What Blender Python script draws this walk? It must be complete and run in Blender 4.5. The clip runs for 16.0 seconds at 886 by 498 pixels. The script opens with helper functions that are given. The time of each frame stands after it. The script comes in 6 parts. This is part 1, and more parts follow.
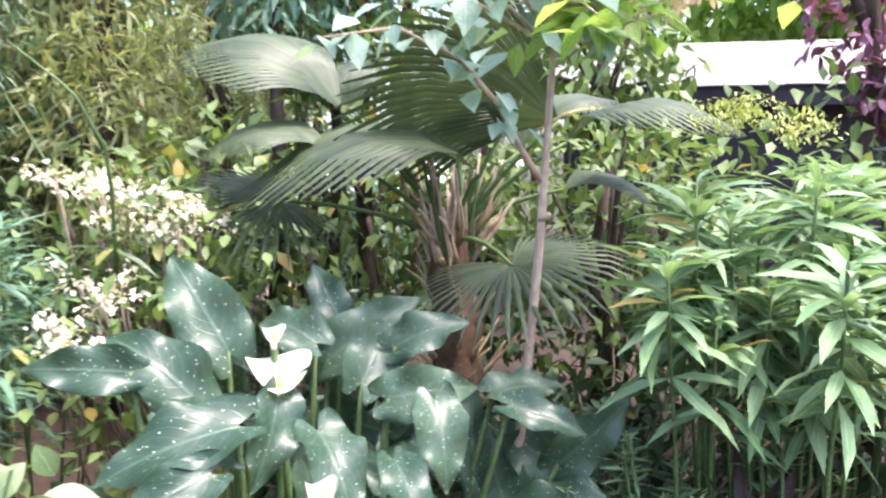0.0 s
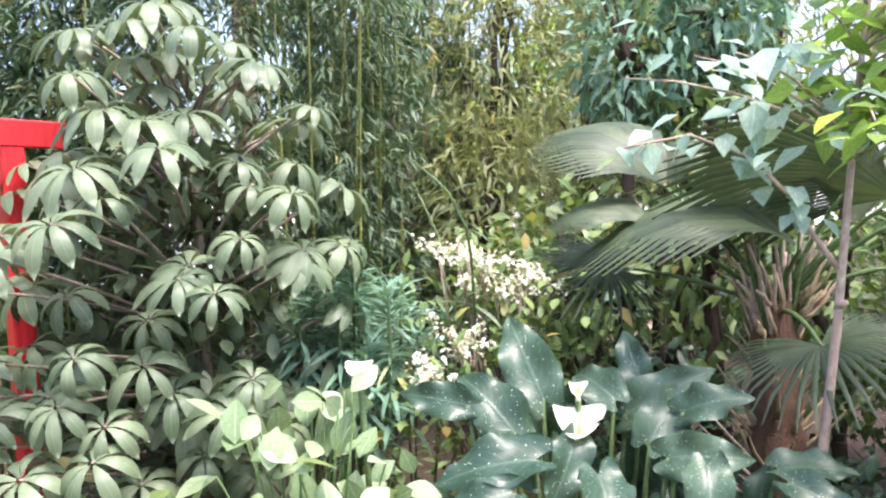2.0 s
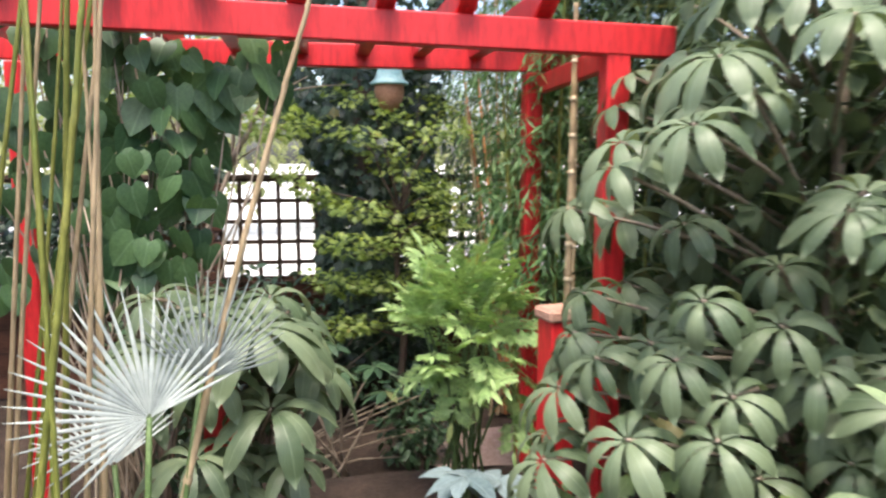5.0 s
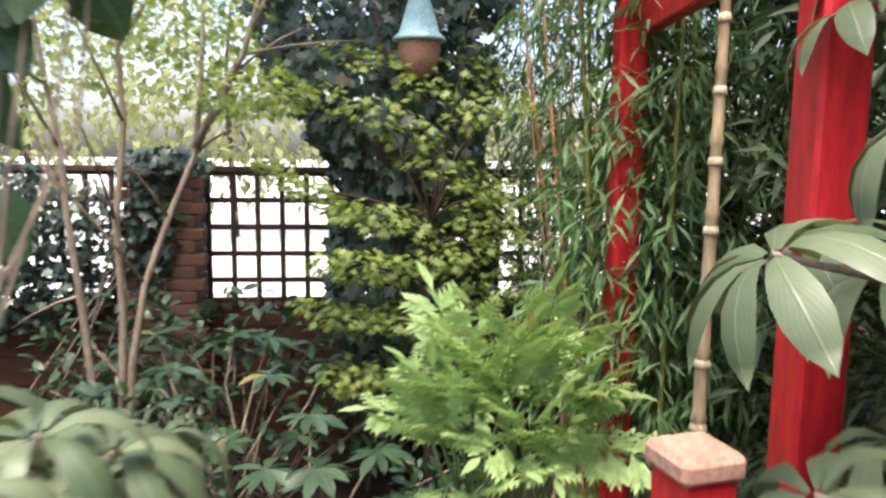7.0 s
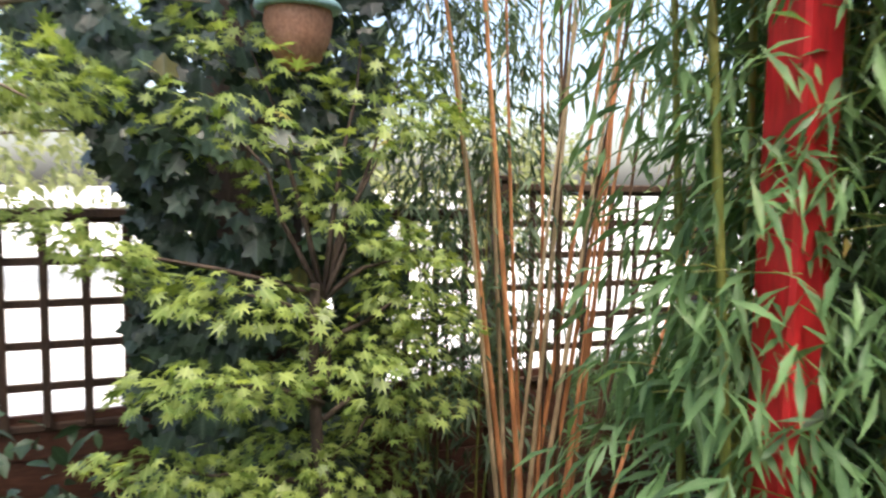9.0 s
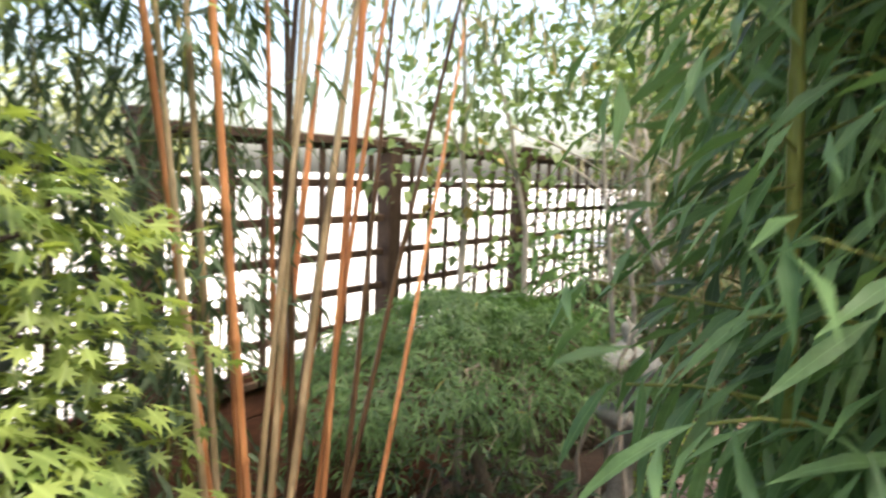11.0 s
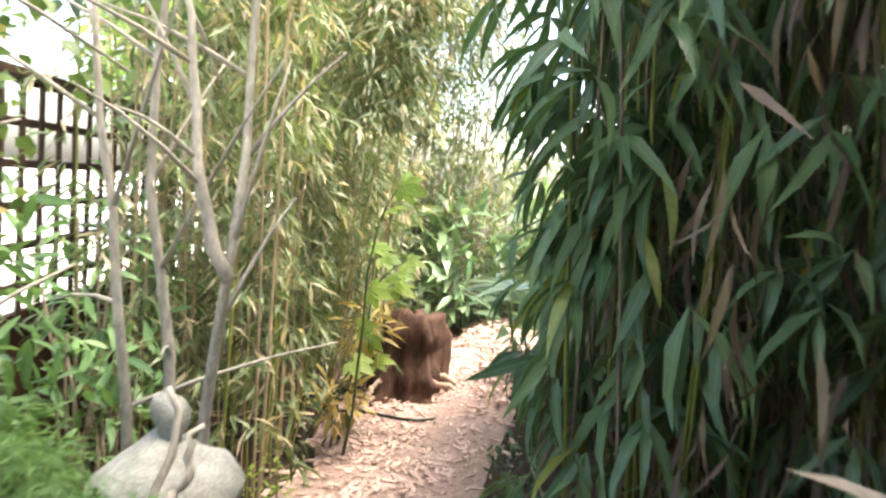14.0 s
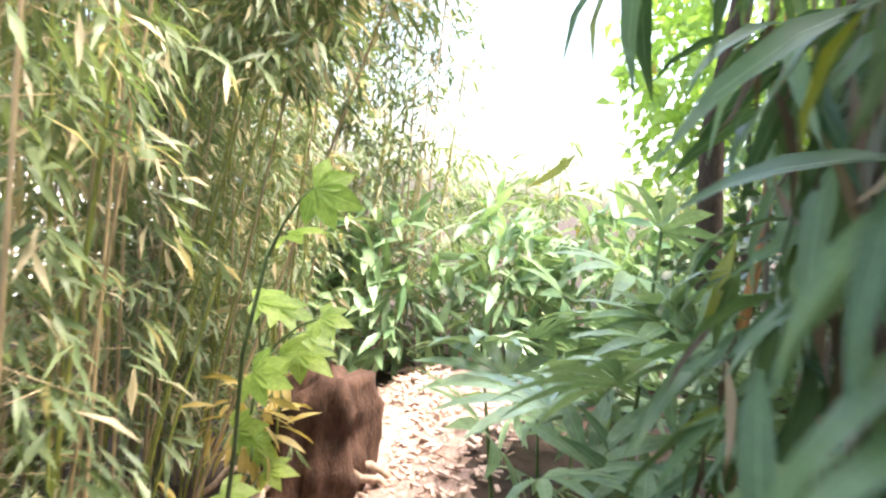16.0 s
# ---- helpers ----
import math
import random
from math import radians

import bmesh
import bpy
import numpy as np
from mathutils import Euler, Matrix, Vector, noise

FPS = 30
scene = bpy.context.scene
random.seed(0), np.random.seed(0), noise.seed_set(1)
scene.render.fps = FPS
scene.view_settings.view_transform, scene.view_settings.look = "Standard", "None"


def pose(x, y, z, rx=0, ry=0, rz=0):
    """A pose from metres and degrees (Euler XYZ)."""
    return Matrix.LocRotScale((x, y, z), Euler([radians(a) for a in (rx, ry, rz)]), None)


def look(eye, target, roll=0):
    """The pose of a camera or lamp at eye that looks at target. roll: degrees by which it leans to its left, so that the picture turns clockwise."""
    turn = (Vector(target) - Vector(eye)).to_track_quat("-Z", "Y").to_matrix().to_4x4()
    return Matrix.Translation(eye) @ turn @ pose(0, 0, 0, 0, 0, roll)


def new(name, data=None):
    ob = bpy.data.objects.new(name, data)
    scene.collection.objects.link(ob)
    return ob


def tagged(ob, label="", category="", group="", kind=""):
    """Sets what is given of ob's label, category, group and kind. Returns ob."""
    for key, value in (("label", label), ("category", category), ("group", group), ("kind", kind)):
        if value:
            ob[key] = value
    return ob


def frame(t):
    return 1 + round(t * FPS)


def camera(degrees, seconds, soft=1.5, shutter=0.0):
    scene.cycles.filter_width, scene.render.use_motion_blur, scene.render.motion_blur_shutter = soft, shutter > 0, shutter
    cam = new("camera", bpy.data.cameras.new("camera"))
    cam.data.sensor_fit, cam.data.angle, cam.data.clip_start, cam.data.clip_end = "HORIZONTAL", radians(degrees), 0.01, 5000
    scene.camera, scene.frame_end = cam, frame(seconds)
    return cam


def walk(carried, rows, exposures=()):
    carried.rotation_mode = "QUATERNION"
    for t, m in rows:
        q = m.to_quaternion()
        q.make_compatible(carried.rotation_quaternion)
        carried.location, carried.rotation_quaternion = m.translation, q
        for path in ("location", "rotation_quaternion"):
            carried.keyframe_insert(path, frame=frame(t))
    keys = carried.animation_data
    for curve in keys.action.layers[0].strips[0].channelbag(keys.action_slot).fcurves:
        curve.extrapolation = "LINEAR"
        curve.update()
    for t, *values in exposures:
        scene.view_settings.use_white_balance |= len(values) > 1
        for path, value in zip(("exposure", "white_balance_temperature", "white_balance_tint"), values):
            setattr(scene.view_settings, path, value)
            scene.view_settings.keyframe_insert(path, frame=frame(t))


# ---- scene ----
cam = camera(62.4, 16.0, 2.3, 0.5)
ROWS = [
    (0.0, 0.000, 0.000, 1.600, 82.54, 0.08, 11.20),
    (0.5, -0.021, -0.140, 1.658, 82.95, -0.40, 13.68),
    (1.0, 0.046, -0.190, 1.710, 84.23, -0.43, 19.64),
    (1.5, 0.222, -0.213, 1.738, 85.83, -0.02, 31.67),
    (2.0, 0.428, -0.265, 1.786, 85.29, 1.12, 41.39),
    (2.5, 0.383, -0.204, 1.748, 88.08, 0.88, 32.47),
    (3.0, 0.331, -0.248, 1.745, 87.54, 0.86, 35.69),
    (3.5, 0.331, -0.228, 1.742, 86.13, 0.64, 50.08),
    (4.0, 0.235, -0.216, 1.694, 84.65, 0.39, 64.11),
    (4.5, -0.039, -0.276, 1.651, 83.12, 0.30, 74.58),
    (7.0, -1.772, 0.093, 1.570, 82.61, -0.61, 85.25),
    (7.5, -2.194, 0.229, 1.611, 82.58, -0.24, 81.76),
    (8.0, -2.538, 0.175, 1.593, 85.05, -0.46, 79.09),
    (9.2, -3.300, -0.200, 1.600, 84.40, -1.50, 64.50),
    (10.5, -4.010, -0.030, 1.600, 83.10, -4.97, 44.29),
    (11.0, -4.245, 0.006, 1.471, 84.05, -2.20, 34.08),
    (11.5, -4.439, 0.118, 1.387, 86.64, -1.83, 25.56),
    (12.0, -4.670, 0.339, 1.332, 85.59, -3.08, 17.25),
    (12.5, -4.897, 0.614, 1.319, 86.38, -3.36, 8.97),
    (13.0, -4.947, 1.015, 1.286, 87.18, -3.73, 4.88),
    (13.5, -4.985, 1.430, 1.285, 85.32, -4.26, 0.49),
    (14.0, -4.998, 1.828, 1.287, 85.03, -4.34, -4.31),
    (14.5, -4.943, 2.253, 1.304, 85.49, -4.63, -4.72),
    (15.0, -4.943, 2.686, 1.291, 86.64, -4.70, -7.12),
    (15.5, -4.981, 3.095, 1.289, 85.99, -3.83, -10.20),
    (16.0, -4.960, 3.491, 1.288, 85.70, -6.01, -10.96),
]
walk(cam, [(t, pose(x, y, z, rx, ry, rz)) for t, x, y, z, rx, ry, rz in ROWS],
     [(0.0, 2.03, 6100, 19), (1.5, 1.85, 6100, 19), (3.0, 1.85, 6150, 18), (4.5, 1.3, 6400, 11), (7.5, 1.4, 6500, 15), (10.5, 1.58, 6850, 10), (11.5, 1.92, 7000, 10), (12.5, 1.92, 6950, 9), (13.5, 2.22, 6850, 10), (14.0, 2.58, 6850, 10), (14.5, 2.86, 6850, 11), (15.5, 2.8, 6800, 11), (16.0, 2.7, 6750, 11)])


# ---- world, sun and exposure ----
world = bpy.data.worlds.new("world")
scene.world = world
world.use_nodes = True
wn = world.node_tree.nodes
sky = wn.new("ShaderNodeTexSky")
sky.sky_type = "NISHITA"
sky.sun_disc = False
sky.sun_elevation = radians(70)
sky.sun_rotation = radians(100)
sky.air_density, sky.dust_density, sky.ozone_density = 1.0, 4.0, 0.6
wn["Background"].inputs["Strength"].default_value = 0.2
world.node_tree.links.new(sky.outputs["Color"], wn["Background"].inputs["Color"])
sun = new("sun", bpy.data.lights.new("sun", "SUN"))
sun.data.energy, sun.data.angle, sun.data.color = 2.4, radians(20), (1.0, 0.93, 0.8)
sun.matrix_basis = look((4.3, -0.75, 12), (0, 0, 0))


# ---- materials ----
def nodes_of(name):
    m = bpy.data.materials.new(name)
    m.use_nodes = True
    t = m.node_tree
    return m, t, t.nodes, t.links, t.nodes["Principled BSDF"]


def ramp(t, pairs):
    r = t.nodes.new("ShaderNodeValToRGB")
    while len(r.color_ramp.elements) < len(pairs):
        r.color_ramp.elements.new(0.5)
    for e, (p, c) in zip(r.color_ramp.elements, pairs):
        e.position, e.color = p, (*c, 1)
    return r


def noise_tex(t, scale, detail=4.0, rough=0.6, coord="Object", stretch=(1, 1, 1)):
    co, mp, n = t.nodes.new("ShaderNodeTexCoord"), t.nodes.new("ShaderNodeMapping"), t.nodes.new("ShaderNodeTexNoise")
    mp.inputs["Scale"].default_value = stretch
    n.inputs["Scale"].default_value, n.inputs["Detail"].default_value, n.inputs["Roughness"].default_value = scale, detail, rough
    t.links.new(co.outputs[coord], mp.inputs["Vector"])
    t.links.new(mp.outputs["Vector"], n.inputs["Vector"])
    return n


def mixed(t, fac, a, b, how="MIX"):
    m = t.nodes.new("ShaderNodeMix")
    m.data_type, m.blend_type = "RGBA", how
    for sock, val in ((m.inputs[0], fac), (m.inputs[6], a), (m.inputs[7], b)):
        if hasattr(val, "links"):
            t.links.new(val, sock)
        elif isinstance(val, tuple):
            sock.default_value = (*val, 1)
        else:
            sock.default_value = val
    return m.outputs[2]


def bumped(t, bsdf, height, strength, dist=0.01):
    b = t.nodes.new("ShaderNodeBump")
    b.inputs["Strength"].default_value, b.inputs["Distance"].default_value = strength, dist
    t.links.new(height, b.inputs["Height"])
    t.links.new(b.outputs["Normal"], bsdf.inputs["Normal"])


def leaf_mat(name, dark, light, rough=0.42, thin=0.3, rib=0.35, spots=0.0, old=(0.35, 0.27, 0.08), aged=0.05, veins=9.0):
    """Leaf: tone varies from leaf to leaf and in patches, pale midrib and side veins, light passes through."""
    dark, light = (tuple(0.84 * v + 0.16 * (c[0] + c[1]) / 2 * k for v, k in zip(c, (1.06, 1.0, 0.94))) for c in (dark, light))
    m, t, ns, ln, bsdf = nodes_of(name)
    geo = ns.new("ShaderNodeNewGeometry")
    info = ns.new("ShaderNodeObjectInfo")
    both = ns.new("ShaderNodeMath")
    both.operation = "ADD"
    ln.new(geo.outputs["Random Per Island"], both.inputs[0])
    ln.new(info.outputs["Random"], both.inputs[1])
    one = ns.new("ShaderNodeMath")
    one.operation = "FRACT"
    ln.new(both.outputs[0], one.inputs[0])
    tone = ramp(t, [(0.0, dark), (0.8, light), (1.0 - aged, light), (min(1.0 - aged + 0.015, 1.0), old)])
    ln.new(one.outputs[0], tone.inputs[0])
    patch = noise_tex(t, 9.0)
    pr = ramp(t, [(0.3, (0.72, 0.74, 0.72)), (0.7, (1.18, 1.14, 1.1))])
    ln.new(patch.outputs["Fac"], pr.inputs[0])
    col = mixed(t, 1.0, tone.outputs[0], pr.outputs[0], "MULTIPLY")
    uv = ns.new("ShaderNodeTexCoord")
    sep = ns.new("ShaderNodeSeparateXYZ")
    ln.new(uv.outputs["UV"], sep.inputs[0])
    off = ns.new("ShaderNodeMath")
    off.operation = "SUBTRACT"
    off.inputs[1].default_value = 0.5
    ln.new(sep.outputs["X"], off.inputs[0])
    side = ns.new("ShaderNodeMath")
    side.operation = "ABSOLUTE"
    ln.new(off.outputs[0], side.inputs[0])
    mid = ramp(t, [(0.0, (1, 1, 1)), (0.045, (0, 0, 0))])
    ln.new(side.outputs[0], mid.inputs[0])
    lat = ns.new("ShaderNodeMath")
    lat.operation = "MULTIPLY_ADD"
    lat.inputs[1].default_value, lat.inputs[2].default_value = -1.0, 0.0
    ln.new(side.outputs[0], lat.inputs[0])
    slant = ns.new("ShaderNodeMath")
    slant.operation = "ADD"
    ln.new(sep.outputs["Y"], slant.inputs[0])
    ln.new(lat.outputs[0], slant.inputs[1])
    times = ns.new("ShaderNodeMath")
    times.operation = "MULTIPLY"
    times.inputs[1].default_value = veins * 6.283
    ln.new(slant.outputs[0], times.inputs[0])
    wave = ns.new("ShaderNodeMath")
    wave.operation = "SINE"
    ln.new(times.outputs[0], wave.inputs[0])
    vr = ramp(t, [(0.86, (0, 0, 0)), (1.0, (0.45, 0.45, 0.45))])
    ln.new(wave.outputs[0], vr.inputs[0])
    rim = mixed(t, 1.0, mid.outputs[0], vr.outputs[0], "ADD")
    fac = ns.new("ShaderNodeMath")
    fac.operation = "MULTIPLY"
    fac.inputs[1].default_value = rib
    ln.new(rim, fac.inputs[0])
    pale = tuple(min(1.0, v * 1.5 + 0.07) for v in light)
    col = mixed(t, fac.outputs[0], col, pale)
    if spots:
        sp = ns.new("ShaderNodeTexVoronoi")
        sp.inputs["Scale"].default_value = 24.0
        oc = ns.new("ShaderNodeTexCoord")
        ln.new(oc.outputs["Object"], sp.inputs["Vector"])
        sr = ramp(t, [(0.0, (1, 1, 1)), (0.12, (1, 1, 1)), (0.2, (0, 0, 0))])
        ln.new(sp.outputs["Distance"], sr.inputs[0])
        many = noise_tex(t, 34.0, 0.0)
        mr = ramp(t, [(0.5, (0, 0, 0)), (0.56, (1, 1, 1))])
        ln.new(many.outputs["Fac"], mr.inputs[0])
        sm = mixed(t, 1.0, sr.outputs[0], mr.outputs[0], "MULTIPLY")
        f2 = ns.new("ShaderNodeMath")
        f2.operation = "MULTIPLY"
        f2.inputs[1].default_value = spots
        ln.new(sm, f2.inputs[0])
        col = mixed(t, f2.outputs[0], col, (0.62, 0.68, 0.55))
    ln.new(col, bsdf.inputs["Base Color"])
    bsdf.inputs["Roughness"].default_value = rough
    bsdf.inputs["Specular IOR Level"].default_value = 0.45
    bumped(t, bsdf, rim, 0.25, 0.004)
    tr = ns.new("ShaderNodeBsdfTranslucent")
    warm = mixed(t, 1.0, col, (1.15, 1.15, 0.7), "MULTIPLY")
    ln.new(warm, tr.inputs["Color"])
    mx = ns.new("ShaderNodeMixShader")
    mx.inputs[0].default_value = thin
    ln.new(bsdf.outputs[0], mx.inputs[1])
    ln.new(tr.outputs[0], mx.inputs[2])
    ln.new(mx.outputs[0], ns["Material Output"].inputs["Surface"])
    return m


def rough_mat(name, a, b, scale=12.0, rough=0.8, bump=0.4, stretch=(1, 1, 1), dist=0.01, fine=90.0, spec=0.3):
    """Earth, bark, timber, stone: two scales of tone and relief."""
    m, t, ns, ln, bsdf = nodes_of(name)
    big, small = noise_tex(t, scale, 5.0, 0.65, stretch=stretch), noise_tex(t, fine, 3.0, 0.6, stretch=stretch)
    r = ramp(t, [(0.28, a), (0.72, b)])
    ln.new(big.outputs["Fac"], r.inputs[0])
    r2 = ramp(t, [(0.3, (0.7, 0.7, 0.7)), (0.7, (1.2, 1.2, 1.2))])
    ln.new(small.outputs["Fac"], r2.inputs[0])
    info = ns.new("ShaderNodeObjectInfo")
    r3 = ramp(t, [(0.0, (0.85, 0.85, 0.85)), (1.0, (1.12, 1.12, 1.12))])
    ln.new(info.outputs["Random"], r3.inputs[0])
    c = mixed(t, 1.0, r.outputs[0], r2.outputs[0], "MULTIPLY")
    c = mixed(t, 1.0, c, r3.outputs[0], "MULTIPLY")
    ln.new(c, bsdf.inputs["Base Color"])
    bsdf.inputs["Roughness"].default_value = rough
    bsdf.inputs["Specular IOR Level"].default_value = spec
    h = mixed(t, 0.4, big.outputs["Fac"], small.outputs["Fac"])
    bumped(t, bsdf, h, bump, dist)
    return m


M = {
    "arum": leaf_mat("arum_leaf", (0.021, 0.06, 0.036), (0.052, 0.108, 0.06), 0.36, 0.2, 0.3, spots=0.85, aged=0.0),
    "palm": leaf_mat("palm_leaf", (0.03, 0.055, 0.024), (0.065, 0.1, 0.042), 0.5, 0.22, 0.5, aged=0.0, veins=0.0),
    "palm_pale": leaf_mat("feather_palm_leaf", (0.1, 0.16, 0.09), (0.2, 0.28, 0.17), 0.42, 0.3, 0.4, aged=0.0, veins=0.0),
    "silver": leaf_mat("silver_palm_leaf", (0.24, 0.29, 0.29), (0.38, 0.44, 0.43), 0.45, 0.15, 0.4, aged=0.0, veins=0.0),
    "spurge": leaf_mat("spurge_leaf", (0.12, 0.25, 0.1), (0.25, 0.4, 0.2), 0.4, 0.3, 0.7, aged=0.02, veins=0.0),
    "teal": leaf_mat("blue_spurge_leaf", (0.09, 0.21, 0.14), (0.17, 0.33, 0.22), 0.45, 0.25, 0.5, aged=0.0, veins=0.0),
    "umbrella": leaf_mat("umbrella_leaf", (0.072, 0.12, 0.055), (0.155, 0.215, 0.112), 0.42, 0.25, 0.3, aged=0.0),
    "bright": leaf_mat("bright_leaf", (0.15, 0.26, 0.1), (0.33, 0.45, 0.24), 0.35, 0.35, 0.4, aged=0.0),
    "sapling": leaf_mat("sapling_leaf", (0.2, 0.36, 0.05), (0.34, 0.52, 0.1), 0.4, 0.65, 0.35, aged=0.0),
    # pale blue-green with the sapling's sunlit highlights put into the colour
    "glint": leaf_mat("pale_glint_leaf", (0.2, 0.34, 0.26), (0.36, 0.52, 0.41), 0.35, 0.4, 0.3, aged=0.0),
    "lime": leaf_mat("lime_leaf", (0.26, 0.46, 0.13), (0.42, 0.62, 0.22), 0.45, 0.35, 0.3, aged=0.01),
    "acer": leaf_mat("acer_leaf", (0.11, 0.2, 0.03), (0.27, 0.37, 0.065), 0.45, 0.5, 0.25, aged=0.0, veins=0.0),
    "lace": leaf_mat("lace_acer_leaf", (0.04, 0.12, 0.035), (0.12, 0.25, 0.065), 0.45, 0.45, 0.2, aged=0.01, veins=0.0),
    # lighter bamboo green: sunlight on the bend's leaves is put into the colour
    "bamboo_fresh": leaf_mat("brightened_bamboo_leaf", (0.07, 0.18, 0.06), (0.17, 0.34, 0.12), 0.45, 0.4, 0.4, aged=0.005, veins=0.0),
    "bamboo": leaf_mat("bamboo_leaf", (0.036, 0.082, 0.036), (0.085, 0.155, 0.068), 0.5, 0.28, 0.4, aged=0.008, veins=0.0),
    "bamboo_pale": leaf_mat("pale_bamboo_leaf", (0.09, 0.15, 0.055), (0.2, 0.27, 0.12), 0.42, 0.38, 0.4, old=(0.5, 0.43, 0.3), aged=0.2, veins=0.0),
    "broad": leaf_mat("broad_bamboo_leaf", (0.05, 0.13, 0.055), (0.14, 0.26, 0.1), 0.36, 0.28, 0.6, old=(0.32, 0.34, 0.06), aged=0.03, veins=0.0),
    "ivy": leaf_mat("ivy_leaf", (0.012, 0.035, 0.022), (0.035, 0.075, 0.045), 0.3, 0.1, 0.3, aged=0.0),
    "dark": leaf_mat("dark_leaf", (0.02, 0.06, 0.025), (0.055, 0.12, 0.05), 0.32, 0.15, 0.4, aged=0.01),
    "heart": leaf_mat("heart_leaf", (0.03, 0.09, 0.035), (0.075, 0.165, 0.055), 0.4, 0.3, 0.3, aged=0.0),
    "mixed_green": leaf_mat("hedge_leaf", (0.06, 0.13, 0.03), (0.16, 0.25, 0.06), 0.45, 0.35, 0.3, aged=0.03),
    "olive": leaf_mat("yew_leaf", (0.15, 0.19, 0.07), (0.3, 0.34, 0.14), 0.5, 0.45, 0.2, aged=0.02, veins=0.0),
    "purple": leaf_mat("purple_leaf", (0.1, 0.025, 0.075), (0.22, 0.06, 0.15), 0.4, 0.3, 0.4, aged=0.0),
    "maroon": leaf_mat("maroon_leaf", (0.04, 0.02, 0.022), (0.1, 0.05, 0.05), 0.4, 0.2, 0.3, aged=0.0, veins=0.0),
    "felted": leaf_mat("felted_leaf", (0.19, 0.16, 0.115), (0.37, 0.3, 0.23), 0.6, 0.1, 0.5, old=(0.26, 0.13, 0.06), aged=0.28),
    "dead": leaf_mat("dead_leaf", (0.1, 0.065, 0.045), (0.24, 0.17, 0.115), 0.7, 0.15, 0.3, old=(0.33, 0.25, 0.16), aged=0.15, veins=0.0),
    "ochre": leaf_mat("ochre_leaf", (0.42, 0.3, 0.06), (0.55, 0.42, 0.1), 0.45, 0.35, 0.4, aged=0.0, veins=0.0),
    "peach": leaf_mat("peach_leaf", (0.46, 0.38, 0.26), (0.68, 0.58, 0.42), 0.5, 0.4, 0.2, aged=0.0, veins=0.0),
    "cream": leaf_mat("cream_floret", (0.74, 0.71, 0.6), (0.88, 0.86, 0.78), 0.6, 0.3, 0.1, aged=0.0, veins=0.0),
    "lush": leaf_mat("lush_leaf", (0.1, 0.22, 0.1), (0.26, 0.42, 0.22), 0.32, 0.3, 0.4, aged=0.0, veins=0.0),
    "stump": rough_mat("rotten_stump", (0.045, 0.025, 0.018), (0.135, 0.073, 0.052), 20, 0.95, 1.0, (1, 1, 0.3), 0.02, 120),
    "yellow": leaf_mat("yellow_floret", (0.28, 0.35, 0.07), (0.44, 0.5, 0.14), 0.6, 0.3, 0.1, aged=0.0, veins=0.0),
    "spathe": leaf_mat("white_spathe", (0.78, 0.78, 0.7), (0.85, 0.85, 0.78), 0.4, 0.3, 0.05, aged=0.0, veins=0.0),
    "hosta": leaf_mat("blue_grey_leaf", (0.1, 0.17, 0.2), (0.2, 0.28, 0.31), 0.4, 0.15, 0.3, aged=0.0),
    "stem": rough_mat("green_stem", (0.06, 0.11, 0.035), (0.13, 0.19, 0.07), 20, 0.5, 0.2),
    "twig": rough_mat("twig_bark", (0.16, 0.12, 0.085), (0.33, 0.27, 0.21), 18, 0.85, 0.5, (1, 1, 0.3)),
    "pale_twig": rough_mat("pale_twig_bark", (0.34, 0.3, 0.25), (0.55, 0.5, 0.43), 18, 0.85, 0.5, (1, 1, 0.3)),
    "sapling_bark": rough_mat("sapling_bark", (0.34, 0.24, 0.18), (0.58, 0.44, 0.35), 14, 0.75, 0.5, (1, 1, 0.4)),
    "bark": rough_mat("tree_bark", (0.34, 0.225, 0.15), (0.66, 0.48, 0.35), 14, 0.9, 1.0, (1, 1, 1.1), 0.03, 55),
    "bark_dark": rough_mat("dark_bark", (0.035, 0.025, 0.02), (0.09, 0.065, 0.05), 16, 0.9, 0.8, (1, 1, 0.3), 0.02),
    "fibre": rough_mat("palm_fibre", (0.07, 0.04, 0.025), (0.2, 0.115, 0.075), 22, 0.95, 1.0, (1, 1, 0.15), 0.02, 140),
    "culm": rough_mat("bamboo_culm", (0.13, 0.17, 0.035), (0.28, 0.27, 0.07), 10, 0.4, 0.1, (1, 1, 0.3)),
    "culm_dry": rough_mat("dry_bamboo_culm", (0.26, 0.19, 0.1), (0.5, 0.38, 0.24), 9, 0.55, 0.2, (1, 1, 0.2)),
    "culm_red": rough_mat("red_brown_culm", (0.38, 0.14, 0.06), (0.64, 0.31, 0.14), 7, 0.35, 0.1, (1, 1, 0.12)),
    "culm_black": rough_mat("black_culm", (0.03, 0.022, 0.018), (0.16, 0.09, 0.045), 6, 0.35, 0.1, (1, 1, 0.12)),
    "node": rough_mat("culm_node", (0.4, 0.32, 0.2), (0.6, 0.5, 0.36), 30, 0.7, 0.2),
    "red": rough_mat("red_paint", (0.52, 0.018, 0.022), (0.68, 0.03, 0.036), 5, 0.42, 0.12, (1, 1, 0.2), 0.004, 50, 0.4),
    "red_raw": rough_mat("worn_timber_end", (0.42, 0.22, 0.16), (0.6, 0.36, 0.27), 14, 0.8, 0.4),
    "trellis": rough_mat("trellis_timber", (0.035, 0.022, 0.015), (0.1, 0.06, 0.04), 14, 0.8, 0.4, (1, 1, 0.3)),
    "board": rough_mat("dark_board", (0.05, 0.022, 0.014), (0.12, 0.05, 0.03), 9, 0.75, 0.4, (1, 0.2, 1)),
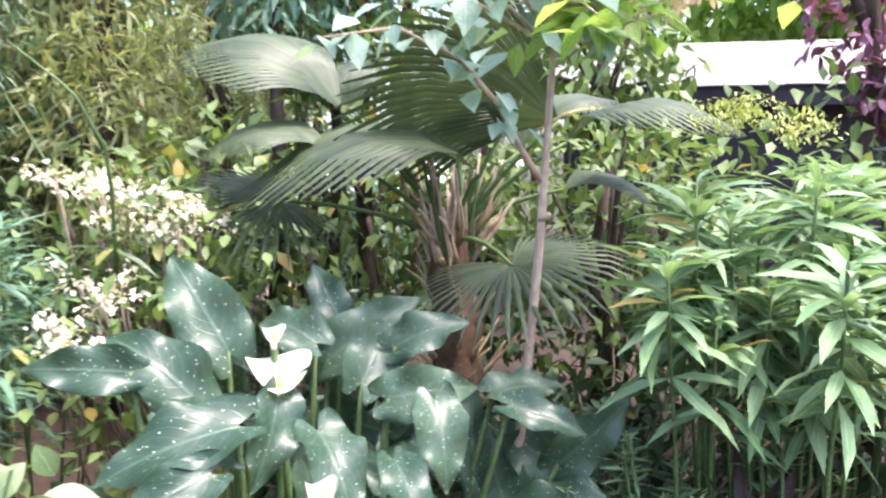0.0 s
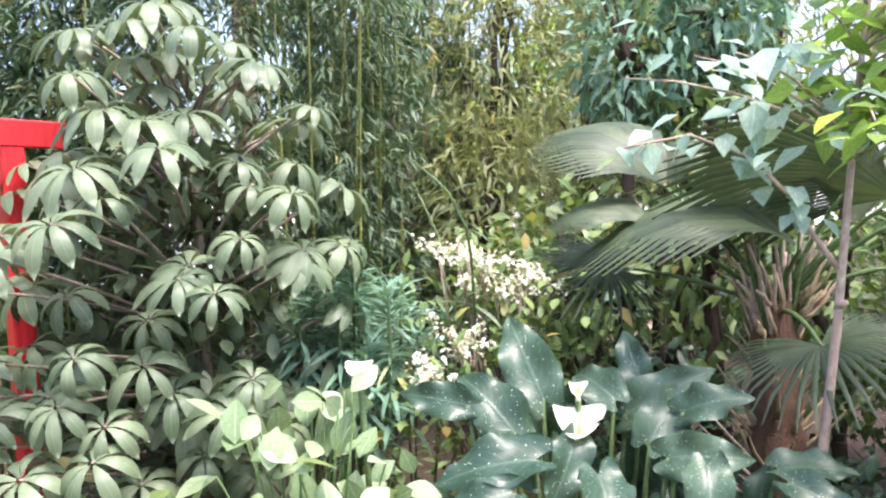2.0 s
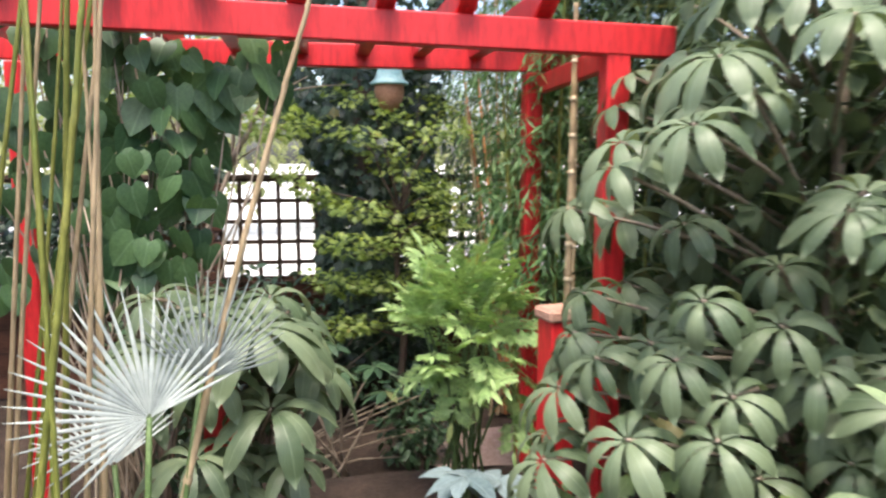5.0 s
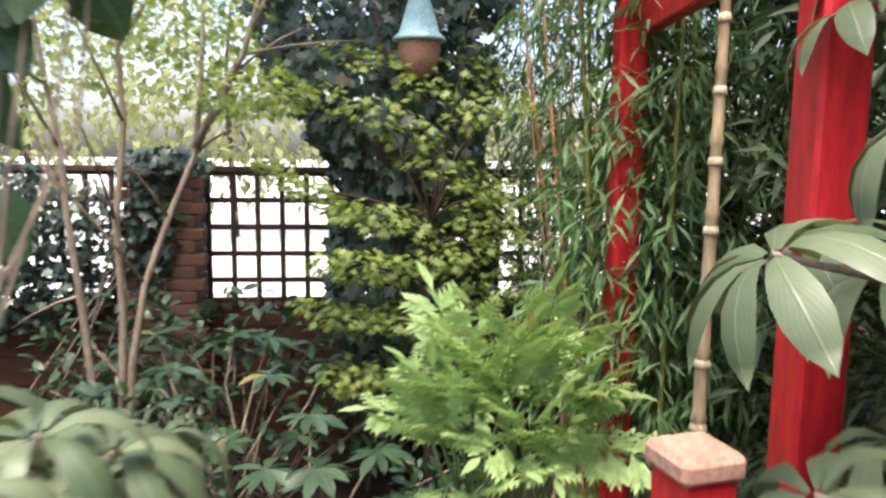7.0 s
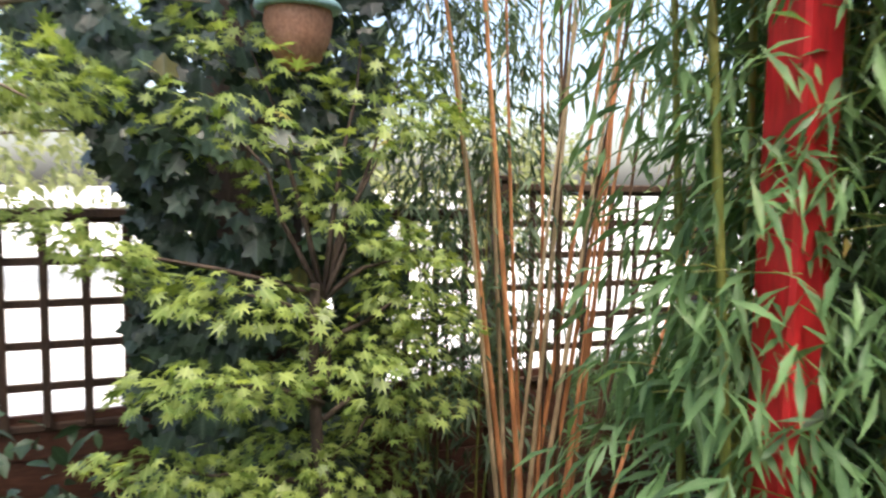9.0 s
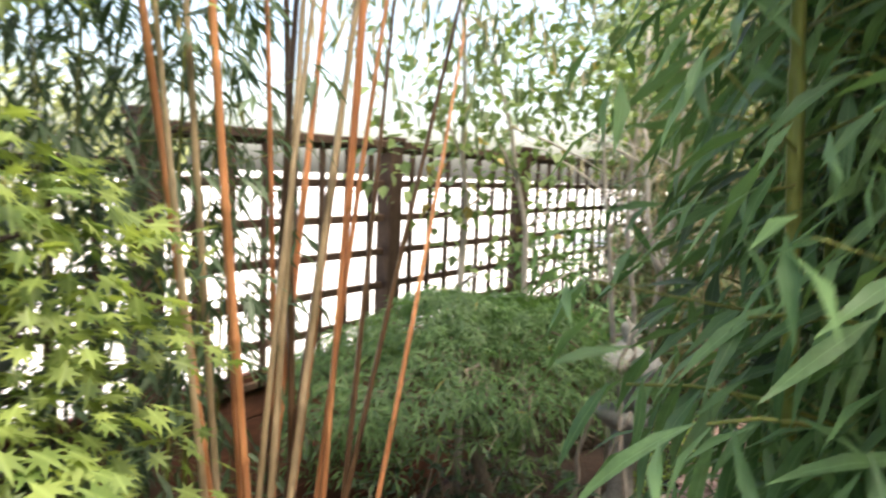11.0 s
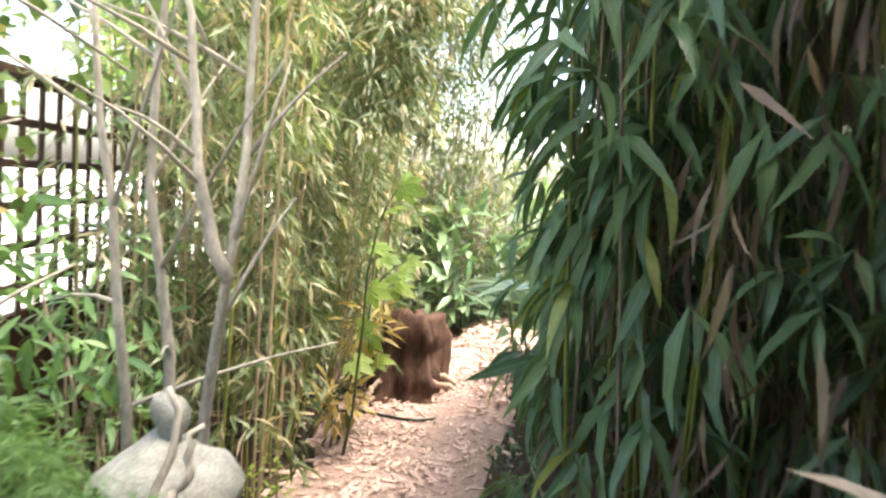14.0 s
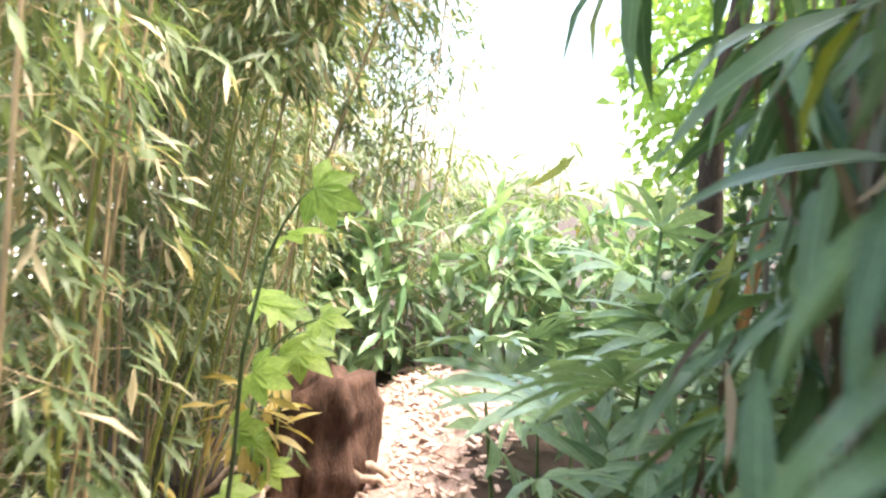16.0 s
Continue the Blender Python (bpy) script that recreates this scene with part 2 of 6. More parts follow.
    "brick": rough_mat("old_brick", (0.085, 0.04, 0.028), (0.19, 0.095, 0.065), 16, 0.9, 0.6),
    "mortar": rough_mat("mortar", (0.22, 0.2, 0.17), (0.36, 0.33, 0.29), 30, 0.95, 0.5),
    "soil": rough_mat("garden_soil", (0.022, 0.015, 0.011), (0.062, 0.04, 0.03), 5, 0.95, 1.0, dist=0.03, fine=45),
    "chip": rough_mat("bark_chip", (0.4, 0.26, 0.21), (0.68, 0.52, 0.46), 25, 0.85, 0.4),
    "mulch": rough_mat("chip_bed", (0.3, 0.19, 0.15), (0.58, 0.43, 0.38), 30, 0.95, 1.0, dist=0.02, fine=120),
    "stone": rough_mat("lantern_stone", (0.24, 0.24, 0.21), (0.48, 0.48, 0.44), 12, 0.9, 0.7, dist=0.01, fine=140),
    "pale": rough_mat("pale_paving", (0.55, 0.53, 0.5), (0.72, 0.7, 0.67), 3, 0.9, 0.2),
    "slate": rough_mat("roof_slate", (0.14, 0.135, 0.14), (0.34, 0.33, 0.33), 6, 0.5, 0.3),
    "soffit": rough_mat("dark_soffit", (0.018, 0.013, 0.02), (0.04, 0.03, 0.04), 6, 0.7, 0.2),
    "verdigris": rough_mat("verdigris_metal", (0.2, 0.38, 0.4), (0.42, 0.58, 0.58), 14, 0.5, 0.2),
    "terracotta": rough_mat("terracotta", (0.34, 0.16, 0.09), (0.5, 0.27, 0.17), 12, 0.8, 0.3),
    "hose": rough_mat("black_hose", (0.012, 0.014, 0.014), (0.03, 0.034, 0.034), 20, 0.5, 0.1),
    "spadix": rough_mat("spadix", (0.7, 0.5, 0.1), (0.8, 0.6, 0.15), 60, 0.7, 0.3),
}


# ---- mesh tools ----
def unit(v):
    v = np.asarray(v, float)
    return v / np.maximum(np.linalg.norm(v, axis=-1, keepdims=True), 1e-9)


def make_mesh(name, verts, tris, mats, uvs=None, index=None, smooth=True):
    me = bpy.data.meshes.new(name)
    verts, tris = np.asarray(verts, np.float32), np.asarray(tris, np.int32)
    me.vertices.add(len(verts))
    me.vertices.foreach_set("co", verts.ravel())
    me.loops.add(tris.size)
    me.loops.foreach_set("vertex_index", tris.ravel())
    me.polygons.add(len(tris))
    me.polygons.foreach_set("loop_start", np.arange(0, tris.size, 3, dtype=np.int32))
    me.polygons.foreach_set("loop_total", np.full(len(tris), 3, np.int32))
    me.polygons.foreach_set("use_smooth", np.full(len(tris), smooth, bool))
    if uvs is not None:
        lay = me.uv_layers.new(name="UVMap")
        lay.data.foreach_set("uv", np.asarray(uvs, np.float32)[tris.ravel()].ravel())
    for m in mats:
        me.materials.append(M[m])
    if index is not None:
        me.polygons.foreach_set("material_index", np.asarray(index, np.int32))
    me.update(calc_edges=True)
    return me


def leaf_shape(width, rows=4, droop=0.3, fold=0.25, peak=0.4, blunt=1.0, wavy=0.0):
    """A blade one metre long along y, three points a row: verts, tris, uvs."""
    v, uv = [], []
    for i in range(rows + 1):
        s = i / rows
        h = (s / peak) ** 0.7 if s < peak else max(0.0, 1 - ((s - peak) / (1 - peak)) ** (1.6 * blunt))
        h = max(h, 0.06 if s < 0.99 else 0.0) * width / 2
        y = math.sin(min(droop * 1.3 * s, 1.5)) / max(droop * 1.3, 1e-3) if droop else s
        z = -droop * s * s * 0.6
        up = fold * h
        wv = wavy * h * math.sin(s * 17)
        v += [(-h, y, z + up + wv), (0, y, z), (h, y, z + up - wv)]
        uv += [(0, s), (0.5, s), (1, s)]
    f = []
    for i in range(rows):
        for j in range(2):
            a = 3 * i + j
            f += [(a, a + 1, a + 4), (a, a + 4, a + 3)]
    return np.array(v), np.array(f), np.array(uv)


def lobed_shape(lobes=7, depth=0.55, spread=4.6, slim=0.5, droop=0.15):
    """A palmate leaf in one piece with pointed lobes, base at the origin, along y."""
    v, uv = [(0, 0.42, 0)], [(0.5, 0.4)]
    for i in range(lobes * 2 + 1):
        a = -spread / 2 + spread * i / (lobes * 2)
        tip = i % 2 == 1
        far = 1.0 - 0.45 * (abs(a) / (spread / 2)) ** 2
        r = 0.62 * far * (1.0 if tip else 1 - depth)
        v.append((r * math.sin(a), 0.42 + r * math.cos(a), -droop * r * r * (1.6 if tip else 0.6)))
        uv.append((0.5 + 0.5 * r * math.sin(a), 0.4 + 0.6 * r * math.cos(a)))
    v.append((0, 0.05, 0))
    uv.append((0.5, 0.0))
    n = len(v)
    f = [(0, i + 1, i) for i in range(1, n - 2)] + [(0, n - 1, n - 2), (0, 1, n - 1)]
    return np.array(v, float), np.array(f), np.array(uv, float)


def kite_shape(width, peak=0.42, fold=0.25, droop=0.2):
    """A small blade of four faces, folded along its midrib."""
    h = width / 2
    v = [(0, 0, 0), (-h, peak, fold * h), (0, peak, -0.04 * droop), (h, peak, fold * h), (0, 1, -droop)]
    return np.array(v, float), np.array([(0, 2, 1), (0, 3, 2), (1, 2, 4), (2, 3, 4)]), np.array([(0.5, 0), (0, peak), (0.5, peak), (1, peak), (0.5, 1)], float)


def heart_shape(width=0.95):
    v, uv = [(0, 0.35, 0.0)], [(0.5, 0.35)]
    out = [(0, 0.12), (0.2, -0.02), (0.4, 0.08), (0.5, 0.3), (0.42, 0.58), (0.22, 0.82), (0, 1.0)]
    ring = out + [(-x, y) for x, y in out[-2:0:-1]]
    for x, y in ring:
        v.append((x * width, y, 0.14 * abs(x) - 0.25 * y * y))
        uv.append((0.5 + x, y))
    n = len(ring)
    return np.array(v, float), np.array([(0, (i + 1) % n + 1, i + 1) for i in range(n)]), np.array(uv, float)


def merged(parts):
    """Several (verts, tris, uvs) as one."""
    vs, fs, us, k = [], [], [], 0
    for v, f, u in parts:
        vs.append(v), fs.append(f + k), us.append(u)
        k += len(v)
    return np.concatenate(vs), np.concatenate(fs), np.concatenate(us)


def axes_for(ways, roll, rise=(0, 0, 1)):
    """Turns that take y to each way, and z as near to rise as can be, rolled about the way."""
    d = unit(ways)
    x = np.cross(d, np.broadcast_to(rise, d.shape))
    bad = np.linalg.norm(x, axis=1) < 1e-3
    x[bad] = (1, 0, 0)
    x = unit(x)
    z = np.cross(x, d)
    c, s = np.cos(roll)[:, None], np.sin(roll)[:, None]
    return np.stack([x * c + z * s, d, z * c - x * s], -1)


def scattered(shape, places, ways, sizes, roll=None, rng=None, rise=(0, 0, 1)):
    """The shape set at every place, along its way, at its size: verts, tris, uvs."""
    v, f, u = shape
    places, n = np.asarray(places, float), len(places)
    roll = np.zeros(n) if roll is None else np.asarray(roll)
    r = axes_for(np.asarray(ways, float), roll, rise)
    sizes = np.asarray(sizes, float)
    out = np.einsum("nij,vj->nvi", r, v) * sizes[:, None, None] + places[:, None]
    tri = f[None] + (np.arange(n) * len(v))[:, None, None]
    return out.reshape(-1, 3), tri.reshape(-1, 3), np.tile(u, (n, 1))


def tube(points, radii, sides=7):
    """A bent round stem through the points."""
    p, rad = np.asarray(points, float), np.asarray(radii, float)
    ways = unit(np.gradient(p, axis=0))
    ref = np.array([0.31, 0.95, 0.05])
    x = unit(np.cross(ways, ref))
    y = np.cross(ways, x)
    a = np.linspace(0, 2 * np.pi, sides, endpoint=False)
    ring = np.cos(a)[None, :, None] * x[:, None] + np.sin(a)[None, :, None] * y[:, None]
    v = (p[:, None] + ring * rad[:, None, None]).reshape(-1, 3)
    f = []
    for i in range(len(p) - 1):
        for j in range(sides):
            k = (j + 1) % sides
            a0, b0, a1, b1 = i * sides + j, i * sides + k, (i + 1) * sides + j, (i + 1) * sides + k
            f += [(a0, b0, b1), (a0, b1, a1)]
    top = len(v)
    v = np.concatenate([v, p[:1], p[-1:]])
    for j in range(sides):
        k = (j + 1) % sides
        f += [(top, k, j), (top + 1, (len(p) - 1) * sides + j, (len(p) - 1) * sides + k)]
    u = np.stack([np.zeros(len(v)), v[:, 2]], 1)
    return v, np.array(f), u


def bend(a, b, sag=0.0, n=6, wob=0.0, rng=None):
    """Points from a to b, arched upward by sag, with a little wander."""
    s = np.linspace(0, 1, n)[:, None]
    p = np.asarray(a, float) * (1 - s) + np.asarray(b, float) * s
    p[:, 2] += sag * 4 * (s * (1 - s))[:, 0]
    if wob and rng is not None:
        p[1:-1] += rng.normal(0, wob, (n - 2, 3))
    return p


def culm_parts(p0, p1, r, rng, gap=0.22, sides=6, bow=0.03):
    """A jointed cane: swollen rings at even gaps."""
    h = float(np.linalg.norm(np.subtract(p1, p0)))
    n = max(2, int(h / gap))
    pts, rad = [], []
    side = rng.normal(0, bow, 3) * h
    side[2] = 0
    for i in range(n + 1):
        s = i / n
        c = np.asarray(p0) * (1 - s) + np.asarray(p1) * s + side * s * s
        t = r * (1 - 0.55 * s)
        ax = unit(np.subtract(p1, p0))
        if sides > 5:
            pts += [c - ax * 0.012, c, c + ax * 0.012]
            rad += [t, t * 1.22, t * 0.95]
        else:
            pts += [c, c + ax * 0.014]
            rad += [t * 1.2, t * 0.95]
    return tube(pts, rad, sides)


def box_shape(size, bevel=0.006):
    """A box with bevelled edges about its middle: verts, tris."""
    bm = bmesh.new()
    bmesh.ops.create_cube(bm, size=1.0)
    bmesh.ops.scale(bm, vec=size, verts=bm.verts)
    if bevel:
        bmesh.ops.bevel(bm, geom=bm.edges[:], offset=bevel, segments=1, affect="EDGES")
    bmesh.ops.triangulate(bm, faces=bm.faces[:])
    v = np.array([q.co[:] for q in bm.verts])
    f = np.array([[q.index for q in k.verts] for k in bm.faces])
    bm.free()
    return v, f, v[:, :2] * 0


def moved(shape, at, turn=0.0, tilt=(0, 0)):
    v, f, u = shape
    m = np.array(pose(0, 0, 0, tilt[0], tilt[1], turn).to_3x3())
    return v @ m.T + np.asarray(at, float), f, u


def lathe(profile, sides=24):
    """A turned shape from (radius, height) pairs."""
    v, f = [], []
    for r, z in profile:
        for j in range(sides):
            a = 2 * math.pi * j / sides
            v.append((r * math.cos(a), r * math.sin(a), z))
    for i in range(len(profile) - 1):
        for j in range(sides):
            k = (j + 1) % sides
            a0, b0, a1, b1 = i * sides + j, i * sides + k, (i + 1) * sides + j, (i + 1) * sides + k
            f += [(a0, b0, b1), (a0, b1, a1)]
    v = np.array(v)
    return v, np.array(f), v[:, :2]


def ground_z(x, y):
    """The garden drops by 0.3 m towards the bark path."""
    s = min(1.0, max(0.0, (-3.85 - x) / 0.8))
    return -0.3 * s * s * (3 - 2 * s)


def thing(name, x, y, label, category, group="", kind="", z=None):
    e = new(name)
    e.empty_display_size = 0.1
    e.matrix_basis = pose(x, y, ground_z(x, y) if z is None else z)
    return tagged(e, label, category, group, kind)


def part(name, parent, shape, mats, label="", kind="", index=None, smooth=True, world=True):
    """A mesh under its thing; the shape is in world metres."""
    v, f, u = shape
    if world:
        v = v - np.array(parent.matrix_basis.translation)
    ob = new(name, make_mesh(name, v, f, mats if isinstance(mats, (list, tuple)) else [mats], u, index, smooth))
    ob.parent = parent
    return tagged(ob, label, kind=kind)


def leaf_parts(name, parent, mesh, places, ways, sizes, roll, rise=(0, 0, 1)):
    """One object a leaf, all on one mesh."""
    r = axes_for(np.asarray(ways, float), np.asarray(roll, float), rise)
    base = np.array(parent.matrix_basis.translation)
    for p, q, s in zip(places, r, sizes):
        ob = new(name, mesh)
        ob.parent = parent
        ob.matrix_basis = Matrix.Translation(Vector(p - base)) @ Matrix(q.tolist()).to_4x4() @ Matrix.Scale(float(s), 4)


def in_ball(rng, n, centre, radii, shell=0.0):
    d = unit(rng.normal(0, 1, (n, 3)))
    r = (shell ** 3 + (1 - shell ** 3) * rng.random(n)) ** (1 / 3)
    return np.asarray(centre) + d * r[:, None] * np.asarray(radii), d


def gen(seed):
    return np.random.default_rng(seed)


# ---- ground and far setting ----
def build_ground():
    xs = np.concatenate([[-150, -60, -25, -12], np.arange(-8, 4.01, 0.12), [8, 25, 60, 150]])
    ys = np.concatenate([[-150, -60, -25, -8], np.arange(-3, 9.01, 0.15), [14, 30, 70, 150]])
    v, f = [], []
    for y in ys:
        for x in xs:
            near = -8 <= x <= 4 and -3 <= y <= 9
            z = ground_z(x, y) + (0.05 * noise.noise(Vector((x * 1.3, y * 1.3, 0))) if near else 0)
            if x < -6.6:
                z = 0.15 if x > -9 else 0.2
            v.append((x, y, z))
    w = len(xs)
    for j in range(len(ys) - 1):
        for i in range(w - 1):
            a = j * w + i
            f += [(a, a + 1, a + w + 1), (a, a + w + 1, a + w)]
    ob = new("ground", make_mesh("ground", v, f, ["soil"]))
    tagged(ob, "dark brown garden soil under the planting", "ground", kind="structure")


build_ground()
drive = new("pavement", make_mesh("pavement", [(-149, -90, 0.24), (-6.9, -90, 0.24), (-6.9, 140, 0.24), (-149, 140, 0.24)], [(0, 1, 2), (0, 2, 3)], ["pale"], smooth=False))
tagged(drive, "pale bright concrete drive beyond the trellis fence", "pavement", kind="structure")


# ---- bark path ----
def path_mid(s):
    """Centre line of the path: x, y and half width along it."""
    y = 0.4 + 8.6 * s
    x = -4.92 + 0.05 * math.sin(y) + (0.2 * max(0, y - 5.2) + 0.22 * max(0, y - 6.8) ** 1.5)
    if y < 2.0:
        x += 0.35 * ((2.0 - y) / 1.6) ** 2
    return x, y, 0.5 + 0.2 * min(1.0, max(0.0, (y - 5.4) / 1.4))


def build_path():
    v, f, n = [], [], 60
    for i in range(n + 1):
        x, y, h = path_mid(i / n)
        h *= 1 + 0.12 * noise.noise(Vector((0, y * 2, 3)))
        for k in range(5):
            q = -1 + k / 2
            v.append((x + q * h, y, ground_z(x + q * h, y) + 0.055 - 0.05 * abs(q) ** 3 + 0.012 * noise.noise(Vector((x * 5 + q, y * 5, 1)))))
    for i in range(n):
        for k in range(4):
            a = i * 5 + k
            f += [(a, a + 1, a + 6), (a, a + 6, a + 5)]
    ob = new("path", make_mesh("path", v, f, ["mulch"]))
    tagged(ob, "pinkish brown bark chip garden path", "path", kind="structure")
    rng = gen(3)
    chip = merged([box_shape((0.016, 0.045, 0.006), 0.0)])
    n = 4400
    s = 0.12 + 0.88 * rng.random(n)
    p = np.array([path_mid(q) for q in s])
    off = rng.normal(0, 0.42, n)
    x, y = p[:, 0] + off * p[:, 2] * 1.2, p[:, 1]
    z = np.array([ground_z(a, b) for a, b in zip(x, y)]) + 0.062 - 0.05 * np.minimum(np.abs(off * 1.2), 1) ** 3
    ways = rng.normal(0, 1, (n, 3)) * (1, 1, 0.22)
    made = scattered(chip, np.stack([x, y, z], 1), ways, rng.uniform(0.6, 1.7, n), rng.uniform(-0.5, 0.5, n))
    ob = new("bark_chips", make_mesh("bark_chips", *made[:2], ["chip"], made[2], smooth=False))
    tagged(ob, "loose pinkish tan bark chips strewn on the path", "bark chips", kind="stuff")


build_path()
FX = -6.42


# ---- trellis fence on its boarded base ----
def build_fence(name, y0, y1, top, low, label):
    e = thing(name, FX, (y0 + y1) / 2, label, "fence", "trellis fence panels", z=0)
    n = int(round((y1 - y0) / 0.155))
    slat = make_mesh("slat", *box_shape((0.018, 0.034, top - low))[:2], ["trellis"], smooth=False)
    for i in range(n + 1):
        ob = new("slat", slat)
        ob.parent = e
        ob.matrix_basis = pose(0.009, y0 + (y1 - y0) * i / n - (y0 + y1) / 2, (top + low) / 2)
    rail = make_mesh("rail", *box_shape((0.018, y1 - y0, 0.034))[:2], ["trellis"], smooth=False)
    m = int(round((top - low) / 0.155))
    for i in range(m + 1):
        ob = new("rail", rail)
        ob.parent = e
        ob.matrix_basis = pose(-0.011, 0, low + (top - low) * i / m)
    cap = part("cap_rail", e, moved(box_shape((0.06, y1 - y0 + 0.04, 0.04)), (FX, (y0 + y1) / 2, top + 0.022)), "trellis", smooth=False)
    return e


build_fence("trellis_fence", -3.4, -1.4, 1.44, 0.6, "dark brown square wooden trellis on a boarded base")
build_fence("trellis_fence", -0.98, 1.44, 1.44, 0.6, "dark brown square wooden trellis on a boarded base")
build_fence("trellis_fence", 1.5, 4.05, 1.57, 0.6, "taller dark brown wooden trellis panel with a capping rail")
build_fence("trellis_fence", 4.15, 6.7, 1.57, 0.6, "taller dark brown wooden trellis panel with a capping rail")


def build_fence_post(y, top):
    shape = merged([box_shape((0.09, 0.09, top + 0.3)), moved(box_shape((0.11, 0.11, 0.03)), (0, 0, (top + 0.3) / 2 + 0.015))])
    e = new("fence_post", make_mesh("fence_post", *shape[:2], ["trellis"], smooth=False))
    e.matrix_basis = pose(FX - 0.005, y, (top + 0.3) / 2 - 0.3)
    tagged(e, "square dark brown timber fence post", "fence post", "fence posts")


for y, top in ((1.47, 1.62), (4.1, 1.62), (2.78, 1.6), (6.75, 1.62), (-3.45, 1.5)):
    build_fence_post(y, top)


def build_boards():
    e = thing("board_wall", FX - 0.03, 1.6, "dark reddish brown timber boards under the trellis", "wall", kind="structure", z=-0.3)
    board = make_mesh("board", *box_shape((0.03, 2.05, 0.183), 0.003)[:2], ["board"], smooth=False)
    rng = gen(9)
    for j in range(5):
        for i in range(5):
            ob = new("board", board)
            ob.parent = e
            ob.matrix_basis = pose(rng.normal(0, 0.003), -4.0 + 2.055 * i, 0.1 + 0.185 * j + 0.02, 0, rng.normal(0, 1.2))


build_boards()


def build_pillar():
    e = thing("brick_pillar", -6.3, -1.19, "weathered red brick pillar topped with ivy", "pillar", z=0)
    part("core", e, moved(box_shape((0.36, 0.36, 1.46), 0), (-6.3, -1.19, 0.73)), "mortar", "pale mortar", smooth=False)
    brick = make_mesh("brick", *box_shape((0.102, 0.215, 0.065), 0.005)[:2], ["brick"], smooth=False)
    rng = gen(4)
    for j in range(19):
        z = 0.04 + 0.075 * j
        for k, (dx, dy, r) in enumerate(((0.14, -0.09, 0), (0.14, 0.14, 0), (0.03, -0.145, 90), (-0.13, -0.145, 90), (0.02, 0.145, 90), (-0.14, 0.03, 0))):
            ob = new("brick", brick)
            ob.parent = e
            flip = -1 if j % 2 else 1
            ob.matrix_basis = pose(dx + rng.normal(0, 0.002), dy * flip + rng.normal(0, 0.002), z, 0, 0, r + rng.normal(0, 0.8))


build_pillar()


# ---- red pergola ----
def rafter_shape(length, w=0.07, h=0.095):
    """A rafter along x with its ends cut back on the underside."""
    p = [(-length / 2, h / 2), (length / 2, h / 2), (length / 2, 0.0), (length / 2 - 0.1, -h / 2), (-length / 2 + 0.1, -h / 2), (-length / 2, 0.0)]
    bm = bmesh.new()
    vs = [bm.verts.new((x, -w / 2, z)) for x, z in p]
    face = bm.faces.new(vs)
    up = bmesh.ops.extrude_face_region(bm, geom=[face])
    bmesh.ops.translate(bm, vec=(0, w, 0), verts=[q for q in up["geom"] if isinstance(q, bmesh.types.BMVert)])
    bmesh.ops.recalc_face_normals(bm, faces=bm.faces[:])
    bmesh.ops.bevel(bm, geom=bm.edges[:], offset=0.005, segments=1, affect="EDGES")
    bmesh.ops.triangulate(bm, faces=bm.faces[:])
    bm.verts.index_update()
    v = np.array([q.co[:] for q in bm.verts])
    f = np.array([[q.index for q in k.verts] for k in bm.faces])
    bm.free()
    return v, f, v[:, :2] * 0


def build_pergola():
    e = thing("pergola", -3.55, 0.1, "bright red painted timber pergola with overhanging rafters", "pergola", z=0)
    for x, y in ((-2.99, 0.86), (-2.96, -1.6), (-4.13, 0.89), (-4.13, -1.6)):
        g = ground_z(x, y) - 0.1
        part("post", e, moved(box_shape((0.092, 0.092, 2.06 - g), 0.008), (x, y, (2.06 + g) / 2)), "red", smooth=False)
    part("beam", e, moved(box_shape((0.06, 3.0, 0.115), 0.006), (-2.97, -0.42, 2.08), 0, (-1.2, 0)), "red", smooth=False)
    part("beam", e, moved(box_shape((0.06, 3.0, 0.115), 0.006), (-4.13, -0.34, 2.125)), "red", smooth=False)
    for y in (-1.82, -1.52, -1.21, -0.9, -0.6, -0.3, 0.0, 0.285, 0.575):
        part("rafter", e, moved(rafter_shape(1.38), (-3.57, y, 2.172), 0), "red", smooth=False)
    part("brace", e, moved(box_shape((1.16, 0.05, 0.09), 0.005), (-3.56, 0.9, 2.0), -3.5), "red", smooth=False)


build_pergola()
def build_bollard(x, y, turn):
    e = thing("bollard", x, y, "short red painted post with a bare worn wooden top", "bollard", "pergola bollards", z=0)
    part("shaft", e, moved(box_shape((0.11, 0.11, 1.0), 0.006), (x, y, 0.5), turn), "red", smooth=False)
    part("cap", e, moved(box_shape((0.135, 0.135, 0.05), 0.012), (x, y, 1.026), turn), "red_raw", "bare pinkish wooden cap", smooth=False)


build_bollard(-3.0, 0.66, 12)
build_bollard(-2.96, -0.6, 5)


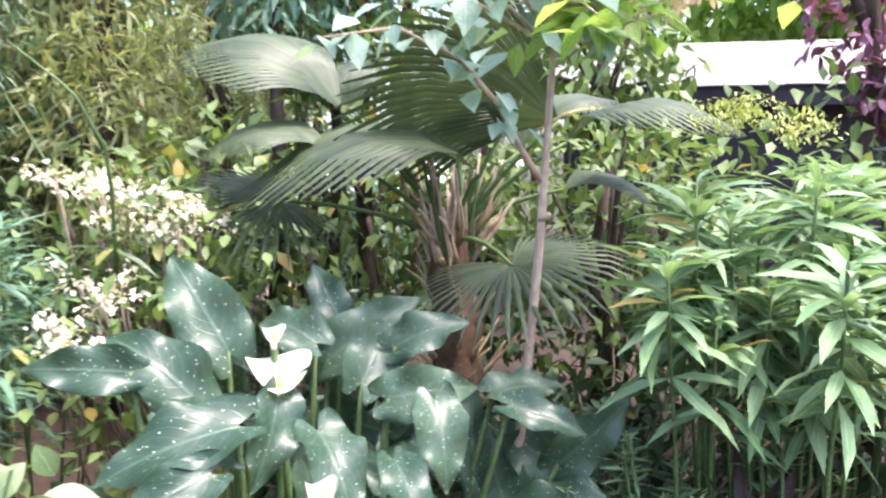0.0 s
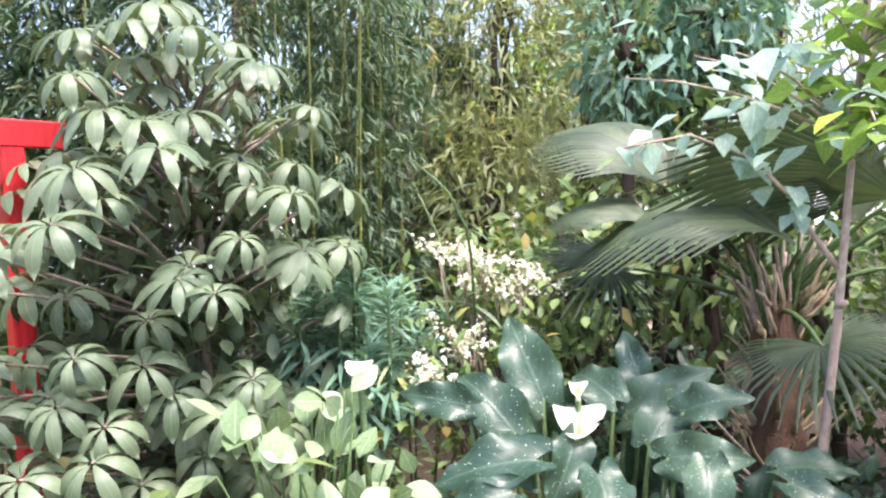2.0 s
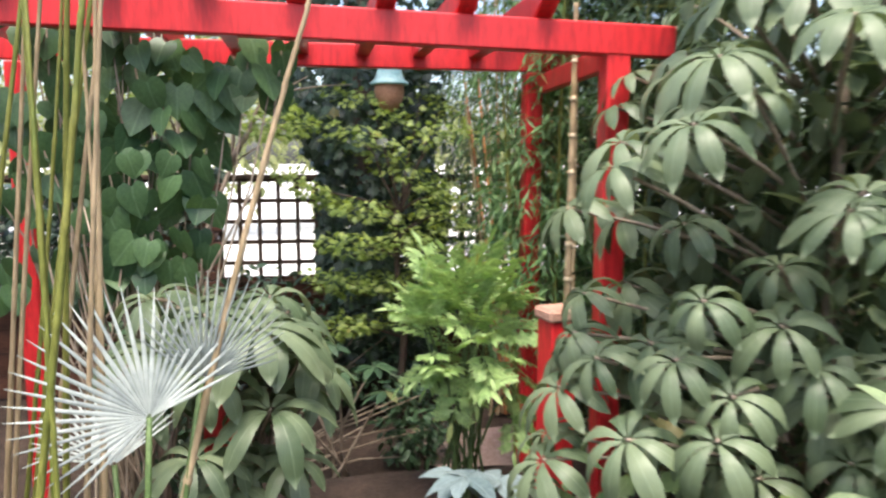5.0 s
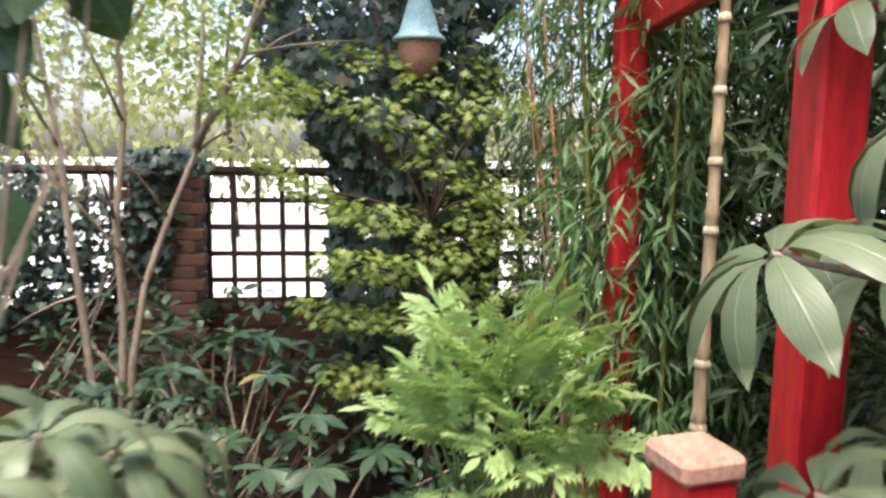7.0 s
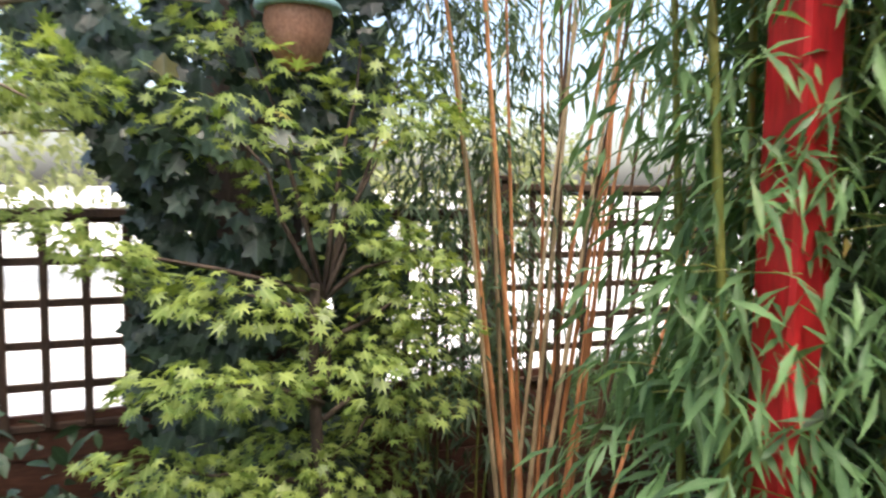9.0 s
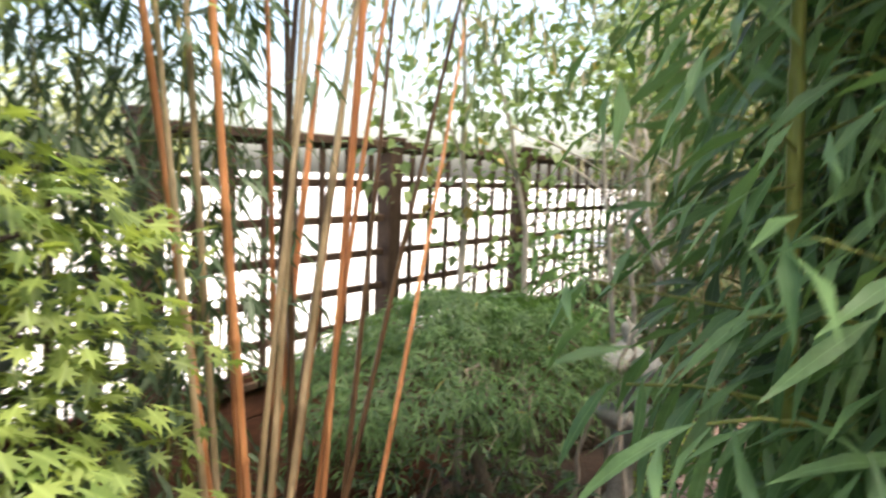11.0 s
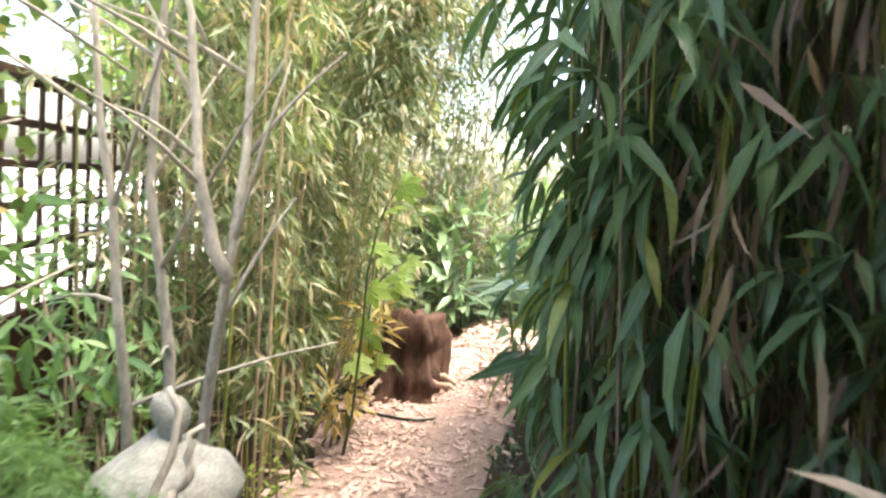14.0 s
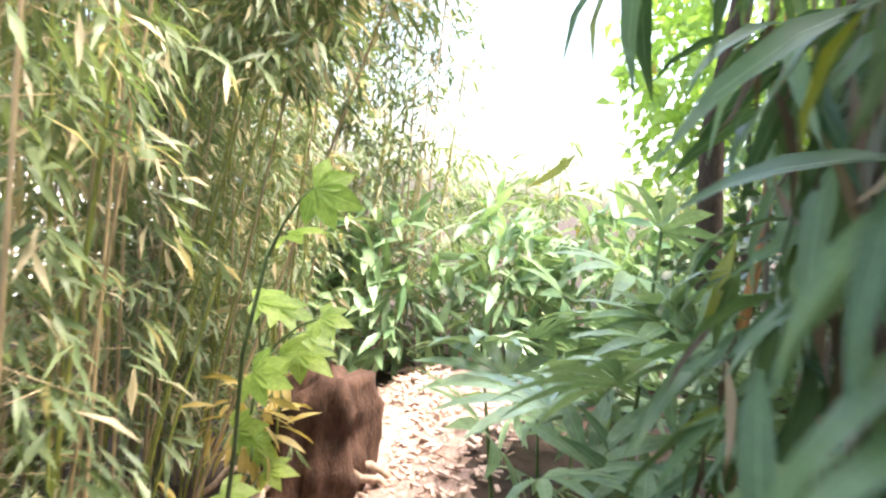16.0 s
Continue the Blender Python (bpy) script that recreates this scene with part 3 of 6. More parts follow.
# ---- hanging lamp ----
def build_lamp():
    x, y, z = -5.42, 0.275, 2.115
    e = thing("hanging_lamp", x, y, "hanging garden lamp with a verdigris cone and terracotta bowl", "lamp", z=z)
    hat = lathe([(0.0, 0.27), (0.03, 0.265), (0.036, 0.23), (0.05, 0.2), (0.075, 0.12), (0.1, 0.035), (0.128, 0.012), (0.132, 0.0), (0.12, -0.006), (0.0, 0.0)])
    part("shade", e, moved(hat, (x, y, z)), "verdigris", "pale blue-green metal cone")
    bowl = lathe([(0.1, -0.004), (0.104, -0.04), (0.095, -0.09), (0.07, -0.15), (0.03, -0.18), (0.0, -0.185)])
    part("bowl", e, moved(bowl, (x, y, z)), "terracotta", "terracotta bowl")
    ring = [(x + 0.03 * math.cos(a), y, z + 0.29 + 0.03 * math.sin(a)) for a in np.linspace(0, 6.2, 14)]
    part("hook", e, tube(ring, np.full(14, 0.007), 6), "verdigris")
    part("chain", e, tube([(x, y, z + 0.3), (x - 0.02, y, z + 0.9), (x - 0.3, y + 0.02, z + 1.4)], [0.005, 0.005, 0.005], 6), "hose")


build_lamp()


# ---- outbuilding behind the palm ----
def build_shed():
    e = thing("outbuilding", 1.75, 8.2, "low outbuilding with a pale tiled roof and dark eaves", "building", z=0)
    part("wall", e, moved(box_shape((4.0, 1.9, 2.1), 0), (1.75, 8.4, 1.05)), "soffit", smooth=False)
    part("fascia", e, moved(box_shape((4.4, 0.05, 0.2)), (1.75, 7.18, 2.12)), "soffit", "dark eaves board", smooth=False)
    part("roof", e, moved(box_shape((4.4, 1.9, 0.05)), (1.75, 8.08, 2.5), 0, (19, 0)), "slate", smooth=False)
    tile = make_mesh("tile", *box_shape((0.3, 0.26, 0.014), 0.003)[:2], ["slate"], smooth=False)
    rng = gen(12)
    for j in range(8):
        for i in range(14):
            ob = new("tile", tile)
            ob.parent = e
            q = -0.9 + j * 0.23
            ob.matrix_basis = pose(-2.0 + 0.3 * i + (0.1 if j % 2 else 0), -0.12 + q * math.cos(radians(19)), 2.54 + q * math.sin(radians(19)) + 0.006 * rng.random(), 21 + rng.normal(0, 0.5), rng.normal(0, 0.6))


build_shed()
# ---- planting by the start of the walk ----
BLADE = leaf_shape(0.16, 3, 0.35, 0.3, 0.35)
BLADE_WIDE = leaf_shape(0.24, 4, 0.4, 0.25, 0.42)
OVAL = leaf_shape(0.5, 3, 0.3, 0.25, 0.45, 1.3)
OVATE = leaf_shape(0.7, 3, 0.25, 0.2, 0.32, 0.9)
BROAD = leaf_shape(0.15, 5, 0.7, 0.3, 0.3)
GRASSY = leaf_shape(0.1, 3, 0.55, 0.3, 0.25)


def fan_shape(blades=36, spread=4.6, split=0.55, droop=0.5, cone=0.25, width=0.085):
    """A fan palm leaf: joined near the hub, free blades beyond, about the origin along y."""
    got = []
    for i in range(blades):
        a = spread * (i / (blades - 1) - 0.5)
        far = 1.0 - 0.3 * (abs(a) / (spread / 2)) ** 2
        v, uv = [], []
        half = spread / blades / 2
        for k, s in enumerate((0.03, split * 0.55, split, 0.78, 1.0)):
            r = s * far
            w = min(r * math.tan(half), width / 2 * (1 if s <= split else (1.05 - s) / (1.05 - split)))
            z = cone * r * (1 - r) - droop * r * r * r * 0.55
            for q in (-1, 0, 1):
                v.append((r * math.sin(a) + q * w * math.cos(a), r * math.cos(a) - q * w * math.sin(a), z + (0.35 * w if q == 0 else -0.2 * w)))
                uv.append((0.5 + 0.5 * q, s))
        f = []
        for k in range(4):
            for j in range(2):
                b = 3 * k + j
                f += [(b, b + 1, b + 4), (b, b + 4, b + 3)]
        got.append((np.array(v), np.array(f), np.array(uv)))
    return merged(got)


def hanging_leaflet(width=0.27, rows=6, start=0.35, stop=-1.35):
    """A leaflet one metre long that leaves its stalk level and bends down to hang, broadest past the middle."""
    v, uv, y, z = [], [], 0.0, 0.0
    for i in range(rows + 1):
        q = i / rows
        a = start + (stop - start) * min(1.0, q * 1.25) ** 0.75
        h = width / 2 * max(0.07, math.sin(math.pi * min(1.0, q ** 1.35 * 0.97 + 0.02)) ** 0.75) if i < rows else 0.0
        n = (-math.sin(a), math.cos(a))
        for k in (-1, 0, 1):
            v.append((k * h, y - n[0] * 0.22 * h * abs(k), z - n[1] * 0.22 * h * abs(k)))
            uv.append((0.5 + 0.5 * k, q))
        y, z = y + math.cos(a) / rows, z + math.sin(a) / rows
    f = []
    for i in range(rows):
        for j in range(2):
            b = 3 * i + j
            f += [(b, b + 1, b + 4), (b, b + 4, b + 3)]
    return np.array(v), np.array(f), np.array(uv)


def umbrella_shape(n, rng, length=0.19, droop=0.9):
    """A palmate leaf whose long leaflets hang round one point like a half-closed umbrella."""
    a = np.linspace(0, 2 * np.pi, n, endpoint=False) + rng.normal(0, 0.14, n)
    got = []
    for q in a:
        one = hanging_leaflet(rng.uniform(0.25, 0.31), 6, rng.uniform(0.15, 0.5), -droop * 1.25 - rng.uniform(0, 0.3))
        got.append(scattered(one, [(0.012 * math.sin(q), 0.012 * math.cos(q), 0)], [(math.sin(q), math.cos(q), 0)], [rng.uniform(0.8, 1.12) * length]))
    return merged(got)


def stems_to(points, base, rng, r=0.006, sag=0.05, spread=0.12, sides=5):
    got = []
    for p in points:
        b = np.array([base[0] + rng.normal(0, spread), base[1] + rng.normal(0, spread), ground_z(base[0], base[1])])
        got.append(tube(bend(b, p, sag, 5, 0.01, rng), np.linspace(r, r * 0.6, 5), sides))
    return merged(got)


def arum_shape(width=0.66, rows=15, droop=0.5, ruffle=1.0, phase=0.0):
    """An arrow-shaped leaf with two rear lobes, a sunken midrib and a deeply waved margin; the stalk joins at the origin."""
    cols = (-1.0, -0.82, -0.45, 0.0, 0.45, 0.82, 1.0)
    v, uv = [], []
    for i in range(rows + 1):
        q = i / rows
        h = width / 2 * (0.62 + 0.38 * math.sin(math.pi / 2 * q / 0.26) if q < 0.26 else max(0.0, 1 - ((q - 0.26) / 0.74) ** 2.1)) if i < rows else 0.0
        for c in cols:
            rear = -0.2 * (1 - q) ** 2 * math.sin(math.pi * min(1.0, abs(c) * 0.8))
            y = math.sin(droop * q) / max(droop, 0.01) + rear * 1.0
            wave = ruffle * 0.075 * abs(c) ** 2.0 * math.sin(q * 14 + phase + (1.3 if c > 0 else 0)) * min(1.0, 4 * (1 - q))
            v.append((c * h, y, -0.55 * droop * q * q + 0.42 * abs(c) * h + wave - 0.1 * h * (abs(c) > 0.9)))
            uv.append((0.5 + 0.5 * c, q))
    f, w = [], len(cols)
    for i in range(rows):
        for j in range(w - 1):
            a = i * w + j
            f += [(a, a + 1, a + w + 1), (a, a + w + 1, a + w)]
    return np.array(v), np.array(f), np.array(uv)


def build_arum():
    rng = gen(21)
    e = thing("arum_lily", -0.95, 1.95, "arum lily clump with large glossy white-speckled leaves", "arum lily")
    meshes = [make_mesh("arum_leaf", *q[:2], ["arum"], q[2]) for q in
              (arum_shape(0.56, 18, 0.6, 1.0, 0.0), arum_shape(0.62, 18, 0.95, 1.2, 2.0), arum_shape(0.5, 18, 0.4, 0.9, 4.0))]
    # the leaves that stand clear: foot of the blade, the way it points, its length
    clear = [((-0.98, 1.84, 1.05), (-0.2, 0.02, 0.32), 0.4), ((-1.02, 1.72, 0.95), (-0.18, -0.06, 0.23), 0.36), ((-0.74, 1.99, 1.0), (0.29, 0.14, 0.22), 0.38),
             ((-0.61, 1.91, 0.96), (0.08, 0.2, 0.23), 0.33), ((-0.51, 1.82, 0.95), (0.22, 0.0, 0.06), 0.28), ((-1.13, 1.61, 1.05), (-0.27, -0.15, 0.05), 0.29),
             ((-0.79, 1.51, 0.97), (-0.24, -0.22, -0.01), 0.36), ((-0.38, 1.8, 0.96), (0.07, -0.14, -0.1), 0.26), ((-0.2, 1.97, 0.9), (0.2, -0.03, -0.03), 0.25),
             ((-0.26, 2.07, 0.9), (0.21, 0.05, 0.07), 0.25), ((-0.62, 1.59, 0.94), (0.15, -0.13, -0.07), 0.28), ((-0.44, 1.62, 0.87), (0.1, -0.14, -0.05), 0.25),
             ((-0.78, 1.72, 0.97), (0.05, -0.17, -0.14), 0.28), ((-0.76, 1.94, 1.06), (-0.2, 0.03, 0.12), 0.28),
             ((-0.73, 2.1, 1.07), (-0.1, 0.05, 0.15), 0.28), ((-0.8, 1.4, 0.9), (-0.1, -0.16, -0.02), 0.25),
             ((-0.53, 1.98, 1.05), (0.14, -0.02, 0.1), 0.25), ((-1.0, 1.57, 0.96), (0.22, -0.08, -0.05), 0.28)]
    n = 58
    x, y = rng.uniform(-1.45, 0.05, n), rng.uniform(1.35, 2.35, n)
    top = 0.5 + 0.5 * np.clip((y - 1.3) / 0.95, 0, 1) - 0.2 * np.clip((x + 0.5) / 0.5, 0, 1) - 0.18 * np.clip((-1.4 - x) / 0.3, 0, 1)
    p = np.stack([x, y, top * rng.uniform(0.55, 0.92, n)], 1)
    a = rng.uniform(0, 2 * np.pi, n)
    ways = np.stack([np.cos(a), np.sin(a) - 0.5, rng.uniform(-0.1, 1.3, n)], 1)
    sizes = rng.uniform(0.22, 0.33, n)
    p = np.concatenate([[c[0] for c in clear], p])
    ways = np.concatenate([[c[1] for c in clear], ways])
    sizes = np.concatenate([[0.9 * c[2] for c in clear], sizes])
    roll = rng.normal(0, 0.35, len(p))
    for k in range(3):
        leaf_parts("leaf", e, meshes[k], p[k::3], ways[k::3], sizes[k::3], roll[k::3], (0.15, -0.8, 0.55))
    base = np.array([[q[0] * 0.7 - 0.28, q[1] * 0.6 + 0.78] for q in p])
    got = [tube(bend((b[0], b[1], 0), q, 0.03, 5), np.linspace(0.013, 0.008, 5), 6) for b, q in zip(base, p)]
    part("stalks", e, merged(got), "stem")


build_arum()


def build_calla(x, y, z, size, wide):
    """A rolled funnel that flares into one broad lip, drawn out to a point."""
    e = thing("calla_flower", x, y, "white calla lily flower on a green stalk", "flower", "calla flowers")
    v, f, w, h = [], [], 25, 9
    for i in range(h):
        s = i / (h - 1)
        r = size * (0.1 + 0.5 * wide * s ** 2.2)
        for j in range(w):
            a = 2 * math.pi * j / (w - 1) * 0.98
            lip = max(0.0, math.cos(a + 1.1)) ** 2
            v.append((x + r * math.cos(a) * 1.15, y + r * math.sin(a) - size * 0.25 * lip * s ** 3, z - size * 0.6 + size * (0.85 - 0.3 * lip * s * s) * s + size * 0.1 * s * math.sin(2 * a)))
    for i in range(h - 1):
        for j in range(w - 1):
            q = i * w + j
            f += [(q, q + 1, q + w + 1), (q, q + w + 1, q + w)]
    part("spathe", e, (np.array(v), np.array(f), np.zeros((len(v), 2))), "spathe")
    part("spadix", e, tube([(x, y, z - size * 0.45), (x, y, z + size * 0.12)], [0.008, 0.005], 7), "spadix", "yellow spadix")
    part("stalk", e, tube(bend((x + 0.04, y + 0.05, 0), (x, y, z - size * 0.55), 0, 5), np.full(5, 0.011), 7), "stem")


build_calla(-0.81, 1.8, 1.01, 0.15, 0.85)
build_calla(-0.85, 1.86, 1.1, 0.075, 0.6)
build_calla(-0.55, 1.42, 0.86, 0.13, 0.28)


def build_palm():
    rng = gen(5)
    e = thing("fan_palm", -0.52, 2.92, "young fan palm with green fans and a fibrous brown trunk", "palm tree")
    hh = np.linspace(0, 1.27, 14)
    part("trunk", e, tube(np.stack([-0.49 - 0.06 * hh / 1.27, 2.86 + 0.12 * hh / 1.27, hh], 1) + rng.normal(0, 0.006, (14, 3)), 0.12 + 0.02 * np.sin(hh * 30) - 0.02 * hh, 12), "fibre", "shaggy brown fibre")
    got = []
    for i in range(60):
        a, z = rng.uniform(0, 6.28), rng.uniform(0.5, 1.3)
        d = np.array([math.cos(a), math.sin(a), 0.9 + rng.random()])
        b = np.array([-0.52, 2.92, z]) + d * (0.08, 0.08, 0)
        got.append(tube(bend(b, b + unit(d) * rng.uniform(0.08, 0.3), 0.0, 4, 0.008, rng), (0.012, 0.01, 0.007, 0.003), 5))
    part("leaf_bases", e, merged(got), "culm_dry", "cut dry leaf bases")
    heart = np.array([-0.55, 2.98, 1.24])
    # foot of the blade, the way it points, its upper side, its length, round or narrow
    fans = [((-0.25, 2.47, 1.22), (0.55, -0.75, -0.1), (0.05, -0.55, 0.85), 0.44, 0), ((-1.23, 2.76, 1.41), (-0.6, -0.6, 0.05), (-0.15, -0.65, 0.75), 0.44, 0),
            ((-0.97, 2.81, 1.77), (-0.41, -0.13, 0.36), (0.62, -0.32, 0.7), 0.62, 1), ((-0.42, 2.83, 1.52), (-0.84, -0.36, 0.24), (0.15, -0.12, 0.97), 0.88, 1),
            ((-0.95, 2.62, 1.6), (-0.45, -0.12, 0.16), (0.2, -0.2, 0.95), 0.46, 1), ((-0.12, 2.96, 1.72), (-0.78, -0.3, 0.25), (-0.2, 0.75, 0.6), 0.86, 1),
            ((-0.31, 3.0, 1.74), (-0.2, 0.09, 0.4), (0.2, -0.9, 0.2), 0.46, 1), ((-0.09, 2.97, 1.64), (0.55, -0.2, 0.24), (-0.35, 0.0, 0.93), 0.62, 1),
            ((-0.95, 2.87, 1.78), (-0.03, 0.08, 0.26), (0.1, -0.9, 0.2), 0.26, 1), ((-0.3, 3.15, 1.6), (0.35, 0.5, 0.6), (-0.4, -0.5, 0.7), 0.55, 1),
            ((-0.85, 3.2, 1.6), (-0.6, 0.6, 0.35), (0.3, -0.4, 0.8), 0.55, 1), ((-0.1, 3.05, 1.45), (0.7, 0.3, 0.1), (0.0, -0.2, 0.95), 0.42, 1)]
    kinds = [make_mesh("fan", *q[:2], ["palm"], q[2]) for q in (fan_shape(38, 4.9, 0.42, 0.4, 0.2, 0.075), fan_shape(30, 1.7, 0.62, 0.7, 0.5, 0.075))]
    got = []
    for hub, way, up, size, kind in fans:
        leaf_parts("fan", e, kinds[kind], np.array([hub]), np.array([way]), [size], [0.0], up)
        got.append(tube(bend(heart, hub, 0.04, 6), np.linspace(0.013, 0.007, 6), 6))
    dry = []
    for i in range(46):
        a = rng.uniform(0, 6.28)
        q = heart + np.array([math.cos(a) * rng.uniform(0.06, 0.28), math.sin(a) * rng.uniform(0.06, 0.28), rng.uniform(0.1, 0.36)])
        b = heart + np.array([math.cos(a) * 0.07, math.sin(a) * 0.07, rng.uniform(-0.16, 0.04)])
        (dry if i % 3 else got).append(tube(bend(b, q, 0.0, 4, 0.006, rng), np.linspace(0.013, 0.006, 4), 6))
    part("cut_stalks", e, merged(dry), "sapling_bark", "cut pinkish tan leaf stalks")
    part("leaf_stalks", e, merged(got), "stem")


build_palm()


def build_sapling():
    rng = gen(7)
    e = thing("sapling", -0.2, 2.19, "slim young tree with a pinkish stem and lime leaves", "tree")
    main = np.array([(-0.27, 2.19, 0), (-0.21, 2.19, 0.52), (-0.17, 2.2, 0.95), (-0.14, 2.2, 1.32), (-0.125, 2.2, 1.6), (-0.1, 2.2, 2.04), (-0.05, 2.22, 2.7)])
    arm = np.array([(-0.14, 2.2, 1.52), (-0.2, 2.16, 1.62), (-0.26, 2.13, 1.74), (-0.36, 2.08, 1.86), (-0.52, 1.99, 1.94), (-0.72, 1.88, 1.9)])
    got = [tube(main, np.linspace(0.02, 0.008, 7), 8), tube(arm, np.linspace(0.011, 0.003, 6), 6),
           tube([(-0.14, 2.2, 1.4), (-0.11, 2.18, 1.42)], [0.013, 0.009], 6)]
    ends = []
    for i in range(34):
        s = rng.uniform(0.35, 1.0)
        b = main[4] * (1 - s) + main[6] * s
        q = b + np.array([rng.uniform(-0.3, 0.8), rng.uniform(-0.35, 0.35), rng.uniform(-0.12, 0.3)])
        got.append(tube(bend(b, q, 0.03, 4), np.linspace(0.006, 0.002, 4), 5))
        ends += [b + (q - b) * k for k in (0.4, 0.7, 1.0)]
    for q in ((-0.75, 1.98, 2.14), (-0.6, 2.2, 2.22), (-0.35, 1.9, 2.16), (-0.2, 2.35, 2.2)):
        got.append(tube(bend((-0.11, 2.2, 1.9), q, 0.05, 5), np.linspace(0.007, 0.002, 5), 5))
    for i in range(14):
        q = np.array([rng.uniform(-0.35, 0.5), 2.2 + rng.normal(0, 0.15), rng.uniform(1.95, 2.35)])
        got.append(tube(bend((-0.1, 2.2, q[2] - 0.12), q, 0.02, 4), np.linspace(0.005, 0.002, 4), 5))
        ends += [np.array((-0.1, 2.2, q[2] - 0.1)) * (1 - k) + q * k for k in (0.35, 0.7, 1.0)]
    part("stem", e, merged(got), "sapling_bark")
    ends = np.repeat(np.array(ends), 3, 0) + rng.normal(0, 0.04, (len(ends) * 3, 3))
    m = make_mesh("leaf", *OVATE[:2], ["sapling"], OVATE[2])
    n = len(ends)
    leaf_parts("leaf", e, m, ends, np.stack([rng.normal(0, 1, n), rng.normal(0, 1, n), rng.normal(-0.3, 0.3, n)], 1), rng.uniform(0.065, 0.12, n), rng.normal(0, 0.5, n))
    # second leaf colour carries the glints on the lower branches
    m2 = make_mesh("leaf", *OVATE[:2], ["glint"], OVATE[2])
    s = np.linspace(0.25, 1, 26)
    q = np.array([[np.interp(k, np.linspace(0, 1, 6), arm[:, c]) for c in range(3)] for k in s]) + rng.normal(0, 0.02, (26, 3))
    leaf_parts("leaf", e, m2, q, np.stack([rng.normal(0.1, 0.5, 26), rng.normal(-0.6, 0.4, 26), rng.normal(-0.5, 0.3, 26)], 1), rng.uniform(0.07, 0.12, 26), rng.normal(0, 0.4, 26))
    q = np.concatenate([in_ball(rng, 22, (-0.15, 2.15, 1.95), (0.28, 0.2, 0.16))[0], in_ball(rng, 34, (-0.35, 2.1, 2.12), (0.42, 0.28, 0.16))[0]])
    leaf_parts("leaf", e, m2, q, np.stack([rng.normal(0, 0.7, 56), rng.normal(-0.6, 0.4, 56), rng.normal(-0.5, 0.3, 56)], 1), rng.uniform(0.09, 0.14, 56), rng.normal(0, 0.4, 56))


build_sapling()


def build_spurge(name, x, y, spots, mat, label, length, rng, flowers=(), count=26, width=BLADE, reach=0.45):
    """Upright stems ringed with narrow leaves, densest at the top."""
    e = thing(name, x, y, label, "spurge plant")
    ps, ws, ss, got = [], [], [], []
    for q in spots:
        q = np.array(q)
        b = np.array([x + (q[0] - x) * 0.75, y + (q[1] - y) * 0.75, ground_z(x, y)])
        axis = bend(b, q, 0, 6, 0.008, rng)
        got.append(tube(axis, np.linspace(0.008, 0.005, 6), 5))
        k = count * 2
        s = 1 - rng.random(k) ** 1.6 * reach
        c = np.stack([np.interp(s, np.linspace(0, 1, 6), axis[:, i]) for i in range(3)], 1)
        a = np.arange(k) * 2.4 + rng.normal(0, 0.2, k)
        lift = np.where(s > 0.9, rng.uniform(0.15, 1.0, k), rng.uniform(-0.55, 0.15, k))
        ps.append(c), ws.append(np.stack([np.cos(a), np.sin(a), lift], 1)), ss.append(length * rng.uniform(0.7, 1.15, k) * np.where(s > 0.97, 0.6, 1))
    part("stems", e, merged(got), "stem")
    n = sum(map(len, ss))
    part("foliage", e, scattered(width, np.concatenate(ps), np.concatenate(ws), np.concatenate(ss), rng.normal(0, 0.3, n)), mat, kind="stuff")
    if len(flowers):
        fp = np.concatenate([in_ball(rng, 240, f, (0.12, 0.1, 0.06))[0] for f in flowers])
        part("flower_heads", e, scattered(OVAL, fp, rng.normal(0, 1, (len(fp), 3)), rng.uniform(0.012, 0.028, len(fp))), "yellow", "yellow-green flower heads", kind="stuff")


def spots_in(rng, n, x, y, z):
    return np.stack([rng.uniform(*x, n), rng.uniform(*y, n), rng.uniform(*z, n)], 1)


r0 = gen(31)
front = spots_in(r0, 44, (0.3, 1.7), (2.1, 2.9), (1.1, 1.5))
front[:, 2] += 0.2 * (front[:, 1] - 2.4)
named = [(0.3, 2.18, 1.52), (0.63, 2.21, 1.56), (0.62, 1.9, 1.34), (0.21, 1.99, 1.33), (0.5, 2.1, 1.22), (0.72, 2.05, 1.2), (0.9, 2.1, 1.3), (0.35, 2.05, 1.15)]
build_spurge("spurge", 0.6, 2.2, np.concatenate([front, named]), "spurge", "tall spurge clump with narrow fresh green leaves", 0.22, r0, ((0.43, 2.56, 1.72), (0.67, 2.51, 1.68), (0.52, 2.6, 1.74)), count=24, width=leaf_shape(0.21, 3, 0.5, 0.3, 0.45), reach=0.3)
r0 = gen(32)
build_spurge("spurge", 0.5, 1.6, spots_in(r0, 75, (-0.1, 1.3), (1.75, 2.25), (0.5, 0.8)), "spurge", "low spurge with small bright green leaves", 0.085, r0, count=18)
r0 = gen(33)
build_spurge("spurge", -2.1, 1.95, np.concatenate([spots_in(r0, 18, (-2.25, -1.65), (1.6, 2.1), (1.05, 1.5)), spots_in(r0, 12, (-2.9, -2.0), (2.0, 2.8), (0.9, 1.42))]), "teal", "blue-green spurge with fine narrow leaves", 0.19, r0, count=30, width=leaf_shape(0.13, 3, 0.35, 0.3, 0.4))


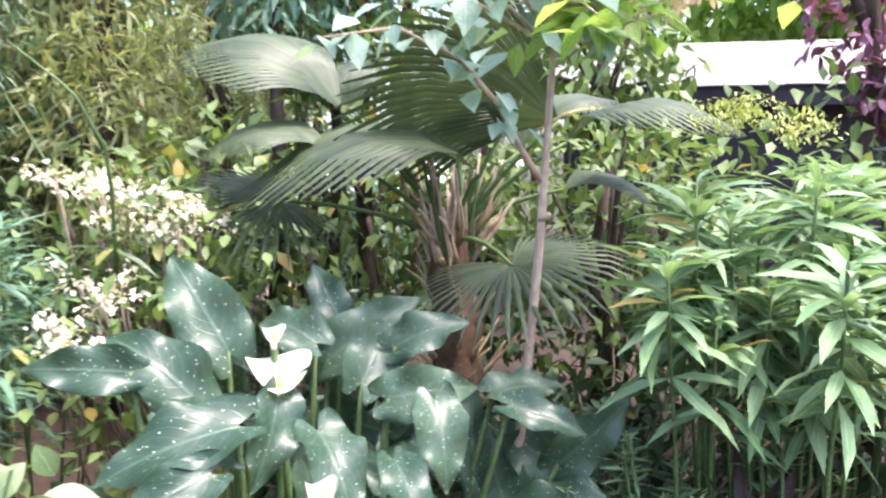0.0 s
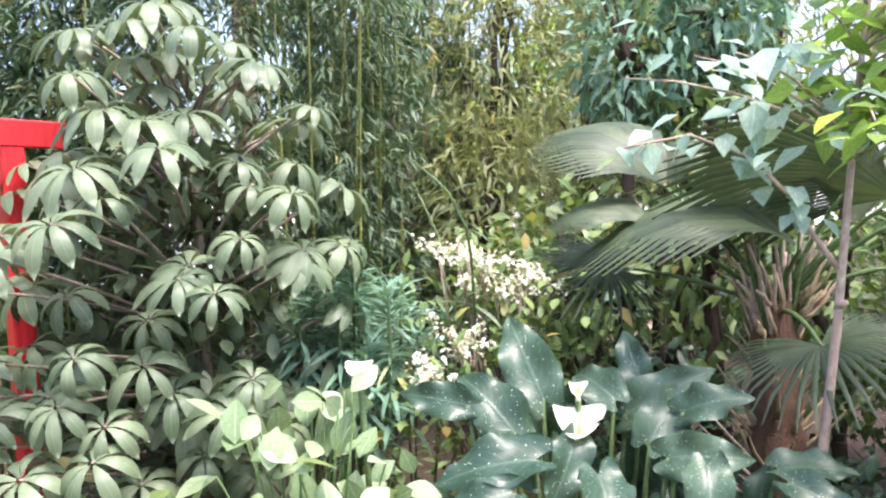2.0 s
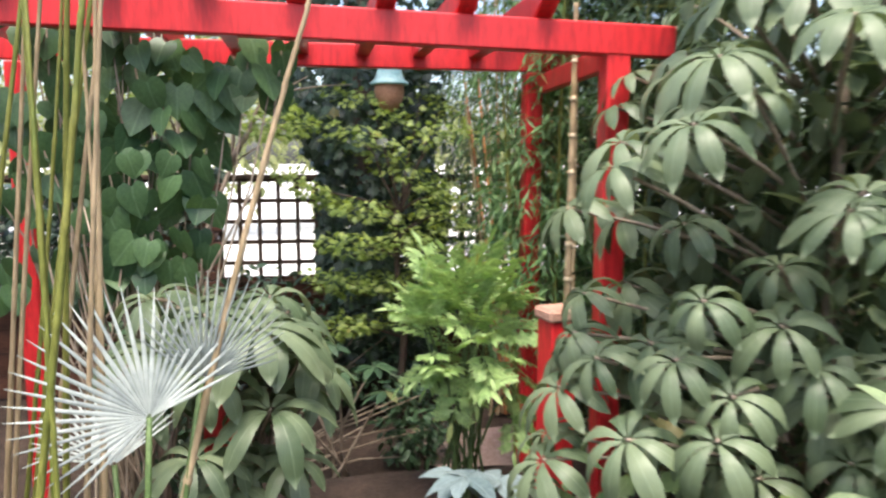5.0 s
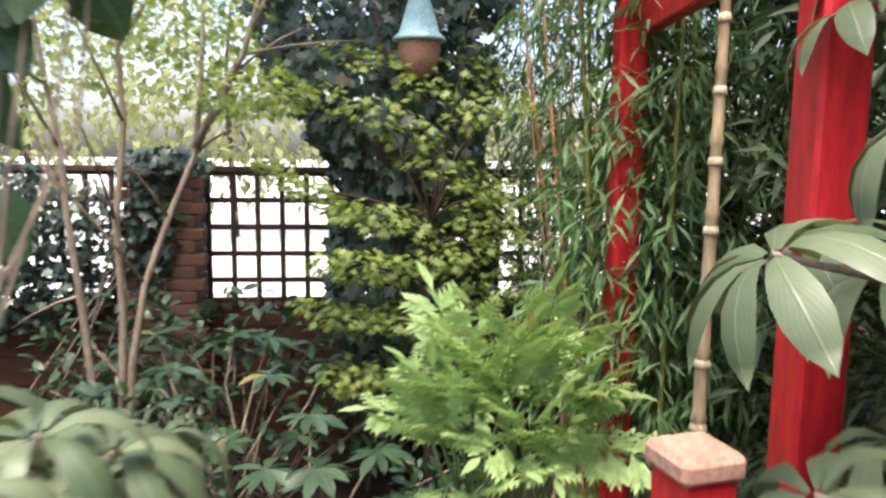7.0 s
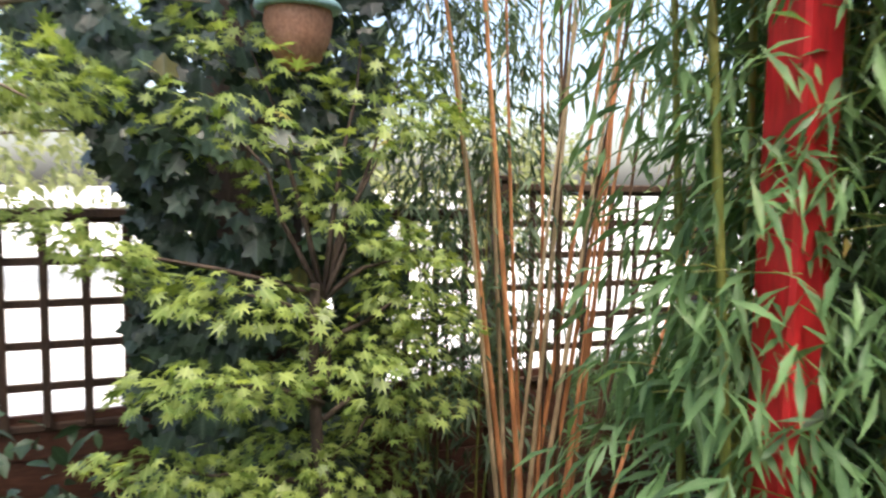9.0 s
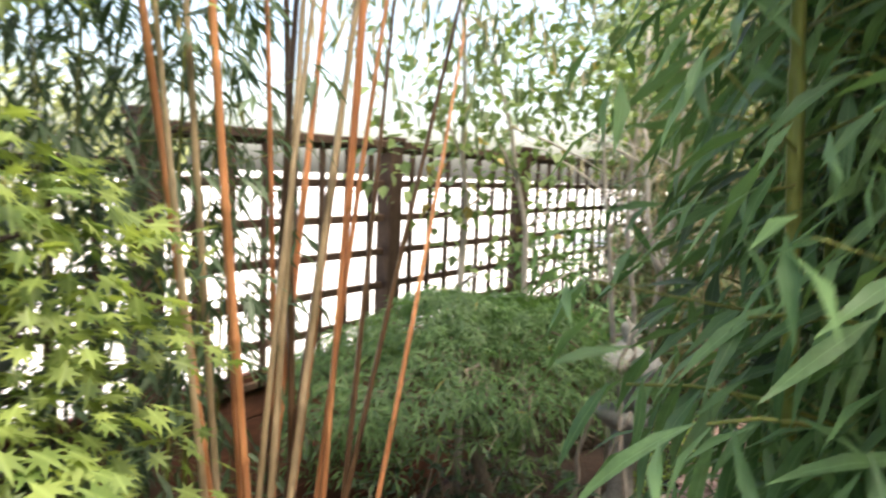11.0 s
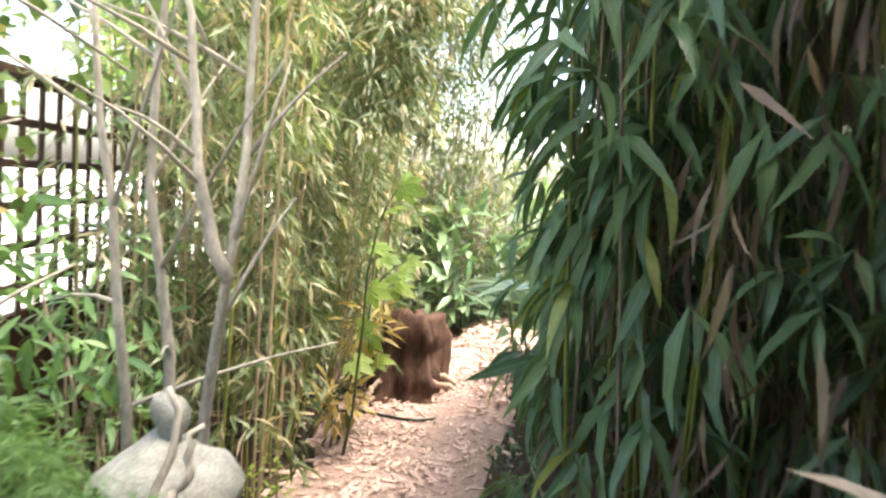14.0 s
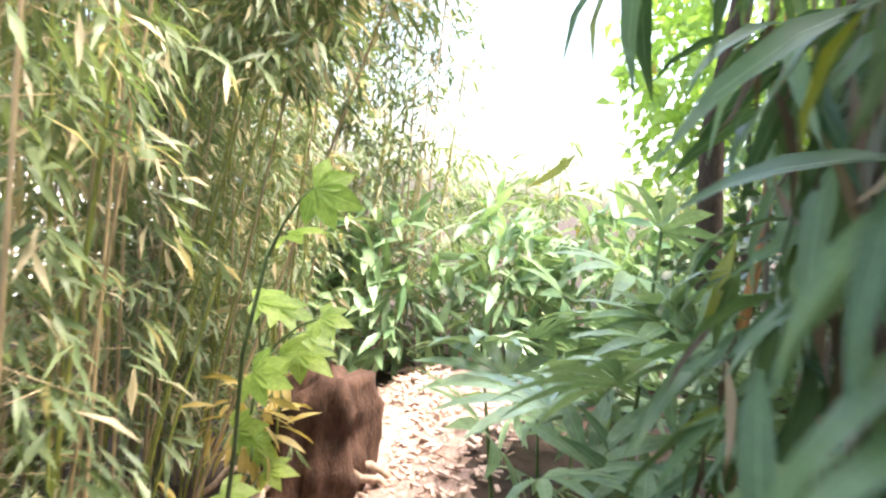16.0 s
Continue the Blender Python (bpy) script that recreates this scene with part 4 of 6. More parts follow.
def build_cream_shrub():
    rng = gen(41)
    e = thing("flowering_shrub", -1.58, 2.4, "shrub with feathery cream flower plumes", "shrub")
    tips = np.concatenate([in_ball(rng, 9, (-1.7, 2.25, 1.5), (0.16, 0.1, 0.06))[0], in_ball(rng, 14, (-1.5, 2.3, 1.4), (0.24, 0.14, 0.09))[0], in_ball(rng, 7, (-1.42, 2.42, 1.36), (0.14, 0.1, 0.06))[0],
                           in_ball(rng, 6, (-1.5, 2.02, 1.17), (0.14, 0.08, 0.06))[0], in_ball(rng, 6, (-1.42, 1.74, 1.08), (0.07, 0.07, 0.08))[0]])
    part("stems", e, stems_to(tips, (-1.58, 2.45), rng, 0.006, 0.04), "twig")
    p = np.concatenate([t + rng.normal(0, 1, (34, 3)) * 0.013 + unit(rng.normal(0, 1, 3) * (1, 1, 0.6)) * rng.uniform(-0.1, 0.1, (34, 1)) for t in tips])
    part("flower_plumes", e, scattered(kite_shape(0.65), p, rng.normal(0, 1, (len(p), 3)), rng.uniform(0.014, 0.036, len(p))), "cream", "cream plumes", kind="stuff")
    p = np.concatenate([t + rng.normal(0, 1, (22, 3)) * (0.13, 0.13, 0.16) - (0, -0.08, 0.22) for t in tips])
    part("foliage", e, scattered(OVAL, p, rng.normal(0, 1, (len(p), 3)), rng.uniform(0.05, 0.09, len(p))), "mixed_green", kind="stuff")


build_cream_shrub()


def build_umbrella(name, x, y, spots, sizes, label, seed, mat="umbrella", trunk=True, lean=0.3):
    """Large shrub whose palmate leaves hang like umbrellas."""
    rng = gen(seed)
    e = thing(name, x, y, label, "shrub")
    g = ground_z(x, y)
    kinds = [make_mesh("leaf", *s[:2], [mat], s[2]) for s in (umbrella_shape(8, rng, 0.2), umbrella_shape(7, rng, 0.18, 1.1), umbrella_shape(9, rng, 0.21, 0.85))]
    spots = np.array(spots)
    out = unit(spots - np.array([x, y, 1.0])) * (1, 1, 0)
    ways = np.stack([rng.normal(0, 1, len(spots)), rng.normal(0, 1, len(spots)), 0 * spots[:, 0]], 1)
    for k in range(3):
        q = spots[k::3]
        o = out[k::3]
        for p, w, s, u in zip(q, ways[k::3], np.array(sizes)[k::3], o):
            rise = unit(np.array([u[0] * lean, u[1] * lean, 1.0]))
            leaf_parts("leaf", e, kinds[k], np.array([p]), np.array([w - rise * (w @ rise)]), [s], [0.0], rise)
    got = []
    if trunk:
        got.append(tube(bend((x, y, g), (x + 0.05, y, 1.9), 0, 7, 0.015, rng), np.linspace(0.035, 0.018, 7), 8))
    for p in spots:
        b = np.array([x + (p[0] - x) * 0.2, y + (p[1] - y) * 0.2, max(g + 0.05, p[2] - rng.uniform(0.15, 0.35))])
        got.append(tube(bend(b, p, 0.02, 4), np.linspace(0.009, 0.005, 4), 5))
    part("stems", e, merged(got), "twig")
    if trunk:
        # plain leaves added inside to block light and keep the middle dark
        p = in_ball(rng, 900, (x, y - 0.05, 1.35), (0.42, 0.45, 0.85))[0]
        p = p[p[:, 2] > 0.3]
        part("inner_foliage", e, scattered(OVAL, p, rng.normal(0, 1, (len(p), 3)) - (0, 0, 0.6), rng.uniform(0.1, 0.17, len(p))), mat, kind="stuff")


r0 = gen(51)
sp = np.concatenate([in_ball(r0, 125, (-2.45, 1.3, 1.5), (0.72, 0.75, 1.12), 0.5)[0]])
sp = sp[sp[:, 0] + sp[:, 1] * 0.2 > -2.75]
face = in_ball(r0, 95, (-2.4, 1.2, 1.5), (0.72, 0.8, 1.08), 0.85)[0]
face = face[(face[:, 0] - face[:, 1] > -3.55)]
sp = np.concatenate([sp, face])
keep = r0.random(len(sp)) < np.where((sp[:, 2] > 1.2) & (sp[:, 2] < 1.75) & (sp[:, 1] > 0.8), 0.45, 1.0)
sp = sp[keep]
sp = sp[(sp[:, 2] > 0.4) & ~((sp[:, 1] < 0.75) & (sp[:, 0] < -2.3))]
sp = np.concatenate([sp, [(-2.28, 1.5, 1.94), (-2.05, 1.62, 1.9), (-1.87, 0.98, 1.5), (-2.0, 0.62, 1.12), (-1.86, 0.66, 0.96), (-2.3, 0.7, 0.86), (-1.98, 0.9, 1.2), (-1.9, 0.72, 1.05), (-2.05, 1.1, 0.98), (-2.0, 0.5, 0.92), (-2.2, 0.8, 2.2), (-2.1, 1.0, 2.05), (-2.05, 1.35, 1.9), (-2.68, 0.8, 1.62), (-2.74, 0.82, 1.42), (-2.66, 0.78, 1.2), (-2.6, 0.88, 1.02), (-2.72, 0.6, 0.95), (-2.68, 0.52, 0.68), (-2.6, 0.42, 0.52), (-2.57, 0.54, 1.46), (-2.5, 0.57, 1.2), (-2.6, 0.58, 1.02), (-2.35, 0.44, 0.95), (-2.3, 0.38, 0.75), (-2.4, 0.5, 1.1), (-2.3, 0.44, 0.5)]])
build_umbrella("umbrella_shrub", -2.5, 1.4, sp, r0.uniform(0.85, 1.15, len(sp)), "large shrub with drooping palmate olive-green leaves", 52, lean=0.65)
r0 = gen(53)
sp = in_ball(r0, 46, (-2.9, -0.55, 0.88), (0.48, 0.36, 0.38), 0.5)[0]
build_umbrella("umbrella_shrub", -3.1, -0.5, sp[sp[:, 2] > 0.3], r0.uniform(1.0, 1.35, 46), "low shrub with drooping palmate green leaves", 54, "umbrella", False)


def build_leafy(name, x, y, centres, radii, n, shape, mat, size, label, category, seed, droop=-0.2, stems="twig", shell=0.3, outward=0.6, r=0.008):
    """Bushy plant: leaves through several rounded masses on forking stems."""
    rng = gen(seed)
    e = thing(name, x, y, label, category)
    ps, ws, tips = [], [], []
    for c, rad in zip(centres, radii):
        p, d = in_ball(rng, n, c, rad, shell)
        w = d * outward + rng.normal(0, 0.6, (n, 3))
        w[:, 2] += droop
        ps.append(p), ws.append(w)
        tips += list(p[:max(3, min(7, n // 20))])
    p, w = np.concatenate(ps), np.concatenate(ws)
    ok = p[:, 2] > ground_z(x, y) + 0.02
    p, w = p[ok], w[ok]
    part("stems", e, stems_to(tips, (x, y), rng, r, 0.02, 0.06), stems)
    part("foliage", e, scattered(shape, p, w, rng.uniform(*size, len(p)), rng.normal(0, 0.5, len(p))), mat, kind="stuff")
    return e


build_leafy("dark_shrub", 0.1, 2.75, [(-0.05, 2.7, 0.4), (0.45, 3.0, 0.5), (-0.3, 2.45, 0.28), (1.0, 2.9, 0.45), (-1.1, 2.75, 0.5), (-0.5, 3.7, 0.45), (0.4, 3.8, 0.45), (-1.3, 3.5, 0.45), (1.3, 3.6, 0.5)], [(0.35, 0.25, 0.4), (0.45, 0.25, 0.5), (0.3, 0.25, 0.3), (0.5, 0.25, 0.45), (0.4, 0.25, 0.5), (0.6, 0.3, 0.55), (0.6, 0.3, 0.55), (0.5, 0.3, 0.5), (0.6, 0.3, 0.55)], 330, OVAL, "dark", (0.06, 0.13), "dark leafy undergrowth round the foot of the palm", "shrub", 63)


def build_frond():
    """Feathery pinnate fronds between the spurge and the cream plumes."""
    rng = gen(64)
    e = thing("feather_palm", -1.85, 2.5, "young feather palm with arching grey-green fronds", "palm tree")
    leaflet = leaf_shape(0.13, 4, 0.45, 0.3, 0.35)
    got, ps, ws, ss = [], [], [], []
    for line in (FROND_A, FROND_B):
        q = np.array(line)
        u = np.linspace(0, 1, 16)
        axis = np.stack([np.interp(u, np.linspace(0, 1, len(q)), q[:, c]) for c in range(3)], 1)
        got.append(tube(axis, np.linspace(0.01, 0.003, 16), 6))
        for k in range(6, 16):
            way = unit(axis[k] - axis[k - 1])
            side = unit(np.cross(way, (0.2, -0.9, 0.3)))
            for g in (-1, 1):
                ps.append(axis[k]), ws.append(side * g + way * 0.5 + (0, 0, -0.45)), ss.append(0.17 * (1.1 - 0.5 * (k - 6) / 9) * rng.uniform(0.85, 1.1))
    part("stalks", e, merged(got), "stem")
    leaf_parts("leaflet", e, make_mesh("leaflet", *leaflet[:2], ["palm_pale"], leaflet[2]), np.array(ps), ws, ss, rng.normal(0, 0.2, len(ss)))


FROND_A = [(-1.8, 2.5, 0.0), (-1.72, 2.42, 0.8), (-1.43, 2.0, 1.6), (-1.5, 1.95, 1.78), (-1.64, 1.87, 1.92)]
FROND_B = [(-1.88, 2.52, 0.0), (-1.95, 2.5, 0.8), (-2.04, 2.51, 1.52), (-2.24, 2.52, 1.83)]
build_frond()


def build_bright():
    rng = gen(61)
    e = thing("bright_shrub", -1.5, 1.2, "shrub with large oval pale green leaves", "shrub")
    p = np.concatenate([in_ball(rng, 34, (-1.5, 1.18, 1.0), (0.33, 0.26, 0.2))[0], in_ball(rng, 20, (-1.45, 1.05, 0.75), (0.4, 0.3, 0.2))[0], in_ball(rng, 18, (-1.2, 1.32, 0.82), (0.24, 0.18, 0.14))[0]])
    n = len(p)
    one = leaf_shape(0.62, 6, 0.3, 0.2, 0.45, 1.5)
    m = make_mesh("leaf", *one[:2], ["bright"], one[2])
    leaf_parts("leaf", e, m, p, np.stack([rng.normal(0.3, 0.8, n), rng.normal(-0.3, 0.8, n), rng.normal(-0.1, 0.6, n)], 1), rng.uniform(0.09, 0.16, n), rng.normal(0, 0.6, n), (0.5, -0.5, 0.6))
    part("stems", e, stems_to(p[::2], (-1.5, 1.25), rng, 0.006, 0.03), "stem")


build_bright()
build_calla(-1.36, 1.33, 1.2, 0.07, 1.0)
build_leafy("low_shrub", -1.3, 1.1, [(-1.2, 1.0, 0.6), (-1.75, 0.75, 0.55), (-2.1, 0.55, 0.5)], [(0.35, 0.3, 0.22), (0.35, 0.3, 0.25), (0.3, 0.25, 0.25)], 160, OVATE, "mixed_green", (0.05, 0.1), "low leafy green shrub among the taller plants", "shrub", 62)


def build_silver():
    rng = gen(71)
    e = thing("silver_palm", -2.15, -0.72, "small silver-blue fan palm with stiff split leaves", "palm tree")
    wide, half = fan_shape(30, 3.5, 0.34, 0.05, 0.2, 0.055), fan_shape(24, 2.3, 0.34, 0.05, 0.2, 0.055)
    kinds = [make_mesh("fan", *q[:2], ["silver"], q[2]) for q in (wide, half)]
    got = []
    for hub, way, size, roll, kind in (((-2.14, -0.66, 1.0), (-0.05, -0.55, 0.8), 0.33, 0.0, 0), ((-2.24, -0.55, 1.06), (0.0, 0.32, 0.93), 0.29, -0.25, 1), ((-2.35, -0.8, 0.8), (-0.6, -0.3, 0.6), 0.28, 0.0, 1)):
        leaf_parts("fan", e, kinds[kind], np.array([hub]), np.array([way]), [size], [roll], (0.9, 0.3, 0.3))
        got.append(tube(bend((-2.15, -0.72, 0), hub, 0.0, 5), np.linspace(0.012, 0.007, 5), 6))
    part("leaf_stalks", e, merged(got), "stem")
    part("trunk", e, tube([(-2.15, -0.72, 0), (-2.15, -0.72, 0.14), (-2.15, -0.72, 0.24)], [0.07, 0.08, 0.05], 9), "fibre")


build_silver()


def build_vine():
    rng = gen(72)
    e = thing("heart_leaf_vine", -2.93, -0.8, "climber with large heart-shaped green leaves on the pergola", "climbing plant")
    p = np.concatenate([in_ball(rng, 120, (-3.14, -0.86, 1.62), (0.14, 0.3, 0.52))[0], in_ball(rng, 70, (-3.2, -1.2, 1.6), (0.16, 0.35, 0.6))[0], in_ball(rng, 22, (-3.12, -0.5, 1.96), (0.12, 0.24, 0.12))[0], in_ball(rng, 60, (-3.4, -1.15, 2.28), (0.3, 0.45, 0.12))[0]])
    n = len(p)
    m = make_mesh("leaf", *heart_shape()[:2], ["heart"], heart_shape()[2])
    leaf_parts("leaf", e, m, p, np.stack([rng.normal(0.25, 0.35, n), rng.normal(0, 0.4, n), rng.normal(-0.95, 0.25, n)], 1), rng.uniform(0.09, 0.145, n), rng.normal(0, 0.45, n), (1, 0.25, 0.25))
    got = [tube(bend((-3.12 + rng.normal(0, 0.03), -0.9 + rng.normal(0, 0.06), 0), q, 0.0, 6, 0.03, rng), np.linspace(0.007, 0.003, 6), 5) for q in p[::6]]
    part("stems", e, merged(got), "twig")


build_vine()


def build_canes(name, x, y, lines, radius, mat, label, seed, gap=0.2, leaves=0, leafmat="bamboo", zone=None, rings=False):
    """Jointed canes, each from foot to tip, with sprays of leaves."""
    rng = gen(seed)
    e = thing(name, x, y, label, "bamboo")
    for k, m in enumerate(mat):
        got = [culm_parts(a, b, radius * (1 if rings else rng.uniform(0.7, 1.15)), rng, gap, 7, 0 if rings else 0.03) for a, b in lines[k::len(mat)]]
        if got:
            part("canes", e, merged(got), m)
    if rings:
        got = []
        for a, b in lines:
            a, b = np.array(a, float), np.array(b, float)
            for s in np.arange(gap, np.linalg.norm(b - a), gap):
                c = a + unit(b - a) * s
                got.append(tube([c, c + (0, 0, 0.006), c + (0, 0, 0.02)], radius * (1 - 0.55 * s / np.linalg.norm(b - a)) * np.array([1.1, 1.3, 1.05]), 10))
        part("joint_rings", e, merged(got), "node", "pale rings at the joints")
    if leaves:
        c, rad = zone
        p, d = in_ball(rng, leaves, c, rad)
        w = np.stack([rng.normal(0, 0.6, leaves), rng.normal(0, 0.6, leaves), rng.normal(-0.7, 0.4, leaves)], 1)
        part("foliage", e, scattered(BLADE, p, w, rng.uniform(0.06, 0.12, leaves), rng.normal(0, 0.5, leaves)), leafmat, kind="stuff")
    return e


r0 = gen(73)
lines = []
for i in range(26):
    fx, fy = r0.uniform(-2.5, -1.9), r0.uniform(-1.35, -0.78)
    lines.append(((fx, fy, 0), (fx + r0.normal(0.03, 0.12), fy + r0.normal(0.1, 0.16), r0.uniform(2.2, 3.2))))
lines += [((-2.2, -0.72, 0.2), (-2.25, -0.33, 2.2))]
build_canes("bamboo_canes", -2.2, -1.0, lines, 0.011, ["culm_dry", "culm"], "clump of thin tan bamboo canes", 74)


def build_elder():
    rng = gen(81)
    e = thing("golden_elder", -3.62, 0.42, "golden elder with finely cut lime-green leaves", "shrub")
    leaflet = leaf_shape(0.3, 3, 0.25, 0.2, 0.4)
    small = kite_shape(0.42, 0.4)
    one = [scattered(leaflet, [(0, 0.97, 0)], [(0, 1, -0.15)], [0.42])]
    for s in (0.3, 0.52, 0.75):
        for q in (-1, 1):
            one.append(scattered(leaflet, [(0, s, 0)], [(q, 0.55, -0.2)], [0.46 - 0.12 * abs(s - 0.5)]))
            for k in (0.2, 0.4, 0.6, 0.8):
                for g in (-1, 1):
                    one.append(scattered(small, [(q * k * 0.36, s + k * 0.2, -0.04)], [(q * 0.75 - g * 0.4 * q, 0.4 + g * 0.65, -0.1)], [0.24 - 0.1 * k]))
    one.append(tube([(0, 0, 0), (0, 0.5, 0.01), (0, 1, -0.01)], [0.012, 0.009, 0.005], 4))
    shape = merged(one)
    m = make_mesh("leaf", *shape[:2], ["lime"], shape[2])
    p = np.concatenate([in_ball(rng, 66, (-3.57, 0.36, 0.84), (0.17, 0.23, 0.2), 0.5)[0], [(-3.58, 0.3, 1.02), (-3.55, 0.42, 1.0), (-3.52, 0.5, 0.98), (-3.52, 0.22, 0.92), (-3.5, 0.5, 1.06), (-3.45, 0.58, 1.0), (-3.48, 0.4, 1.06), (-3.42, 0.5, 0.95), (-3.6, 0.5, 1.05), (-3.62, 0.36, 1.04)], in_ball(rng, 7, (-3.5, 0.66, 0.55), (0.08, 0.08, 0.16))[0]])
    p = p[(p[:, 1] > 0.2) & (p[:, 2] > 0.45)]
    n = len(p)
    w = unit(p - np.array([-3.62, 0.42, 0.72])) + rng.normal(0, 0.35, (n, 3))
    w[:, 2] -= 0.15
    leaf_parts("leaf", e, m, p, w, rng.uniform(0.17, 0.25, n), rng.normal(0, 0.3, n))
    part("stems", e, stems_to(p[::4], (-3.62, 0.42), rng, 0.008, 0.02, 0.05), "stem")


build_elder()


def build_rosettes(name, x, y, spots, shape, mat, length, n, label, category, seed, lift=(-0.2, 0.5), stems="twig"):
    """Leaves in rings at the stem ends."""
    rng = gen(seed)
    e = thing(name, x, y, label, category)
    m = make_mesh("leaf", *shape[:2], [mat], shape[2])
    for q in spots:
        k = n + rng.integers(-1, 2)
        a = np.linspace(0, 2 * np.pi, k, endpoint=False) + rng.uniform(0, 6)
        w = np.stack([np.cos(a), np.sin(a), rng.uniform(*lift, k)], 1)
        leaf_parts("leaf", e, m, np.tile(q, (k, 1)), w, length * rng.uniform(0.8, 1.15, k), rng.normal(0, 0.25, k))
    part("stems", e, stems_to(spots, (x, y), rng, 0.01, 0.02, 0.08), stems)


r0 = gen(82)
sp = np.concatenate([in_ball(r0, 17, (-5.35, -0.6, 0.45), (0.55, 0.65, 0.35), 0.5)[0], in_ball(r0, 14, (-5.2, -1.25, 0.4), (0.5, 0.4, 0.4), 0.5)[0]])
build_rosettes("rhododendron", -5.35, -0.7, sp, leaf_shape(0.34, 4, 0.5, 0.25, 0.55, 1.2), "dark", 0.15, 9, "dark glossy rhododendron bush below the trellis", "shrub", 83)
build_leafy("dark_shrub", -5.6, -0.5, [(-5.75, -0.7, 0.35), (-5.7, 0.1, 0.25), (-5.7, -1.3, 0.35)], [(0.4, 0.6, 0.5), (0.4, 0.5, 0.45), (0.4, 0.5, 0.5)], 420, OVAL, "dark", (0.06, 0.11), "dense dark evergreen shrub at the fence foot", "shrub", 84)
r0 = gen(85)
build_rosettes("fatsia", -4.4, -0.15, np.array([(-4.36, -0.14, 0.42), (-4.5, -0.35, 0.36), (-4.25, 0.12, 0.34), (-4.55, 0.08, 0.4), (-4.2, -0.4, 0.3), (-4.7, -0.2, 0.5)]), leaf_shape(0.36, 4, 0.35, 0.2, 0.55), "dark", 0.15, 9, "low fatsia with dark lobed leaves", "shrub", 86, (-0.25, 0.15))
build_rosettes("blue_hosta", -3.0, 0.3, np.array([(-2.98, 0.3, 0.4), (-3.05, 0.45, 0.34), (-2.9, 0.16, 0.3), (-3.2, 0.32, 0.3)]), leaf_shape(0.55, 5, 0.5, 0.2, 0.4), "hosta", 0.17, 6, "blue-grey broad-leaved plant beside the bare soil", "plant", 87, (-0.2, 0.3), "stem")
build_leafy("low_shrub", -4.4, -0.9, [(-4.5, -0.9, 0.3), (-3.9, -0.9, 0.35), (-4.6, 0.35, 0.05)], [(0.4, 0.4, 0.4), (0.35, 0.3, 0.4), (0.3, 0.25, 0.3)], 520, OVAL, "dark", (0.05, 0.1), "dark leafy undergrowth beneath the pergola", "shrub", 88)
r0 = gen(89)
build_spurge("spurge", -2.05, 0.55, spots_in(r0, 5, (-2.15, -1.95), (0.48, 0.68), (0.5, 0.64)), "spurge", "young bright green rosette plant", 0.13, r0, count=12, width=BLADE_WIDE)
# ---- trees ----
MAPLE = lobed_shape(7, 0.6, 4.8)
HEDGELEAF = leaf_shape(0.15, 2, 0.5, 0.3, 0.4)
FARLEAF = kite_shape(0.55, 0.45)
KITE = kite_shape(0.16)
IVYLEAF = lobed_shape(5, 0.35, 4.4)


def build_acer():
    """Layered lime-green maple in front of the ivy trunk."""
    rng = gen(101)
    e = thing("maple_tree", -5.25, 0.3, "small maple with layered lime-green lobed leaves", "tree")
    foot = np.array([-5.35, 0.38, -0.3])
    got = [tube(bend(foot, (-5.3, 0.3, 1.3), 0, 7, 0.02, rng), np.linspace(0.03, 0.015, 7), 7)]
    ps, ws = [], []
    pads = [(-5.15, 0.1, 1.72, 0.36), (-5.1, -0.28, 1.42, 0.3), (-5.05, 0.1, 1.28, 0.34), (-5.2, 0.45, 1.5, 0.32), (-5.2, 0.62, 1.38, 0.26), (-5.0, 0.0, 1.05, 0.34), (-5.1, 0.35, 1.08, 0.34),
            (-5.05, -0.1, 0.8, 0.3), (-5.1, 0.25, 0.78, 0.3), (-5.0, -0.05, 0.5, 0.26), (-5.2, 0.55, 1.2, 0.34), (-5.2, 0.6, 1.0, 0.28), (-5.25, 0.6, 1.78, 0.36), (-5.3, 0.5, 2.05, 0.4), (-5.35, 0.65, 1.95, 0.3), (-5.3, 0.15, 2.0, 0.35), (-5.15, 0.55, 0.85, 0.28), (-5.15, 0.62, 1.22, 0.26), (-5.2, 0.4, 0.6, 0.25)]
    for x, y, z, r in pads:
        x -= 0.22
        r *= 0.92
        n = 190 if y < 0.5 else 105
        r *= rng.uniform(0.75, 1.15)
        p, d = in_ball(rng, n, (x, y, z), (r, r, 0.08))
        p[:, 2] += (p[:, :2] - (x, y)) @ rng.normal(0, 0.28, 2) - 0.35 * ((p[:, :2] - (x, y)) ** 2).sum(1)
        w = d * (1, 1, 0) + rng.normal(0, 0.35, (n, 3))
        w[:, 2] -= 0.35
        ps.append(p), ws.append(w)
        got.append(tube(bend((-5.32, 0.33, min(z - 0.12, 1.25)), (x, y, z), 0.02, 5, 0.01, rng), np.linspace(0.011, 0.003, 5), 5))
    p, w = np.concatenate(ps), np.concatenate(ws)
    part("trunk", e, merged(got), "bark_dark")
    part("foliage", e, scattered(MAPLE, p, w, rng.uniform(0.04, 0.072, len(p)), rng.normal(0, 0.35, len(p))), "acer", kind="stuff")


build_acer()


